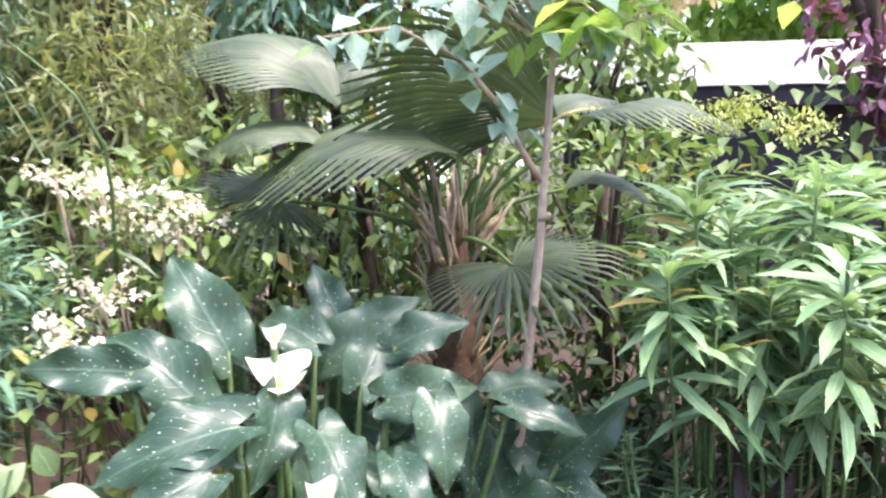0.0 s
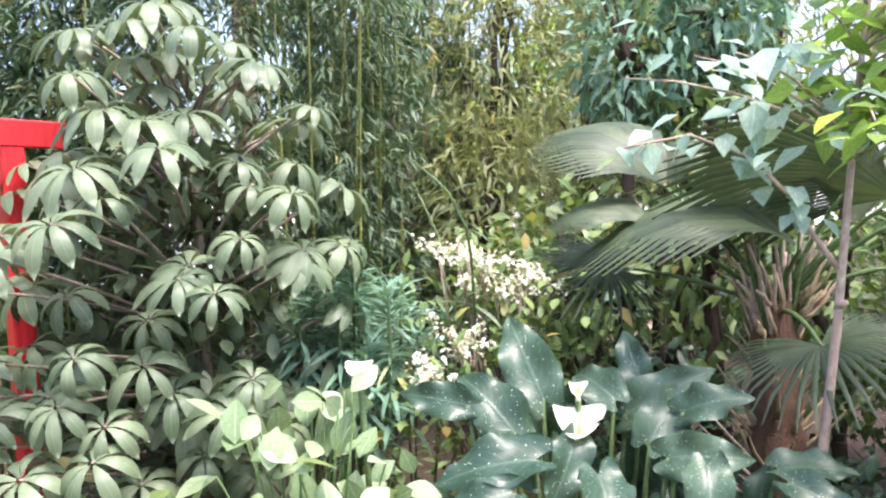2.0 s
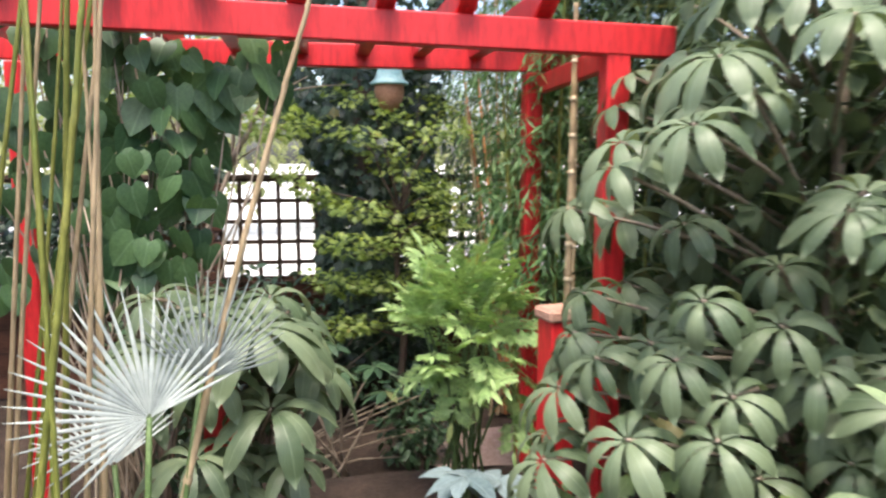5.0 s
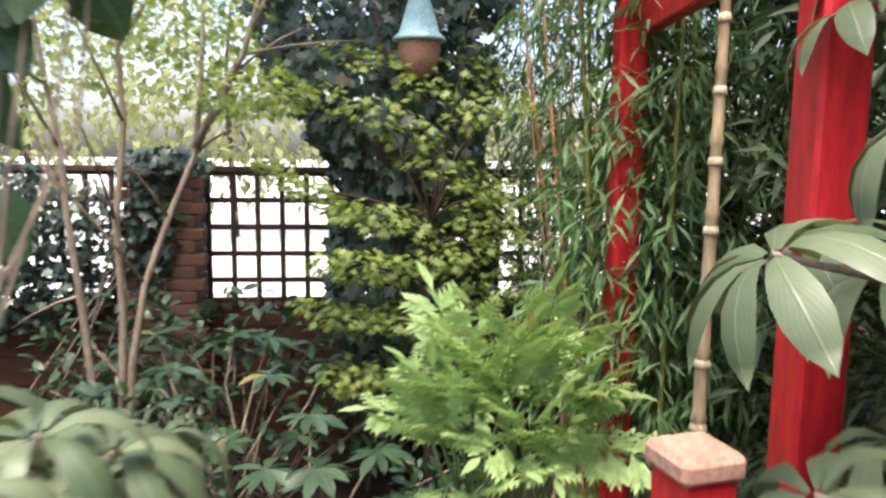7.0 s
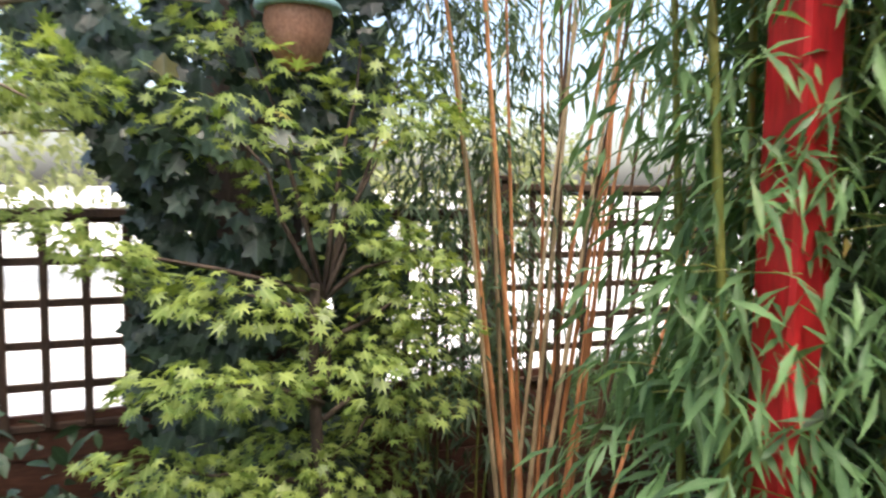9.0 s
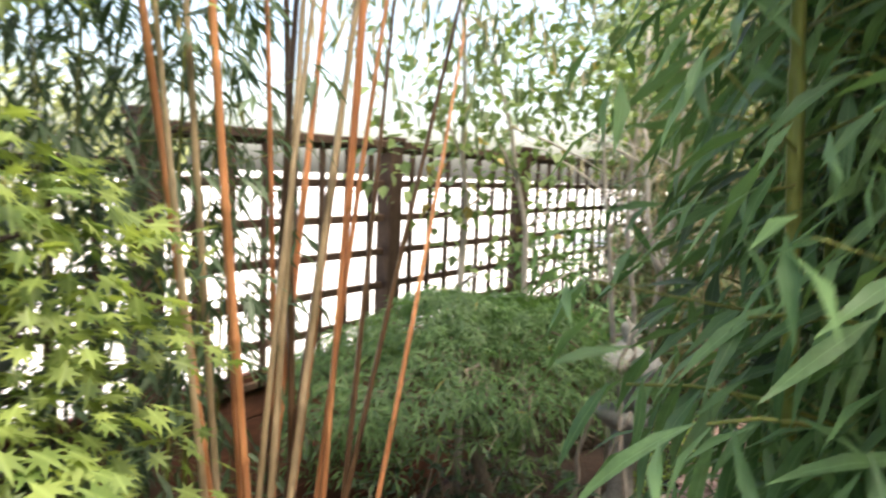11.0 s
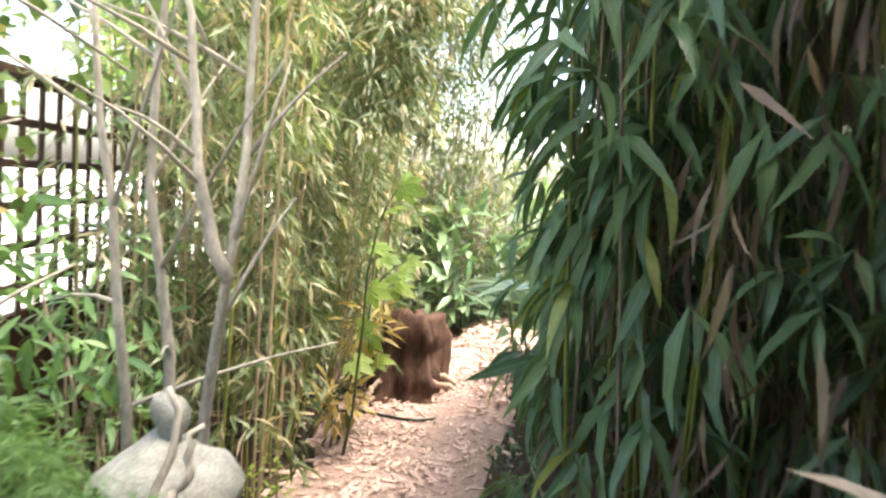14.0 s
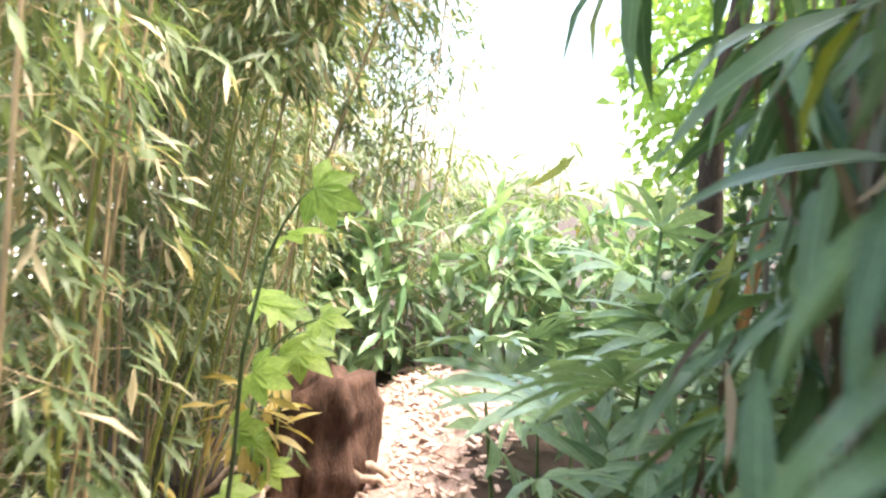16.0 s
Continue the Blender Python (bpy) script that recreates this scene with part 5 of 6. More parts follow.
def build_ivy_tree():
    rng = gen(102)
    e = thing("ivy_clad_tree", -6.05, 0.4, "dark tree trunk thickly clad in blue-green ivy", "tree")
    part("trunk", e, tube(bend((-6.03, 0.28, -0.3), (-6.1, 0.1, 4.6), 0, 9, 0.02, rng), np.linspace(0.2, 0.14, 9), 12), "bark_dark")
    n = 8500
    z = rng.uniform(0.05, 4.6, n)
    a = rng.uniform(0, 2 * np.pi, n)
    c = np.stack([-6.02 - 0.25 * np.clip((z - 2.3) / 1.0, 0, 1), 0.27 - 0.2 * np.clip((z - 1.4) / 0.8, 0, 1), z], 1)
    r = (0.36 + 0.14 * np.clip((z - 1.0) / 0.9, 0, 1) + 0.7 * np.clip((z - 2.3) / 0.9, 0, 1)) * rng.uniform(0.85, 1.12, n) * (1 + 0.18 * np.sin(z * 5 + a * 2))
    d = np.stack([np.cos(a), np.sin(a), 0 * a], 1)
    p = c + d * r[:, None]
    p[:, 0] = np.maximum(p[:, 0], -6.36 - 0.6 * (z > 1.7))
    w = d * 0.35 + rng.normal(0, 0.3, (n, 3)) + (0, 0, -0.9)
    part("ivy", e, scattered(IVYLEAF, p, w, rng.uniform(0.06, 0.11, n), rng.normal(0, 0.4, n), rise=(0.8, 0, 0.5)), "ivy", "glossy dark ivy leaves", kind="stuff")


build_ivy_tree()


def build_ivy_patch():
    rng = gen(103)
    e = thing("ivy", -6.25, -1.6, "dark ivy spilling over the brick pillar and trellis", "ivy", z=0.6)
    p = np.concatenate([in_ball(rng, 340, (-6.25, -1.19, 1.5), (0.26, 0.26, 0.12))[0], in_ball(rng, 1500, (-6.3, -2.15, 1.0), (0.12, 0.8, 0.55))[0], in_ball(rng, 260, (-6.1, -1.24, 1.15), (0.06, 0.17, 0.4))[0]])
    n = len(p)
    w = np.stack([rng.normal(0.4, 0.3, n), rng.normal(0, 0.5, n), rng.normal(-0.7, 0.3, n)], 1)
    part("foliage", e, scattered(IVYLEAF, p, w, rng.uniform(0.05, 0.09, n), rng.normal(0, 0.4, n)), "ivy", kind="stuff")
    part("stems", e, merged([tube(bend((-6.12, -1.4 - 0.1 * i, -0.02), p[i * 9], 0, 6, 0.02, rng), np.linspace(0.008, 0.003, 6), 5) for i in range(8)]), "twig")


build_ivy_patch()


def build_thin_tree(name, x, y, limbs, crowns, n, shape, mat, size, label, seed, bark="twig", r=0.022, droop=-0.35):
    rng = gen(seed)
    e = thing(name, x, y, label, "tree")
    got = []
    for pts in limbs:
        pts = np.array(pts, float)
        s = np.linspace(0, 1, 9)
        q = np.stack([np.interp(s, np.linspace(0, 1, len(pts)), pts[:, k]) for k in range(3)], 1) + rng.normal(0, 0.008, (9, 3))
        got.append(tube(q, np.linspace(r, r * 0.4, 9), 7))
        for k in range(5):
            b = q[3 + k]
            got.append(tube(bend(b, b + rng.normal(0, 0.25, 3) + (0, 0, 0.3), 0.02, 4), np.linspace(r * 0.4, 0.003, 4), 5))
    ps, ws = [], []
    for c, rad in crowns:
        p, d = in_ball(rng, n, c, rad)
        w = d * 0.5 + rng.normal(0, 0.6, (n, 3))
        w[:, 2] += droop
        ps.append(p), ws.append(w)
    p, w = np.concatenate(ps), np.concatenate(ws)
    part("trunk", e, merged(got), bark)
    part("foliage", e, scattered(shape, p, w, rng.uniform(*size, len(p)), rng.normal(0, 0.5, len(p))), mat, kind="stuff")
    return e


build_thin_tree("slender_tree", -5.25, -1.1, [[(-5.2, -1.12, -0.3), (-5.19, -1.04, 0.87), (-5.28, -0.75, 1.65), (-5.35, -0.7, 2.6)], [(-5.25, -1.15, -0.3), (-5.26, -1.14, 1.2), (-5.27, -1.08, 1.75), (-5.3, -1.15, 2.9)], [(-5.25, -1.2, -0.3), (-5.2, -1.32, 1.3), (-5.2, -1.45, 2.4)], [(-5.28, -0.76, 1.6), (-5.25, -0.55, 2.0), (-5.2, -0.4, 2.4)]],
                [((-5.6, -1.9, 2.9), (0.6, 0.8, 0.5)), ((-5.5, -0.8, 3.3), (0.6, 0.8, 0.4)), ((-5.3, -0.75, 2.25), (0.4, 0.35, 0.3)), ((-5.3, -1.3, 2.3), (0.4, 0.45, 0.45)), ((-5.4, -1.0, 2.9), (0.7, 0.9, 0.4)), ((-5.3, -0.5, 1.85), (0.3, 0.3, 0.12)), ((-5.2, -1.7, 1.9), (0.35, 0.4, 0.3))], 420, MAPLE, "acer", (0.04, 0.065), "slender multi-stemmed tree with small light green leaves", 104)


def build_bamboo(name, x, y, box, n_culm, height, leaves, leaf_shape_used, leaf_mat_name, size, label, seed, culm=("culm",), radius=0.008, zlow=0.2, droop=-0.55, lean=0.12, bias=1.0, sides=5, shift=(0, 0)):
    """A stand of thin canes with leaf sprays on short side twigs."""
    rng = gen(seed)
    e = thing(name, x, y, label, "bamboo")
    got = {m: [] for m in culm}
    tops, feet = [], []
    for i in range(n_culm):
        fx, fy = rng.uniform(box[0], box[1]), rng.uniform(box[2], box[3])
        g = ground_z(fx, fy)
        h = rng.uniform(*height)
        tip = np.array([fx + shift[0] + rng.normal(0, lean), fy + shift[1] + rng.normal(0, lean), g + h])
        got[culm[i % len(culm)]].append(culm_parts((fx, fy, g), tip, radius * rng.uniform(0.7, 1.2), rng, 0.24, sides, 0.02))
        feet.append((fx, fy, g)), tops.append(tip)
    feet, tops = np.array(feet), np.array(tops)
    sprays = leaves // 5
    k = rng.integers(0, n_culm, sprays)
    s = rng.random(sprays) ** bias
    zrel = zlow + (1 - zlow) * s
    c = feet[k] * (1 - zrel[:, None]) + tops[k] * zrel[:, None]
    a = rng.uniform(0, 2 * np.pi, sprays)
    reach = rng.uniform(0.05, 0.28, sprays)
    tip = c + np.stack([np.cos(a) * reach, np.sin(a) * reach, rng.uniform(-0.04, 0.1, sprays)], 1)
    twig = [tube([c[i], tip[i]], [0.0022, 0.0012], 3) for i in range(0, sprays, 4)]
    p = np.repeat(tip, 5, 0) + rng.normal(0, 0.02, (sprays * 5, 3))
    fan = np.repeat(a, 5) + np.tile(np.linspace(-1.1, 1.1, 5), sprays) + rng.normal(0, 0.25, sprays * 5)
    w = np.stack([np.cos(fan), np.sin(fan), rng.normal(droop, 0.35, len(fan))], 1)
    for m, g in got.items():
        if g:
            part("canes", e, merged(g), m)
    part("twigs", e, merged(twig), culm[0], kind="stuff")
    part("foliage", e, scattered(leaf_shape_used, p, w, rng.uniform(*size, len(p)), rng.normal(0, 0.5, len(p))), leaf_mat_name, kind="stuff")
    return e


# dark stand behind the pergola's far post, its unseen tops raised to shade it, and greener canes by the turn of the
# path
build_bamboo("bamboo_stand", -4.0, 1.6, (-4.3, -3.1, 1.15, 2.5), 20, (3.4, 5.0), 30000, KITE, "bamboo", (0.08, 0.14), "dense stand of dark green bamboo beside the pergola", 111, ("culm", "culm"), 0.007, 0.04, -0.4)
build_bamboo("bamboo_stand", -4.4, 1.0, (-4.36, -4.02, 0.82, 1.4), 12, (2.8, 3.6), 11000, HEDGELEAF, "bamboo_fresh", (0.07, 0.125), "green bamboo with yellow-green canes at the path bend", 112, ("culm",), 0.01, 0.2, shift=(-0.12, 0.0))
build_bamboo("bamboo_stand", -3.4, 2.8, (-3.85, -2.9, 2.3, 3.6), 26, (3.0, 4.4), 12000, KITE, "bamboo", (0.08, 0.13), "dark bamboo thicket behind the tree trunk", 113, ("culm",), 0.01, 0.1)
def build_bend_sprays():
    """Leafy side shoots that hang out from the bend's bamboo at breast height."""
    rng = gen(116)
    e = thing("bamboo_shoots", -4.2, 0.85, "arching bamboo side shoots with hanging leaves in brightened green", "bamboo")
    joints = [(-4.3, 0.75, 1.36), (-4.39, 0.77, 1.34), (-4.2, 0.72, 1.46), (-4.41, 0.72, 1.24), (-4.52, 0.8, 1.24), (-4.33, 0.84, 1.58), (-4.42, 0.92, 1.62), (-4.26, 0.7, 1.22), (-4.3, 0.9, 1.2), (-4.22, 0.8, 1.3)]
    places, ways, sizes, got = [], [], [], []
    for j in joints:
        foot = np.array([-4.18 + rng.normal(0, 0.04), 0.95 + rng.normal(0, 0.06), j[2] - 0.1])
        line = bend(foot, j, 0.04, 6)
        got.append(tube(line, np.linspace(0.004, 0.002, 6), 5))
        for k in range(11):
            at = line[min(5, 2 + k % 4)]
            places.append(at + rng.normal(0, 0.012, 3))
            ways.append((rng.normal(-0.25, 0.45), rng.normal(-0.3, 0.4), rng.normal(-0.65, 0.3)))
            sizes.append(rng.uniform(0.09, 0.17))
    part("cane", e, merged(got + [culm_parts((-4.18, 0.95, -0.2), (-4.2, 1.0, 3.0), 0.011, rng, 0.2, 7, 0.01)]), "culm")
    one = leaf_shape(0.15, 4, 0.5, 0.3, 0.35)
    # brightened leaf colour stands in for sun on these shoots
    leaf_parts("leaf", e, make_mesh("leaf", *one[:2], ["bamboo_fresh"], one[2]), np.array(places), ways, sizes, rng.normal(0, 0.5, len(sizes)))


build_bend_sprays()
r0 = gen(114)
build_canes("bamboo_pole", -3.42, 0.87, [((-3.38, 0.832, 0), (-3.35, 0.836, 2.25)), ((-3.3, 1.02, 0), (-3.34, 1.02, 1.1))], 0.022, ["culm_dry"], "thick dry bamboo cane with pale sheaths", 115, 0.155, rings=True)


build_canes("bamboo_pole", -3.57, 0.94, [((-3.57, 0.94, 0), (-3.6, 0.94, 2.1))], 0.012, ["culm_dry"], "thin dry bamboo cane with pale joints", 117, 0.2, rings=True)


def build_red_canes():
    rng = gen(121)
    lines = []
    for i in range(15):
        a = rng.uniform(0, 6.28)
        fx, fy = -5.52 + 0.1 * math.cos(a) * rng.random(), 1.19 + 0.17 * math.sin(a) * rng.random()
        lines.append(((fx, fy, -0.28), (fx + rng.normal(0.0, 0.16), fy + rng.normal(0.28, 0.28), rng.uniform(2.6, 3.6))))
    lines += [((-5.5, 1.12, -0.28), (-5.48, 0.8, 2.0)), ((-5.44, 1.25, -0.28), (-5.52, 2.12, 2.0)), ((-5.47, 1.3, -0.28), (-5.53, 1.66, 2.0)), ((-5.43, 1.2, -0.28), (-5.48, 1.5, 2.2)), ((-5.46, 1.02, -0.28), (-5.47, 1.2, 2.3))]
    e = build_canes("bamboo_clump", -5.52, 1.3, lines, 0.0115, ["culm_red", "culm_black", "culm_red", "culm_dry"], "bamboo clump of red-brown and black jointed canes", 122, 0.27)
    n = 1500
    p = np.concatenate([in_ball(rng, n // 2, (-5.7, 1.5, 2.5), (0.7, 1.0, 0.6))[0], in_ball(rng, n // 2, (-5.75, 2.4, 2.1), (0.55, 0.8, 0.5))[0]])
    w = np.stack([rng.normal(0, 0.5, n), rng.normal(0, 0.5, n), rng.normal(-0.9, 0.35, n)], 1)
    part("foliage", e, scattered(BLADE, p, w, rng.uniform(0.06, 0.12, n), rng.normal(0, 0.5, n)), "bamboo_pale", kind="stuff")


build_red_canes()
build_bamboo("bamboo_stand", -5.9, 0.95, (-6.2, -5.7, 0.8, 1.3), 10, (2.4, 3.4), 4500, KITE, "bamboo", (0.06, 0.12), "fine-leaved grey-green bamboo against the trellis", 123, ("culm", "culm"), 0.005, 0.25, -0.8)


# ---- along the bark path ----
def build_lace_acer():
    rng = gen(131)
    e = thing("lace_leaf_maple", -5.7, 2.5, "weeping lace-leaf maple forming a feathery green mound", "tree")
    lobe = kite_shape(0.12, 0.5)
    side = kite_shape(0.2, 0.45)
    bits = []
    for a in (-1.7, -0.85, 0.0, 0.85, 1.7):
        far = 1 - 0.18 * abs(a)
        d = np.array([math.sin(a), math.cos(a), -0.12])
        bits.append(scattered(lobe, [(0, 0.15, 0)], [d], [0.9 * far]))
        for k in (0.5,):
            for g in (-1, 1):
                q = np.array([math.sin(a + g * 0.7), math.cos(a + g * 0.7), -0.15])
                bits.append(scattered(side, [np.array([0, 0.15, 0]) + d * k * 0.8 * far], [q], [0.2]))
    shape = merged(bits)
    n = 2500
    a = rng.uniform(0, 2 * np.pi, n)
    r = np.sqrt(rng.random(n))
    x, y = -5.78 + 0.5 * r * np.cos(a), 2.45 + 0.88 * r * np.sin(a)
    x += 0.12 * (r > 0.75) * rng.random(n) * (rng.random(n) < 0.25)
    top = 1.0 - 0.3 * r ** 2.6 + 0.06 * np.sin(x * 9) * np.cos(y * 7)
    z = top - np.floor(rng.random(n) ** 1.7 * 3) * 0.075 - 0.03 * rng.random(n)
    w = np.stack([np.cos(a) * (0.3 + r), np.sin(a) * (0.3 + r), rng.normal(-0.55, 0.3, n)], 1) + rng.normal(0, 0.3, (n, 3))
    part("foliage", e, scattered(shape, np.stack([x, y, z], 1), w, rng.uniform(0.06, 0.1, n), rng.normal(0, 0.3, n)), "lace", kind="stuff")
    got = [tube(bend((-5.73, 2.55, -0.3), (-5.7, 2.5, 0.55), 0, 6, 0.03, rng), np.linspace(0.04, 0.025, 6), 8)]
    for i in range(26):
        q = rng.integers(0, n)
        got.append(tube(bend((-5.7, 2.5, 0.45), (x[q], y[q], z[q] - 0.05), 0.16, 7, 0.02, rng), np.linspace(0.014, 0.004, 7), 6))
    part("trunk", e, merged(got), "twig")


build_lace_acer()


def build_lantern():
    x, y, g = -5.46, 3.52, -0.3
    e = thing("stone_lantern", x, y, "mossy grey stone garden lantern with a wide cap", "lantern", z=g)
    rng = gen(141)

    def stone(profile, sides=20):
        v, f, u = lathe(profile, sides)
        v = v * (0.8, 0.8, 0.95) * (1 + 0.03 * np.array([noise.noise(Vector(q * 9)) for q in v])[:, None])
        return moved((v, f, u), (x, y, g))

    part("foot", e, stone([(0.0, 0.0), (0.19, 0.0), (0.2, 0.08), (0.12, 0.13), (0.1, 0.17), (0.0, 0.17)]), "stone")
    part("shaft", e, stone([(0.085, 0.15), (0.075, 0.35), (0.085, 0.57), (0.0, 0.57)]), "stone")
    part("platform", e, stone([(0.0, 0.55), (0.1, 0.56), (0.185, 0.61), (0.19, 0.66), (0.0, 0.67)]), "stone")
    pillars = [moved(box_shape((0.045, 0.045, 0.21), 0.008), (x + 0.085 * math.cos(a), y + 0.085 * math.sin(a), g + 0.765), math.degrees(a)) for a in (0.6, 2.17, 3.74, 5.31)]
    part("light_chamber", e, merged(pillars), "stone")
    part("cap", e, stone([(0.0, 0.86), (0.16, 0.862), (0.215, 0.875), (0.22, 0.905), (0.17, 0.95), (0.09, 0.99), (0.05, 1.01), (0.0, 1.015)]), "stone")
    part("finial", e, stone([(0.04, 1.005), (0.032, 1.02), (0.055, 1.05), (0.056, 1.08), (0.035, 1.11), (0.0, 1.12)]), "stone")


build_lantern()


def build_twisted():
    rng = gen(142)
    e = thing("bare_branch", -5.35, 3.55, "twisted bare grey branches in front of the lantern", "branch")
    got = []
    for line in ([(-5.3, 3.3, -0.3), (-5.4, 3.32, 0.2), (-5.42, 3.34, 0.45), (-5.44, 3.32, 0.6), (-5.4, 3.36, 0.72), (-5.43, 3.36, 0.82)], [(-5.43, 3.33, 0.55), (-5.38, 3.34, 0.63), (-5.36, 3.36, 0.75)],
                 [(-5.5, 3.25, -0.3), (-5.45, 3.24, 0.1), (-5.34, 3.26, 0.4)], [(-5.62, 3.3, -0.3), (-5.58, 3.25, 0.15), (-5.5, 3.28, 0.45)]):
        q = np.array(line)
        u = np.linspace(0, 1, 12)
        q = np.stack([np.interp(u, np.linspace(0, 1, len(q)), q[:, c]) for c in range(3)], 1) + rng.normal(0, 0.006, (12, 3))
        got.append(tube(q, np.linspace(0.016, 0.007, 12), 7))
    part("limbs", e, merged(got), "pale_twig")


build_twisted()
build_thin_tree("lilac_shrub", -5.42, 3.8, [[(-5.5, 3.85, -0.3), (-5.46, 3.86, 0.64), (-5.38, 3.75, 1.1), (-5.39, 3.89, 1.55), (-5.4, 3.9, 2.6)], [(-5.55, 3.9, -0.3), (-5.56, 3.88, 0.7), (-5.66, 3.9, 1.3), (-5.6, 3.95, 2.4)], [(-5.4, 3.7, 1.0), (-5.48, 3.72, 1.3), (-5.55, 3.8, 1.8)], [(-5.68, 3.95, -0.3), (-5.72, 3.9, 0.9), (-5.85, 3.95, 1.9)], [(-5.95, 3.4, -0.3), (-5.95, 3.3, 1.2), (-6.1, 3.1, 2.2)], [(-6.05, 2.9, -0.2), (-6.1, 2.95, 1.3), (-6.0, 2.7, 2.3)]],
                [((-5.4, 3.2, 2.1), (0.55, 0.6, 0.3)), ((-5.75, 2.9, 1.95), (0.4, 0.7, 0.28)), ((-5.3, 2.4, 2.35), (0.4, 0.5, 0.22)), ((-5.1, 3.7, 2.3), (0.5, 0.5, 0.3)), ((-5.6, 3.9, 2.1), (0.5, 0.5, 0.4)), ((-6.05, 3.2, 1.8), (0.3, 0.8, 0.4)), ((-6.1, 2.7, 1.5), (0.2, 0.6, 0.3)), ((-5.6, 4.2, 2.6), (0.8, 0.8, 0.5)), ((-6.2, 3.6, 1.2), (0.2, 0.8, 0.4)), ((-6.2, 4.4, 2.1), (0.35, 0.9, 0.4)), ((-6.1, 4.0, 1.7), (0.3, 0.8, 0.4)), ((-6.2, 3.2, 1.95), (0.3, 0.9, 0.35)), ((-5.9, 4.6, 2.3), (0.4, 0.7, 0.4))], 170, OVATE, "mixed_green", (0.04, 0.08), "open shrub with pale grey stems and fresh green leaves", 143, "pale_twig", 0.02)
r0 = gen(144)
build_bamboo("bamboo_hedge", -5.75, 5.4, (-6.25, -5.42, 4.75, 7.4), 105, (3.2, 4.6), 21000, HEDGELEAF, "bamboo_pale", (0.09, 0.16), "tall pale green and tan bamboo hedge along the path", 145, ("culm_dry", "culm", "culm_dry"), 0.0075, 0.05, -0.5, 0.16, 0.9, 4)
build_bamboo("bamboo_hedge", -5.35, 5.9, (-5.5, -5.3, 5.1, 6.7), 8, (2.7, 3.6), 4200, KITE, "bamboo_pale", (0.09, 0.15), "arching bamboo canes leaning over the path", 147, ("culm_dry", "culm"), 0.007, 0.68, -0.6, 0.2, 0.8, 4, (0.5, 0.0))
build_bamboo("bamboo_hedge", -5.1, 7.6, (-5.6, -4.85, 6.9, 8.6), 60, (2.6, 3.6), 10000, KITE, "bamboo_pale", (0.09, 0.15), "pale bamboo hedge where the path turns", 146, ("culm", "culm_dry"), 0.0075, 0.08, -0.5, 0.12, 0.9, 4)


def build_trunk():
    rng = gen(151)
    e = thing("tree", -4.12, 2.9, "mature tree with a tan ridged trunk beside the path", "tree")
    pts = np.array([(-3.85, 2.78, -0.35), (-3.91, 2.78, 0.1), (-4.0, 2.79, 0.6), (-4.11, 2.81, 1.0), (-4.18, 2.83, 1.5), (-4.2, 2.84, 2.0), (-4.21, 2.86, 3.0), (-4.16, 2.86, 4.2)])
    s = np.linspace(0, 1, 150)
    q = np.stack([np.interp(s, (pts[:, 2] + 0.35) / 4.55, pts[:, k]) for k in range(3)], 1)
    rad = np.interp(s, (0, 0.08, 0.25, 1.0), (0.17, 0.125, 0.097, 0.085))
    v, f, u = tube(q, rad, 28)
    mid = np.repeat(q, 28, 0)
    d = v[:-2] - mid
    bumps = np.array([noise.noise(Vector((c[0] * 22, c[1] * 22, c[2] * 5))) for c in v[:-2]])
    rings = np.array([math.sin(c[2] * 55 + 4 * noise.noise(Vector((c[0] * 9, c[1] * 9, c[2] * 4)))) for c in v[:-2]])
    v[:-2] = mid + d * (1 + 0.09 * bumps + 0.018 * rings)[:, None]
    part("trunk", e, (v, f, u), "bark")
    n = 2600
    p = np.concatenate([in_ball(rng, n // 2, (-4.0, 2.6, 3.6), (1.2, 1.1, 0.7))[0], in_ball(rng, n // 2, (-4.3, 3.6, 3.5), (0.9, 1.1, 0.6))[0]])
    w = np.stack([rng.normal(-0.2, 0.6, n), rng.normal(-0.2, 0.6, n), rng.normal(-0.5, 0.4, n)], 1)
    part("foliage", e, scattered(BLADE, p, w, rng.uniform(0.08, 0.14, n), rng.normal(0, 0.5, n)), "bamboo", kind="stuff")
    limbs = [tube(bend((-4.18, 2.95, 3.0 + 0.2 * i), (-4.18 + rng.normal(0, 0.8), 2.9 + rng.normal(0, 0.7), 3.7 + 0.2 * rng.random()), 0.1, 5), np.linspace(0.03, 0.008, 5), 6) for i in range(6)]
    part("limbs", e, merged(limbs), "bark")


build_trunk()
r0 = gen(152)
build_rosettes("felted_rhododendron", -4.42, 2.3, np.array([(-4.48, 2.36, 1.0), (-4.44, 2.06, 0.88), (-4.38, 2.25, 0.72), (-4.3, 2.1, 0.95), (-4.52, 2.2, 0.62), (-4.28, 2.4, 0.85), (-4.46, 2.0, 0.6), (-4.35, 1.95, 0.75), (-4.25, 2.0, 0.6), (-4.5, 2.4, 0.45), (-4.5, 2.15, 0.8), (-4.36, 2.35, 0.95), (-4.4, 2.1, 0.5), (-4.55, 2.3, 0.75), (-4.3, 2.25, 0.6), (-4.48, 1.95, 0.4), (-4.33, 1.9, 0.5)]), leaf_shape(0.28, 4, 0.35, 0.3, 0.5, 1.2), "felted", 0.16, 8, "rhododendron with grey-green leaves felted brown beneath", "shrub", 153, (-0.15, 0.6))


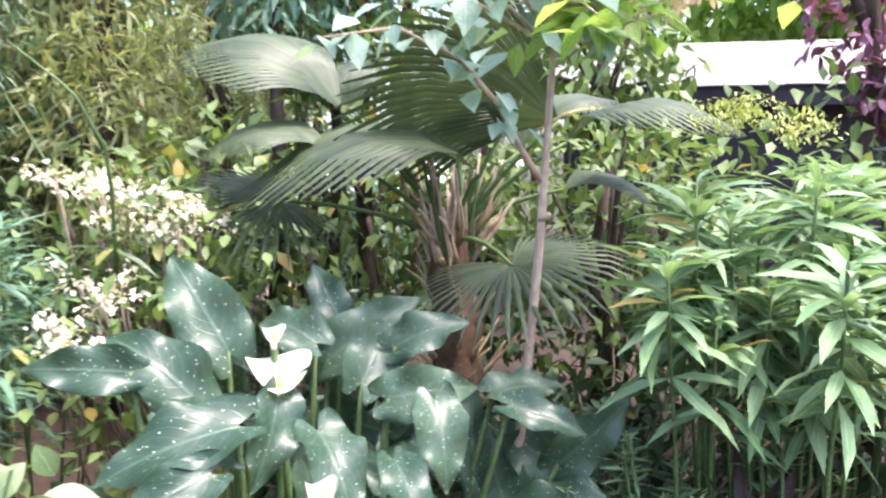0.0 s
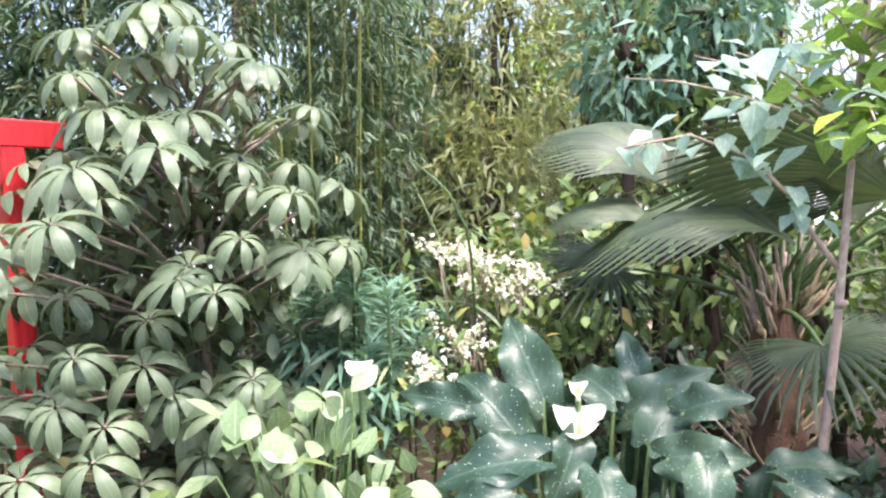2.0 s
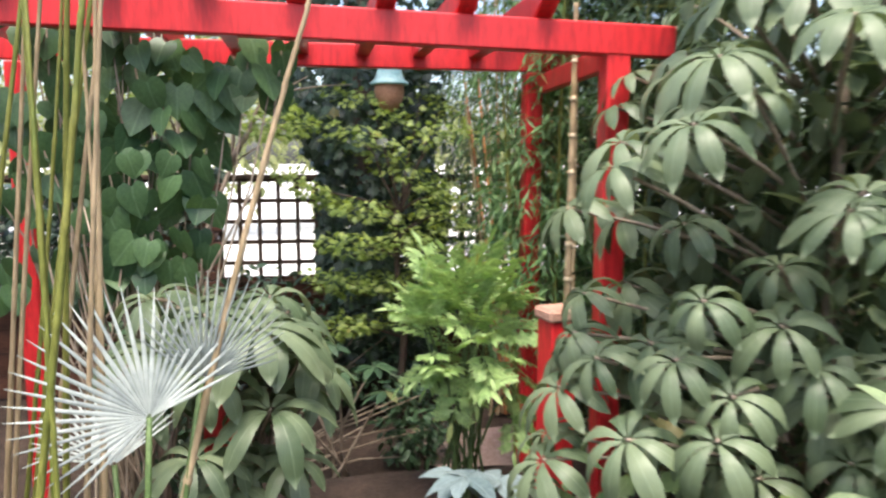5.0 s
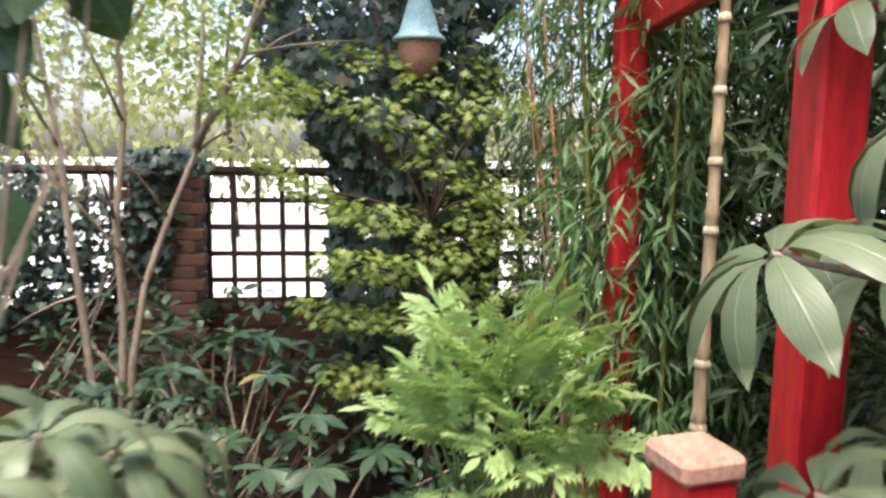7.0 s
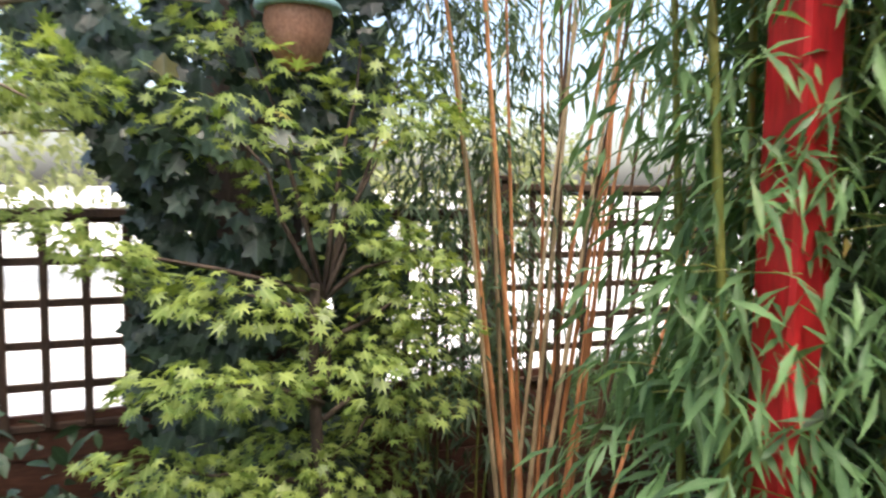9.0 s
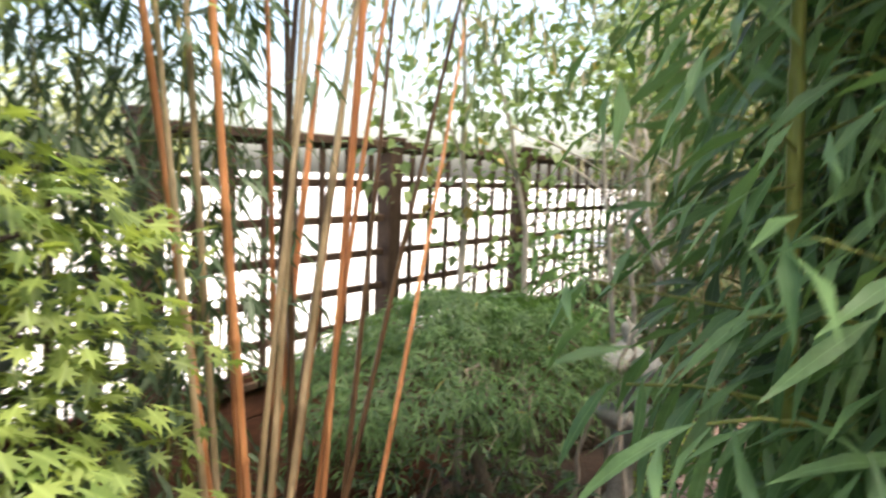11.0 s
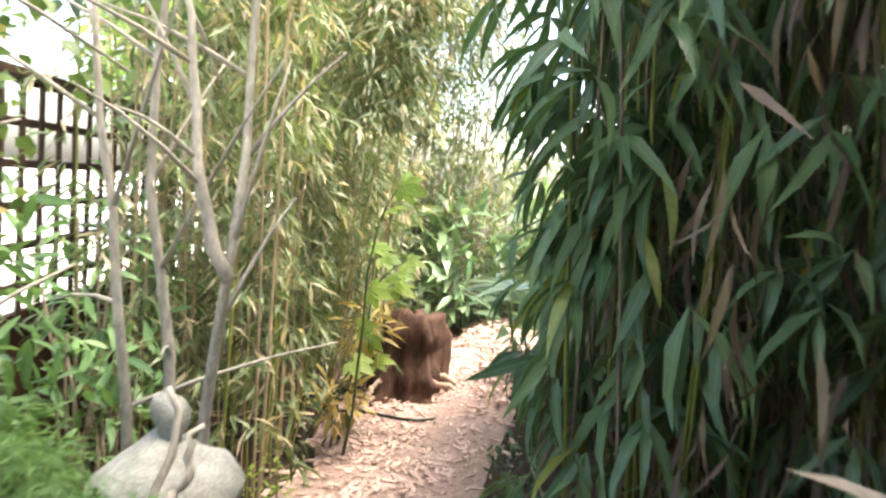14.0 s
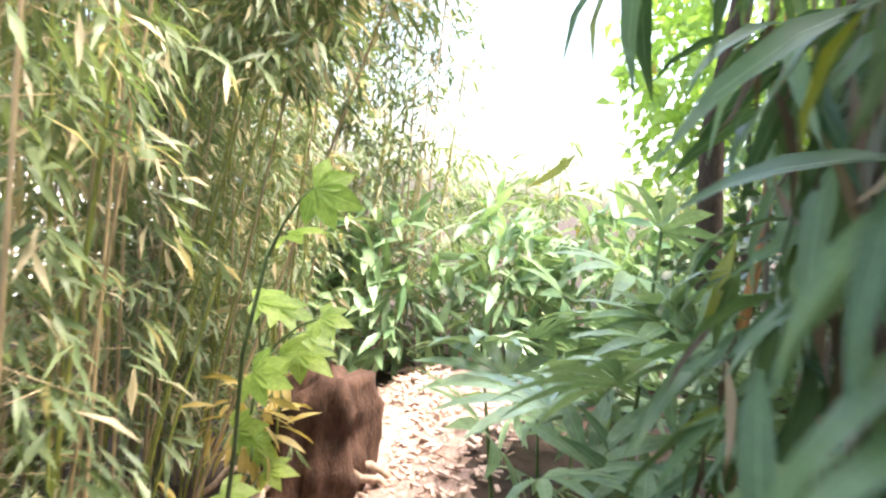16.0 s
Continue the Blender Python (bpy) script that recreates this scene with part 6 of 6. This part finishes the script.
def build_broad_bamboo():
    rng = gen(161)
    e = thing("broad_leaf_bamboo", -4.15, 3.9, "broad-leaved dark green bamboo overhanging the path", "bamboo")
    canes, places, ways, sizes = [], [], [], []
    for i in range(130):
        fy = rng.uniform(3.12, 4.72)
        fx = -4.47 + 0.4 * max(0.0, fy - 3.7) + 1.0 * rng.random() ** 1.2
        if fx < -4.0:
            fy = max(fy, 3.5 + 0.1 * rng.random())
        tip = np.array([fx + rng.normal(-0.1, 0.12), fy + rng.normal(0, 0.14), rng.uniform(1.7, 4.3)])
        canes.append(culm_parts((fx, fy, ground_z(fx, fy)), tip, 0.006 * rng.uniform(0.7, 1.3), rng, 0.28, 4, 0.02))
        for k in range(12):
            s = 0.08 + 0.92 * rng.random() ** 0.6
            c = np.array([fx, fy, -0.3]) * (1 - s) + tip * s
            a = rng.uniform(0, 6.28)
            b = c + np.array([math.cos(a), math.sin(a), 0.1]) * rng.uniform(0.06, 0.2)
            for q in np.linspace(-1.2, 1.2, 5):
                places.append(b + rng.normal(0, 0.01, 3))
                ways.append((0.8 * math.cos(a + q), 0.8 * math.sin(a + q), rng.normal(-0.55, 0.3)))
                sizes.append(rng.uniform(0.16, 0.27))
    bare = [i for i, q in enumerate(places) if not ((q[0] < -4.6 - 0.18 * (q[2] > 1.5 or q[2] < 0.95) and q[1] < 4.7) or (q[0] < -4.2 and q[1] < 3.5 and 0.8 < q[2] < 1.5))]
    places, ways, sizes = [places[i] for i in bare], [ways[i] for i in bare], [sizes[i] for i in bare]
    # sprays that hang clear of the stand: joint, then the way each leaf hangs
    sprays = [((-4.39, 3.46, 1.37), ((-0.21, 0.0, -0.24), (-0.11, -0.06, -0.24), (-0.16, 0.05, -0.1))), ((-4.2, 3.35, 1.47), ((-0.12, 0.0, -0.18), (-0.02, -0.06, -0.2), (0.07, -0.13, -0.26))),
              ((-4.34, 3.33, 1.07), ((-0.09, -0.06, -0.17), (-0.05, -0.06, -0.15), (0.11, -0.12, -0.11))), ((-4.49, 3.64, 1.05), ((-0.15, -0.05, -0.24), (0.02, -0.12, -0.29), (-0.06, 0.1, -0.2))),
              ((-4.43, 4.68, 1.75), ((-0.35, -0.06, -0.26), (-0.26, -0.07, -0.26), (-0.09, -0.1, -0.2), (0.05, 0.1, -0.2))), ((-4.29, 4.32, 1.4), ((-0.2, 0.02, -0.25), (-0.15, -0.1, -0.2), (0.1, 0.1, -0.2))),
              ((-4.47, 3.83, 1.11), ((-0.18, 0.02, -0.12), (-0.11, -0.09, -0.13), (-0.1, 0.12, -0.1))), ((-4.53, 2.98, 1.79), ((0.07, 0.0, -0.16), (-0.15, 0.05, -0.12), (-0.05, -0.1, -0.16)))]
    for j, fan in sprays:
        for q in fan:
            places.append(np.array(j)), ways.append(q), sizes.append(0.29)
    places, ways, sizes = np.array(places), np.array(ways), np.array(sizes)
    clear = ~((places[:, 1] < 3.2) & (places[:, 0] < -4.4) & (places[:, 2] > 1.05) & (places[:, 2] < 1.6))
    places, ways, sizes = places[clear], ways[clear], sizes[clear]
    n = 2600
    dry = np.stack([rng.uniform(-4.35, -3.4, n), rng.uniform(3.15, 4.5, n), rng.uniform(-0.25, 2.4, n)], 1)
    part("dead_leaves", e, scattered(GRASSY, dry, np.stack([rng.normal(0, 0.35, n), rng.normal(0, 0.35, n), rng.normal(-1, 0.3, n)], 1), rng.uniform(0.1, 0.26, n), rng.normal(0, 1, n)), "dead", "dry brown hanging leaves", kind="stuff")
    part("canes", e, merged(canes[::3]), "culm")
    part("canes", e, merged(canes[1::3] + canes[2::3]), "twig", "dry brown canes")
    near = (places[:, 0] < -4.5) & (places[:, 1] < 4.4)
    idx = np.flatnonzero(near)[:290]
    m = make_mesh("leaf", *BROAD[:2], ["broad"], BROAD[2])
    leaf_parts("leaf", e, m, places[idx], ways[idx], sizes[idx], rng.normal(0, 0.4, len(idx)))
    rest = np.setdiff1d(np.arange(len(places)), idx)
    part("foliage", e, scattered(leaf_shape(0.15, 3, 0.7, 0.3, 0.3), places[rest], ways[rest], sizes[rest], rng.normal(0, 0.4, len(rest))), "broad", kind="stuff")
    yl = make_mesh("leaf", *BROAD[:2], ["yellow"], BROAD[2])
    leaf_parts("leaf", e, yl, np.array([(-4.39, 3.44, 1.37), (-4.41, 3.44, 1.21), (-4.46, 4.8, 1.39)]), np.array([(0.05, -0.12, -0.19), (0.04, -0.07, -0.18), (-0.6, 0.1, -0.7)]), [0.22, 0.19, 0.13], [0.2, -0.3, 0.3], (0, -1, 0.2))
    old = make_mesh("leaf", *BROAD[:2], ["ochre"], BROAD[2])
    leaf_parts("leaf", e, old, np.array([(-4.36, 3.72, 1.29)]), np.array([(-0.12, 0.01, -0.18)]), [0.22], [0.2], (0, -1, 0.2))


build_broad_bamboo()


def build_stump():
    x, y = -4.78, 7.12
    rng = gen(171)
    e = thing("tree_stump", x, y, "brown weathered tree stump with exposed roots", "tree stump")
    h = np.linspace(-0.05, 0.66, 24)
    v, f, u = tube(np.stack([x + 0.1 * h, y + 0 * h, -0.3 + h], 1), 0.21 + 0.16 * np.exp(-h * 7) - 0.16 * np.clip((h - 0.5) / 0.24, 0, 1) ** 2, 36)
    for c in v:
        a = math.atan2(c[1] - y, c[0] - x)
        r = 1 + 0.16 * math.sin(5 * a + 1) + 0.1 * math.sin(11 * a) + 0.35 * noise.noise(Vector((c[0] * 9, c[1] * 9, c[2] * 6)))
        c[:2] = (x + (c[0] - x) * r, y + (c[1] - y) * r)
        c[2] -= 0.12 * max(0.0, noise.noise(Vector((c[0] * 12, c[1] * 12, 7)))) * (c[2] + 0.3) * 2
    part("trunk", e, (v, f, u), "stump")
    got = []
    for i in range(14):
        a = rng.uniform(0, 6.28)
        q = np.array([x + math.cos(a) * rng.uniform(0.35, 0.6), y + math.sin(a) * rng.uniform(0.35, 0.6), -0.25])
        got.append(tube(bend((x + 0.15 * math.cos(a), y + 0.15 * math.sin(a), -0.12), q, 0.04, 7, 0.02, rng), np.linspace(0.03, 0.012, 7), 6))
    part("roots", e, merged(got), "sapling_bark", "pinkish bare roots")


build_stump()
hose_pts = np.array([(-5.3, 6.55, -0.24), (-5.0, 6.5, -0.225), (-4.7, 6.42, -0.225), (-4.4, 6.46, -0.225), (-4.1, 6.62, -0.24), (-3.8, 6.9, -0.27)])
s0 = np.linspace(0, 1, 40)
hp = np.stack([np.interp(s0, np.linspace(0, 1, 6), hose_pts[:, k]) for k in range(3)], 1)
hp[:, 1] += 0.03 * np.sin(s0 * 14)
hose = new("garden_hose", make_mesh("garden_hose", *tube(hp, np.full(40, 0.011), 8)[:2], ["hose"]))
tagged(hose, "thin black hose lying across the bark path", "hose")
edge = thing("log", -3.7, 7.95, "bleached timber log edging the path", "log", z=-0.3)
part("timber", edge, tube(np.stack([np.linspace(-4.3, -3.1, 10), np.linspace(7.75, 8.15, 10), np.full(10, -0.19)], 1), 0.085 + 0.008 * np.sin(np.arange(10) * 2.0), 12), "bark")


def build_big_maple_leaves():
    rng = gen(172)
    e = thing("maple_sapling", -4.98, 5.6, "maple seedling with large bright yellow-green leaves", "tree")
    one = merged([scattered(leaf_shape(0.52, 5, 0.35, 0.2, 0.45, 0.9), [(0, 0, 0.004 * abs(q))], [(math.sin(q), math.cos(q), 0.05)], [1 - 0.2 * abs(q)]) for q in (-1.5, -0.75, 0, 0.75, 1.5)])
    m = make_mesh("leaf", *one[:2], ["sapling"], one[2])
    p = np.array([(-4.93, 5.12, 1.27), (-4.98, 5.3, 1.15), (-4.9, 5.95, 0.78), (-4.98, 5.85, 0.72), (-4.86, 5.8, 0.86), (-5.05, 5.7, 0.7), (-4.92, 6.05, 0.68), (-5.0, 6.0, 0.85), (-5.05, 5.5, 0.95), (-5.1, 5.9, 0.45), (-5.05, 6.1, 0.35), (-5.12, 5.75, 0.3), (-5.0, 6.2, 0.2)])
    n = len(p)
    leaf_parts("leaf", e, m, p, np.stack([rng.normal(0.8, 0.3, n), rng.normal(-0.3, 0.3, n), rng.normal(-0.1, 0.2, n)], 1), rng.uniform(0.11, 0.17, n), rng.normal(0, 0.3, n), (0, -0.6, 0.8))
    part("stems", e, merged([tube(bend((-5.15, 5.9, -0.3), (-5.04, 5.9, 0.7), 0, 6, 0.02, rng), np.linspace(0.009, 0.005, 6), 5), tube(bend((-5.15, 5.85, -0.3), (-5.02, 5.25, 1.12), 0, 6, 0.02, rng), np.linspace(0.009, 0.005, 6), 5)] + [tube(bend((-5.04, 5.9, min(q[2], 0.68)) if q[2] < 1 else (-5.02, 5.25, 1.1), q, 0.03, 4), np.linspace(0.004, 0.003, 4), 4) for q in p]), "stem")


build_big_maple_leaves()


def build_lady_palm():
    rng = gen(173)
    e = thing("lady_palm", -3.9, 5.6, "lush clump of glossy green strap-leaved palms", "palm tree")
    spots = np.concatenate([in_ball(rng, 52, (-3.85, 5.75, 0.5), (0.55, 0.75, 0.75), 0.2)[0], in_ball(rng, 14, (-3.5, 7.0, 0.45), (0.5, 0.6, 0.45), 0.2)[0], [(-4.4, 4.95, 0.86), (-4.36, 4.7, 0.98), (-4.3, 5.2, 0.6)]])
    spots = spots[~((spots[:, 2] < 0.55) & (spots[:, 0] < -4.0))]
    got = []
    k = leaf_shape(0.17, 4, 0.5, 0.3, 0.45)
    bits = []
    for a in np.linspace(-1.5, 1.5, 7):
        bits.append(scattered(k, [(0, 0, 0)], [(math.sin(a), math.cos(a), 0.15)], [1.0 - 0.12 * abs(a)]))
    shape = merged(bits)
    m = make_mesh("leaf", *shape[:2], ["lush"], shape[2])
    n = len(spots)
    w = np.stack([rng.normal(-0.2, 0.6, n), rng.normal(-0.3, 0.6, n), rng.uniform(-0.2, 0.8, n)], 1)
    leaf_parts("leaf", e, m, spots, w, rng.uniform(0.26, 0.42, n), rng.normal(0, 0.4, n))
    part("stems", e, merged([tube(bend((q[0] * 0.6 - 3.9 * 0.4, q[1] * 0.7 + 5.6 * 0.3, -0.3), q, 0.03, 5), np.linspace(0.01, 0.006, 5), 5) for q in spots[::3]]), "stem")
    part("bare_stem", e, tube(bend((-3.62, 5.5, -0.3), (-3.6, 5.45, 2.4), 0, 8, 0.01, rng), np.linspace(0.022, 0.014, 8), 8), "culm_red", "orange-brown bare stem")


build_lady_palm()
build_leafy("ferny_groundcover", -5.35, 4.6, [(-5.42, 4.35, -0.1), (-5.42, 4.75, -0.12), (-5.45, 3.9, -0.15)], [(0.16, 0.3, 0.22), (0.12, 0.3, 0.25), (0.12, 0.3, 0.18)], 200, leaf_shape(0.5, 2, 0.2, 0.2), "sapling", (0.025, 0.05), "low fresh green groundcover at the path edge", "plant", 174, stems="stem")
build_leafy("dark_groundcover", -4.3, 3.2, [(-4.35, 3.0, 0.0), (-4.4, 3.6, -0.02), (-4.42, 4.3, -0.05), (-4.35, 4.9, -0.05)], [(0.2, 0.35, 0.35), (0.14, 0.4, 0.3), (0.12, 0.4, 0.25), (0.12, 0.4, 0.25)], 240, OVAL, "dark", (0.03, 0.06), "dark small-leaved groundcover under the bamboo", "plant", 175)
# dark leaves added over the soil to stand for shade under the mound
build_leafy("dark_shrub", -5.75, 2.2, [(-5.9, 1.9, 0.05), (-5.6, 2.1, -0.05), (-6.1, 2.8, 0.1), (-5.5, 1.75, -0.05), (-5.55, 2.6, 0.0)], [(0.3, 0.4, 0.3), (0.3, 0.4, 0.25), (0.2, 0.6, 0.3), (0.25, 0.3, 0.3), (0.25, 0.5, 0.3)], 480, OVAL, "dark", (0.03, 0.06), "dark leafy filler for the shaded hollow beneath the maple", "shrub", 176)


# ---- background planting that closes the place ----
def build_backdrop_hedge(name, x, y, centres, radii, n, shape, mat, size, label, seed, category="hedge"):
    rng = gen(seed)
    e = thing(name, x, y, label, category)
    got, ps, ws = [], [], []
    for c, rad in zip(centres, radii):
        p, d = in_ball(rng, n, c, rad, 0.35)
        lump = 1 + 0.22 * np.array([noise.noise(Vector(q * 3.0)) for q in d])
        p = np.asarray(c) + (p - np.asarray(c)) * lump[:, None]
        w = d * 0.5 + rng.normal(0, 0.6, (n, 3))
        w[:, 2] -= 0.35
        ps.append(p), ws.append(w)
        got.append(tube(bend((c[0], c[1], 0 if c[0] > -4 else -0.3), (c[0], c[1], c[2] + rad[2] * 0.6), 0, 6, 0.05, rng), np.linspace(0.07, 0.02, 6), 7))
        for k in range(5):
            q = p[k]
            got.append(tube(bend((c[0], c[1], c[2] - rad[2] * 0.3), q, 0.05, 5), np.linspace(0.03, 0.006, 5), 5))
    p, w = np.concatenate(ps), np.concatenate(ws)
    ok = p[:, 2] > 0.02
    p, w = p[ok], w[ok]
    for k in range(len(centres)):
        part("trunk", e, merged(got[k * 6:k * 6 + 6]), "bark_dark")
    part("foliage", e, scattered(shape, p, w, rng.uniform(*size, len(p)), rng.normal(0, 0.5, len(p))), mat, kind="stuff")


build_backdrop_hedge("yew_tree", -3.4, 4.6, [(-3.1, 4.4, 2.6), (-2.6, 4.9, 2.2), (-3.3, 4.8, 3.6), (-2.9, 4.0, 1.6), (-2.1, 5.2, 3.4), (-1.4, 5.6, 2.8), (-3.0, 5.6, 4.3)], [(0.75, 0.7, 1.0), (0.7, 0.6, 1.3), (0.9, 0.8, 1.0), (0.6, 0.5, 0.8), (0.8, 0.6, 1.1), (0.7, 0.5, 1.2), (0.6, 0.6, 0.8)], 2400, KITE, "olive", (0.09, 0.18), "tall feathery olive-green conifer behind the planting", 181, "tree")
build_backdrop_hedge("evergreen_shrub", -1.9, 4.0, [(-2.0, 3.6, 1.2), (-1.3, 4.2, 1.5), (-1.6, 4.5, 2.5), (-0.6, 4.3, 1.2), (0.4, 4.3, 1.1), (0.1, 4.7, 2.05)], [(0.55, 0.45, 0.6), (0.6, 0.5, 0.9), (0.6, 0.5, 0.6), (0.6, 0.45, 0.75), (0.6, 0.45, 0.7), (0.55, 0.4, 0.5)], 700, kite_shape(0.5), "mixed_green", (0.08, 0.16), "dense green evergreen shrubs behind the palm", 182, "shrub")
build_backdrop_hedge("evergreen_shrub", 1.6, 3.6, [(0.9, 3.4, 1.0), (1.7, 3.5, 1.0), (2.5, 3.2, 1.0), (0.1, 3.7, 1.0)], [(0.6, 0.5, 0.95), (0.7, 0.5, 0.9), (0.7, 0.6, 0.8), (0.6, 0.4, 0.9)], 800, kite_shape(0.5), "mixed_green", (0.06, 0.12), "green shrub behind the spurge", 183, "shrub")
build_backdrop_hedge("pale_tree", -3.3, 6.3, [(-3.3, 6.2, 3.7), (-2.5, 6.6, 3.3)], [(0.6, 0.5, 0.8), (0.5, 0.4, 0.6)], 900, OVAL, "peach", (0.08, 0.14), "tree with pale peach-cream young foliage", 196, "tree")
build_backdrop_hedge("pale_tree", -0.3, 6.5, [(-0.4, 6.4, 3.0), (0.5, 6.5, 3.2)], [(0.55, 0.35, 0.6), (0.6, 0.35, 0.5)], 800, OVAL, "peach", (0.08, 0.14), "tree with pale peach-cream young foliage", 197, "tree")
build_backdrop_hedge("blue_conifer", -1.6, 4.05, [(-1.75, 4.0, 2.65), (-1.3, 4.25, 2.85)], [(0.42, 0.35, 0.55), (0.4, 0.35, 0.45)], 800, kite_shape(0.3), "teal", (0.08, 0.16), "blue-green conifer behind the palm", 198, "tree")
build_backdrop_hedge("purple_smoke_bush", 1.35, 3.6, [(1.12, 3.4, 2.2), (1.5, 3.5, 2.35), (1.25, 3.45, 1.85)], [(0.3, 0.3, 0.3), (0.45, 0.4, 0.4), (0.14, 0.14, 0.14)], 200, OVAL, "purple", (0.06, 0.1), "smoke bush with round dark purple leaves", 184, "shrub")
build_backdrop_hedge("tree", 0, 12.5, [(-7.5, 13.5, 3.4), (1.2, 13, 3.6), (4.2, 12, 3.6), (7.5, 9.5, 3.4), (3.0, 11, 4.4)], [(2.2, 1.6, 2.4), (2.0, 1.4, 2.6), (2.2, 1.6, 2.6), (2.2, 2.2, 2.4), (2.2, 1.2, 1.6)], 3000, FARLEAF, "sapling", (0.2, 0.34), "yellow-green trees beyond the garden", 185, "tree")
# unseen hedge behind the start, added only for reflections and enclosure
build_backdrop_hedge("hedge", 0.5, -3.2, [(-5.0, -3.2, 1.4), (-3.0, -3.2, 1.5), (-1, -3.3, 1.4), (1.2, -3.2, 1.4), (3.2, -2.6, 1.4), (3.9, -0.4, 1.4), (3.9, 1.6, 1.3)], [(1.2, 0.6, 1.5), (1.2, 0.6, 1.6), (1.2, 0.6, 1.5), (1.2, 0.6, 1.5), (0.9, 0.8, 1.5), (0.6, 1.2, 1.5), (0.6, 1.2, 1.4)], 1100, FARLEAF, "mixed_green", (0.1, 0.18), "unseen green hedge added behind the start to fill reflections", 186)
build_backdrop_hedge("hedge", -2.6, 6.6, [(-2.4, 6.3, 1.0), (-2.9, 5.6, 1.0), (-2.2, 7.6, 1.0)], [(0.6, 0.7, 1.2), (0.5, 0.6, 1.2), (0.5, 0.7, 1.1)], 800, OVAL, "dark", (0.08, 0.15), "dark shrubbery between path and outbuilding", 187)
build_backdrop_hedge("tree", -10.5, 2.0, [(-14, -9, 2.6), (-14, -5.5, 2.8), (-13.5, -2.2, 2.6), (-15, 1.5, 1.5), (-15, 5.5, 1.6)], [(1.6, 2.2, 2.2), (1.6, 2.2, 2.2), (1.6, 1.9, 1.8), (1.2, 2.4, 1.4), (1.2, 2.4, 1.4)], 1900, FARLEAF, "olive", (0.14, 0.24), "light green tree beyond the fence", 188, "tree")
build_bamboo("bamboo_hedge", -4.2, 9.6, (-6.6, -0.8, 9.2, 10.6), 60, (1.2, 1.8), 11000, KITE, "mixed_green", (0.12, 0.2), "sunlit green bamboo beyond the end of the path", 191, ("culm",), 0.007, 0.02, -0.5, 0.15, 0.9)
build_leafy("leafy_shrub", -3.4, 8.9, [(-4.3, 8.9, 0.4), (-3.4, 8.8, 0.5), (-2.6, 8.5, 0.55), (-5.2, 8.9, 0.4)], [(0.5, 0.35, 0.75), (0.5, 0.35, 0.8), (0.55, 0.4, 0.9), (0.45, 0.35, 0.7)], 420, BLADE_WIDE, "lush", (0.2, 0.36), "lush green border plants at the turn of the path", "shrub", 192)

build_bamboo("bamboo_hedge", -4.8, 9.2, (-5.6, -3.8, 8.9, 9.6), 60, (3.4, 4.6), 12000, KITE, "bamboo_pale", (0.1, 0.17), "hazy pale bamboo hedge closing the path", 193, ("culm_dry", "culm"), 0.0075, 0.15, -0.5, 0.14, 0.9, 4)
build_leafy("ferny_shrub", -6.0, 4.5, [(-6.02, 4.5, 0.25), (-6.08, 5.0, 0.75), (-6.12, 3.9, 0.8), (-6.0, 3.5, 0.2)], [(0.22, 0.5, 0.45), (0.22, 0.5, 0.5), (0.2, 0.5, 0.45), (0.22, 0.4, 0.4)], 240, BLADE_WIDE, "bamboo_fresh", (0.08, 0.16), "fresh green leafy shrub against the trellis", "shrub", 194)
build_leafy("yellowing_shrub", -5.2, 6.05, [(-5.06, 6.18, 0.39), (-5.17, 5.96, 0.03)], [(0.16, 0.2, 0.16), (0.14, 0.25, 0.14)], 70, BLADE_WIDE, "ochre", (0.09, 0.17), "small plant with yellowing ochre leaves beside the stump", "plant", 199, stems="stem")
build_rosettes("strap_leaf_plant", 0.48, 2.03, np.array([(0.46, 2.03, 0.52), (0.54, 2.05, 0.5)]), leaf_shape(0.1, 5, 0.3, 0.4, 0.35), "maroon", 0.34, 6, "small plant with dark purple upright strap leaves", "plant", 195, (1.2, 2.6), "stem")
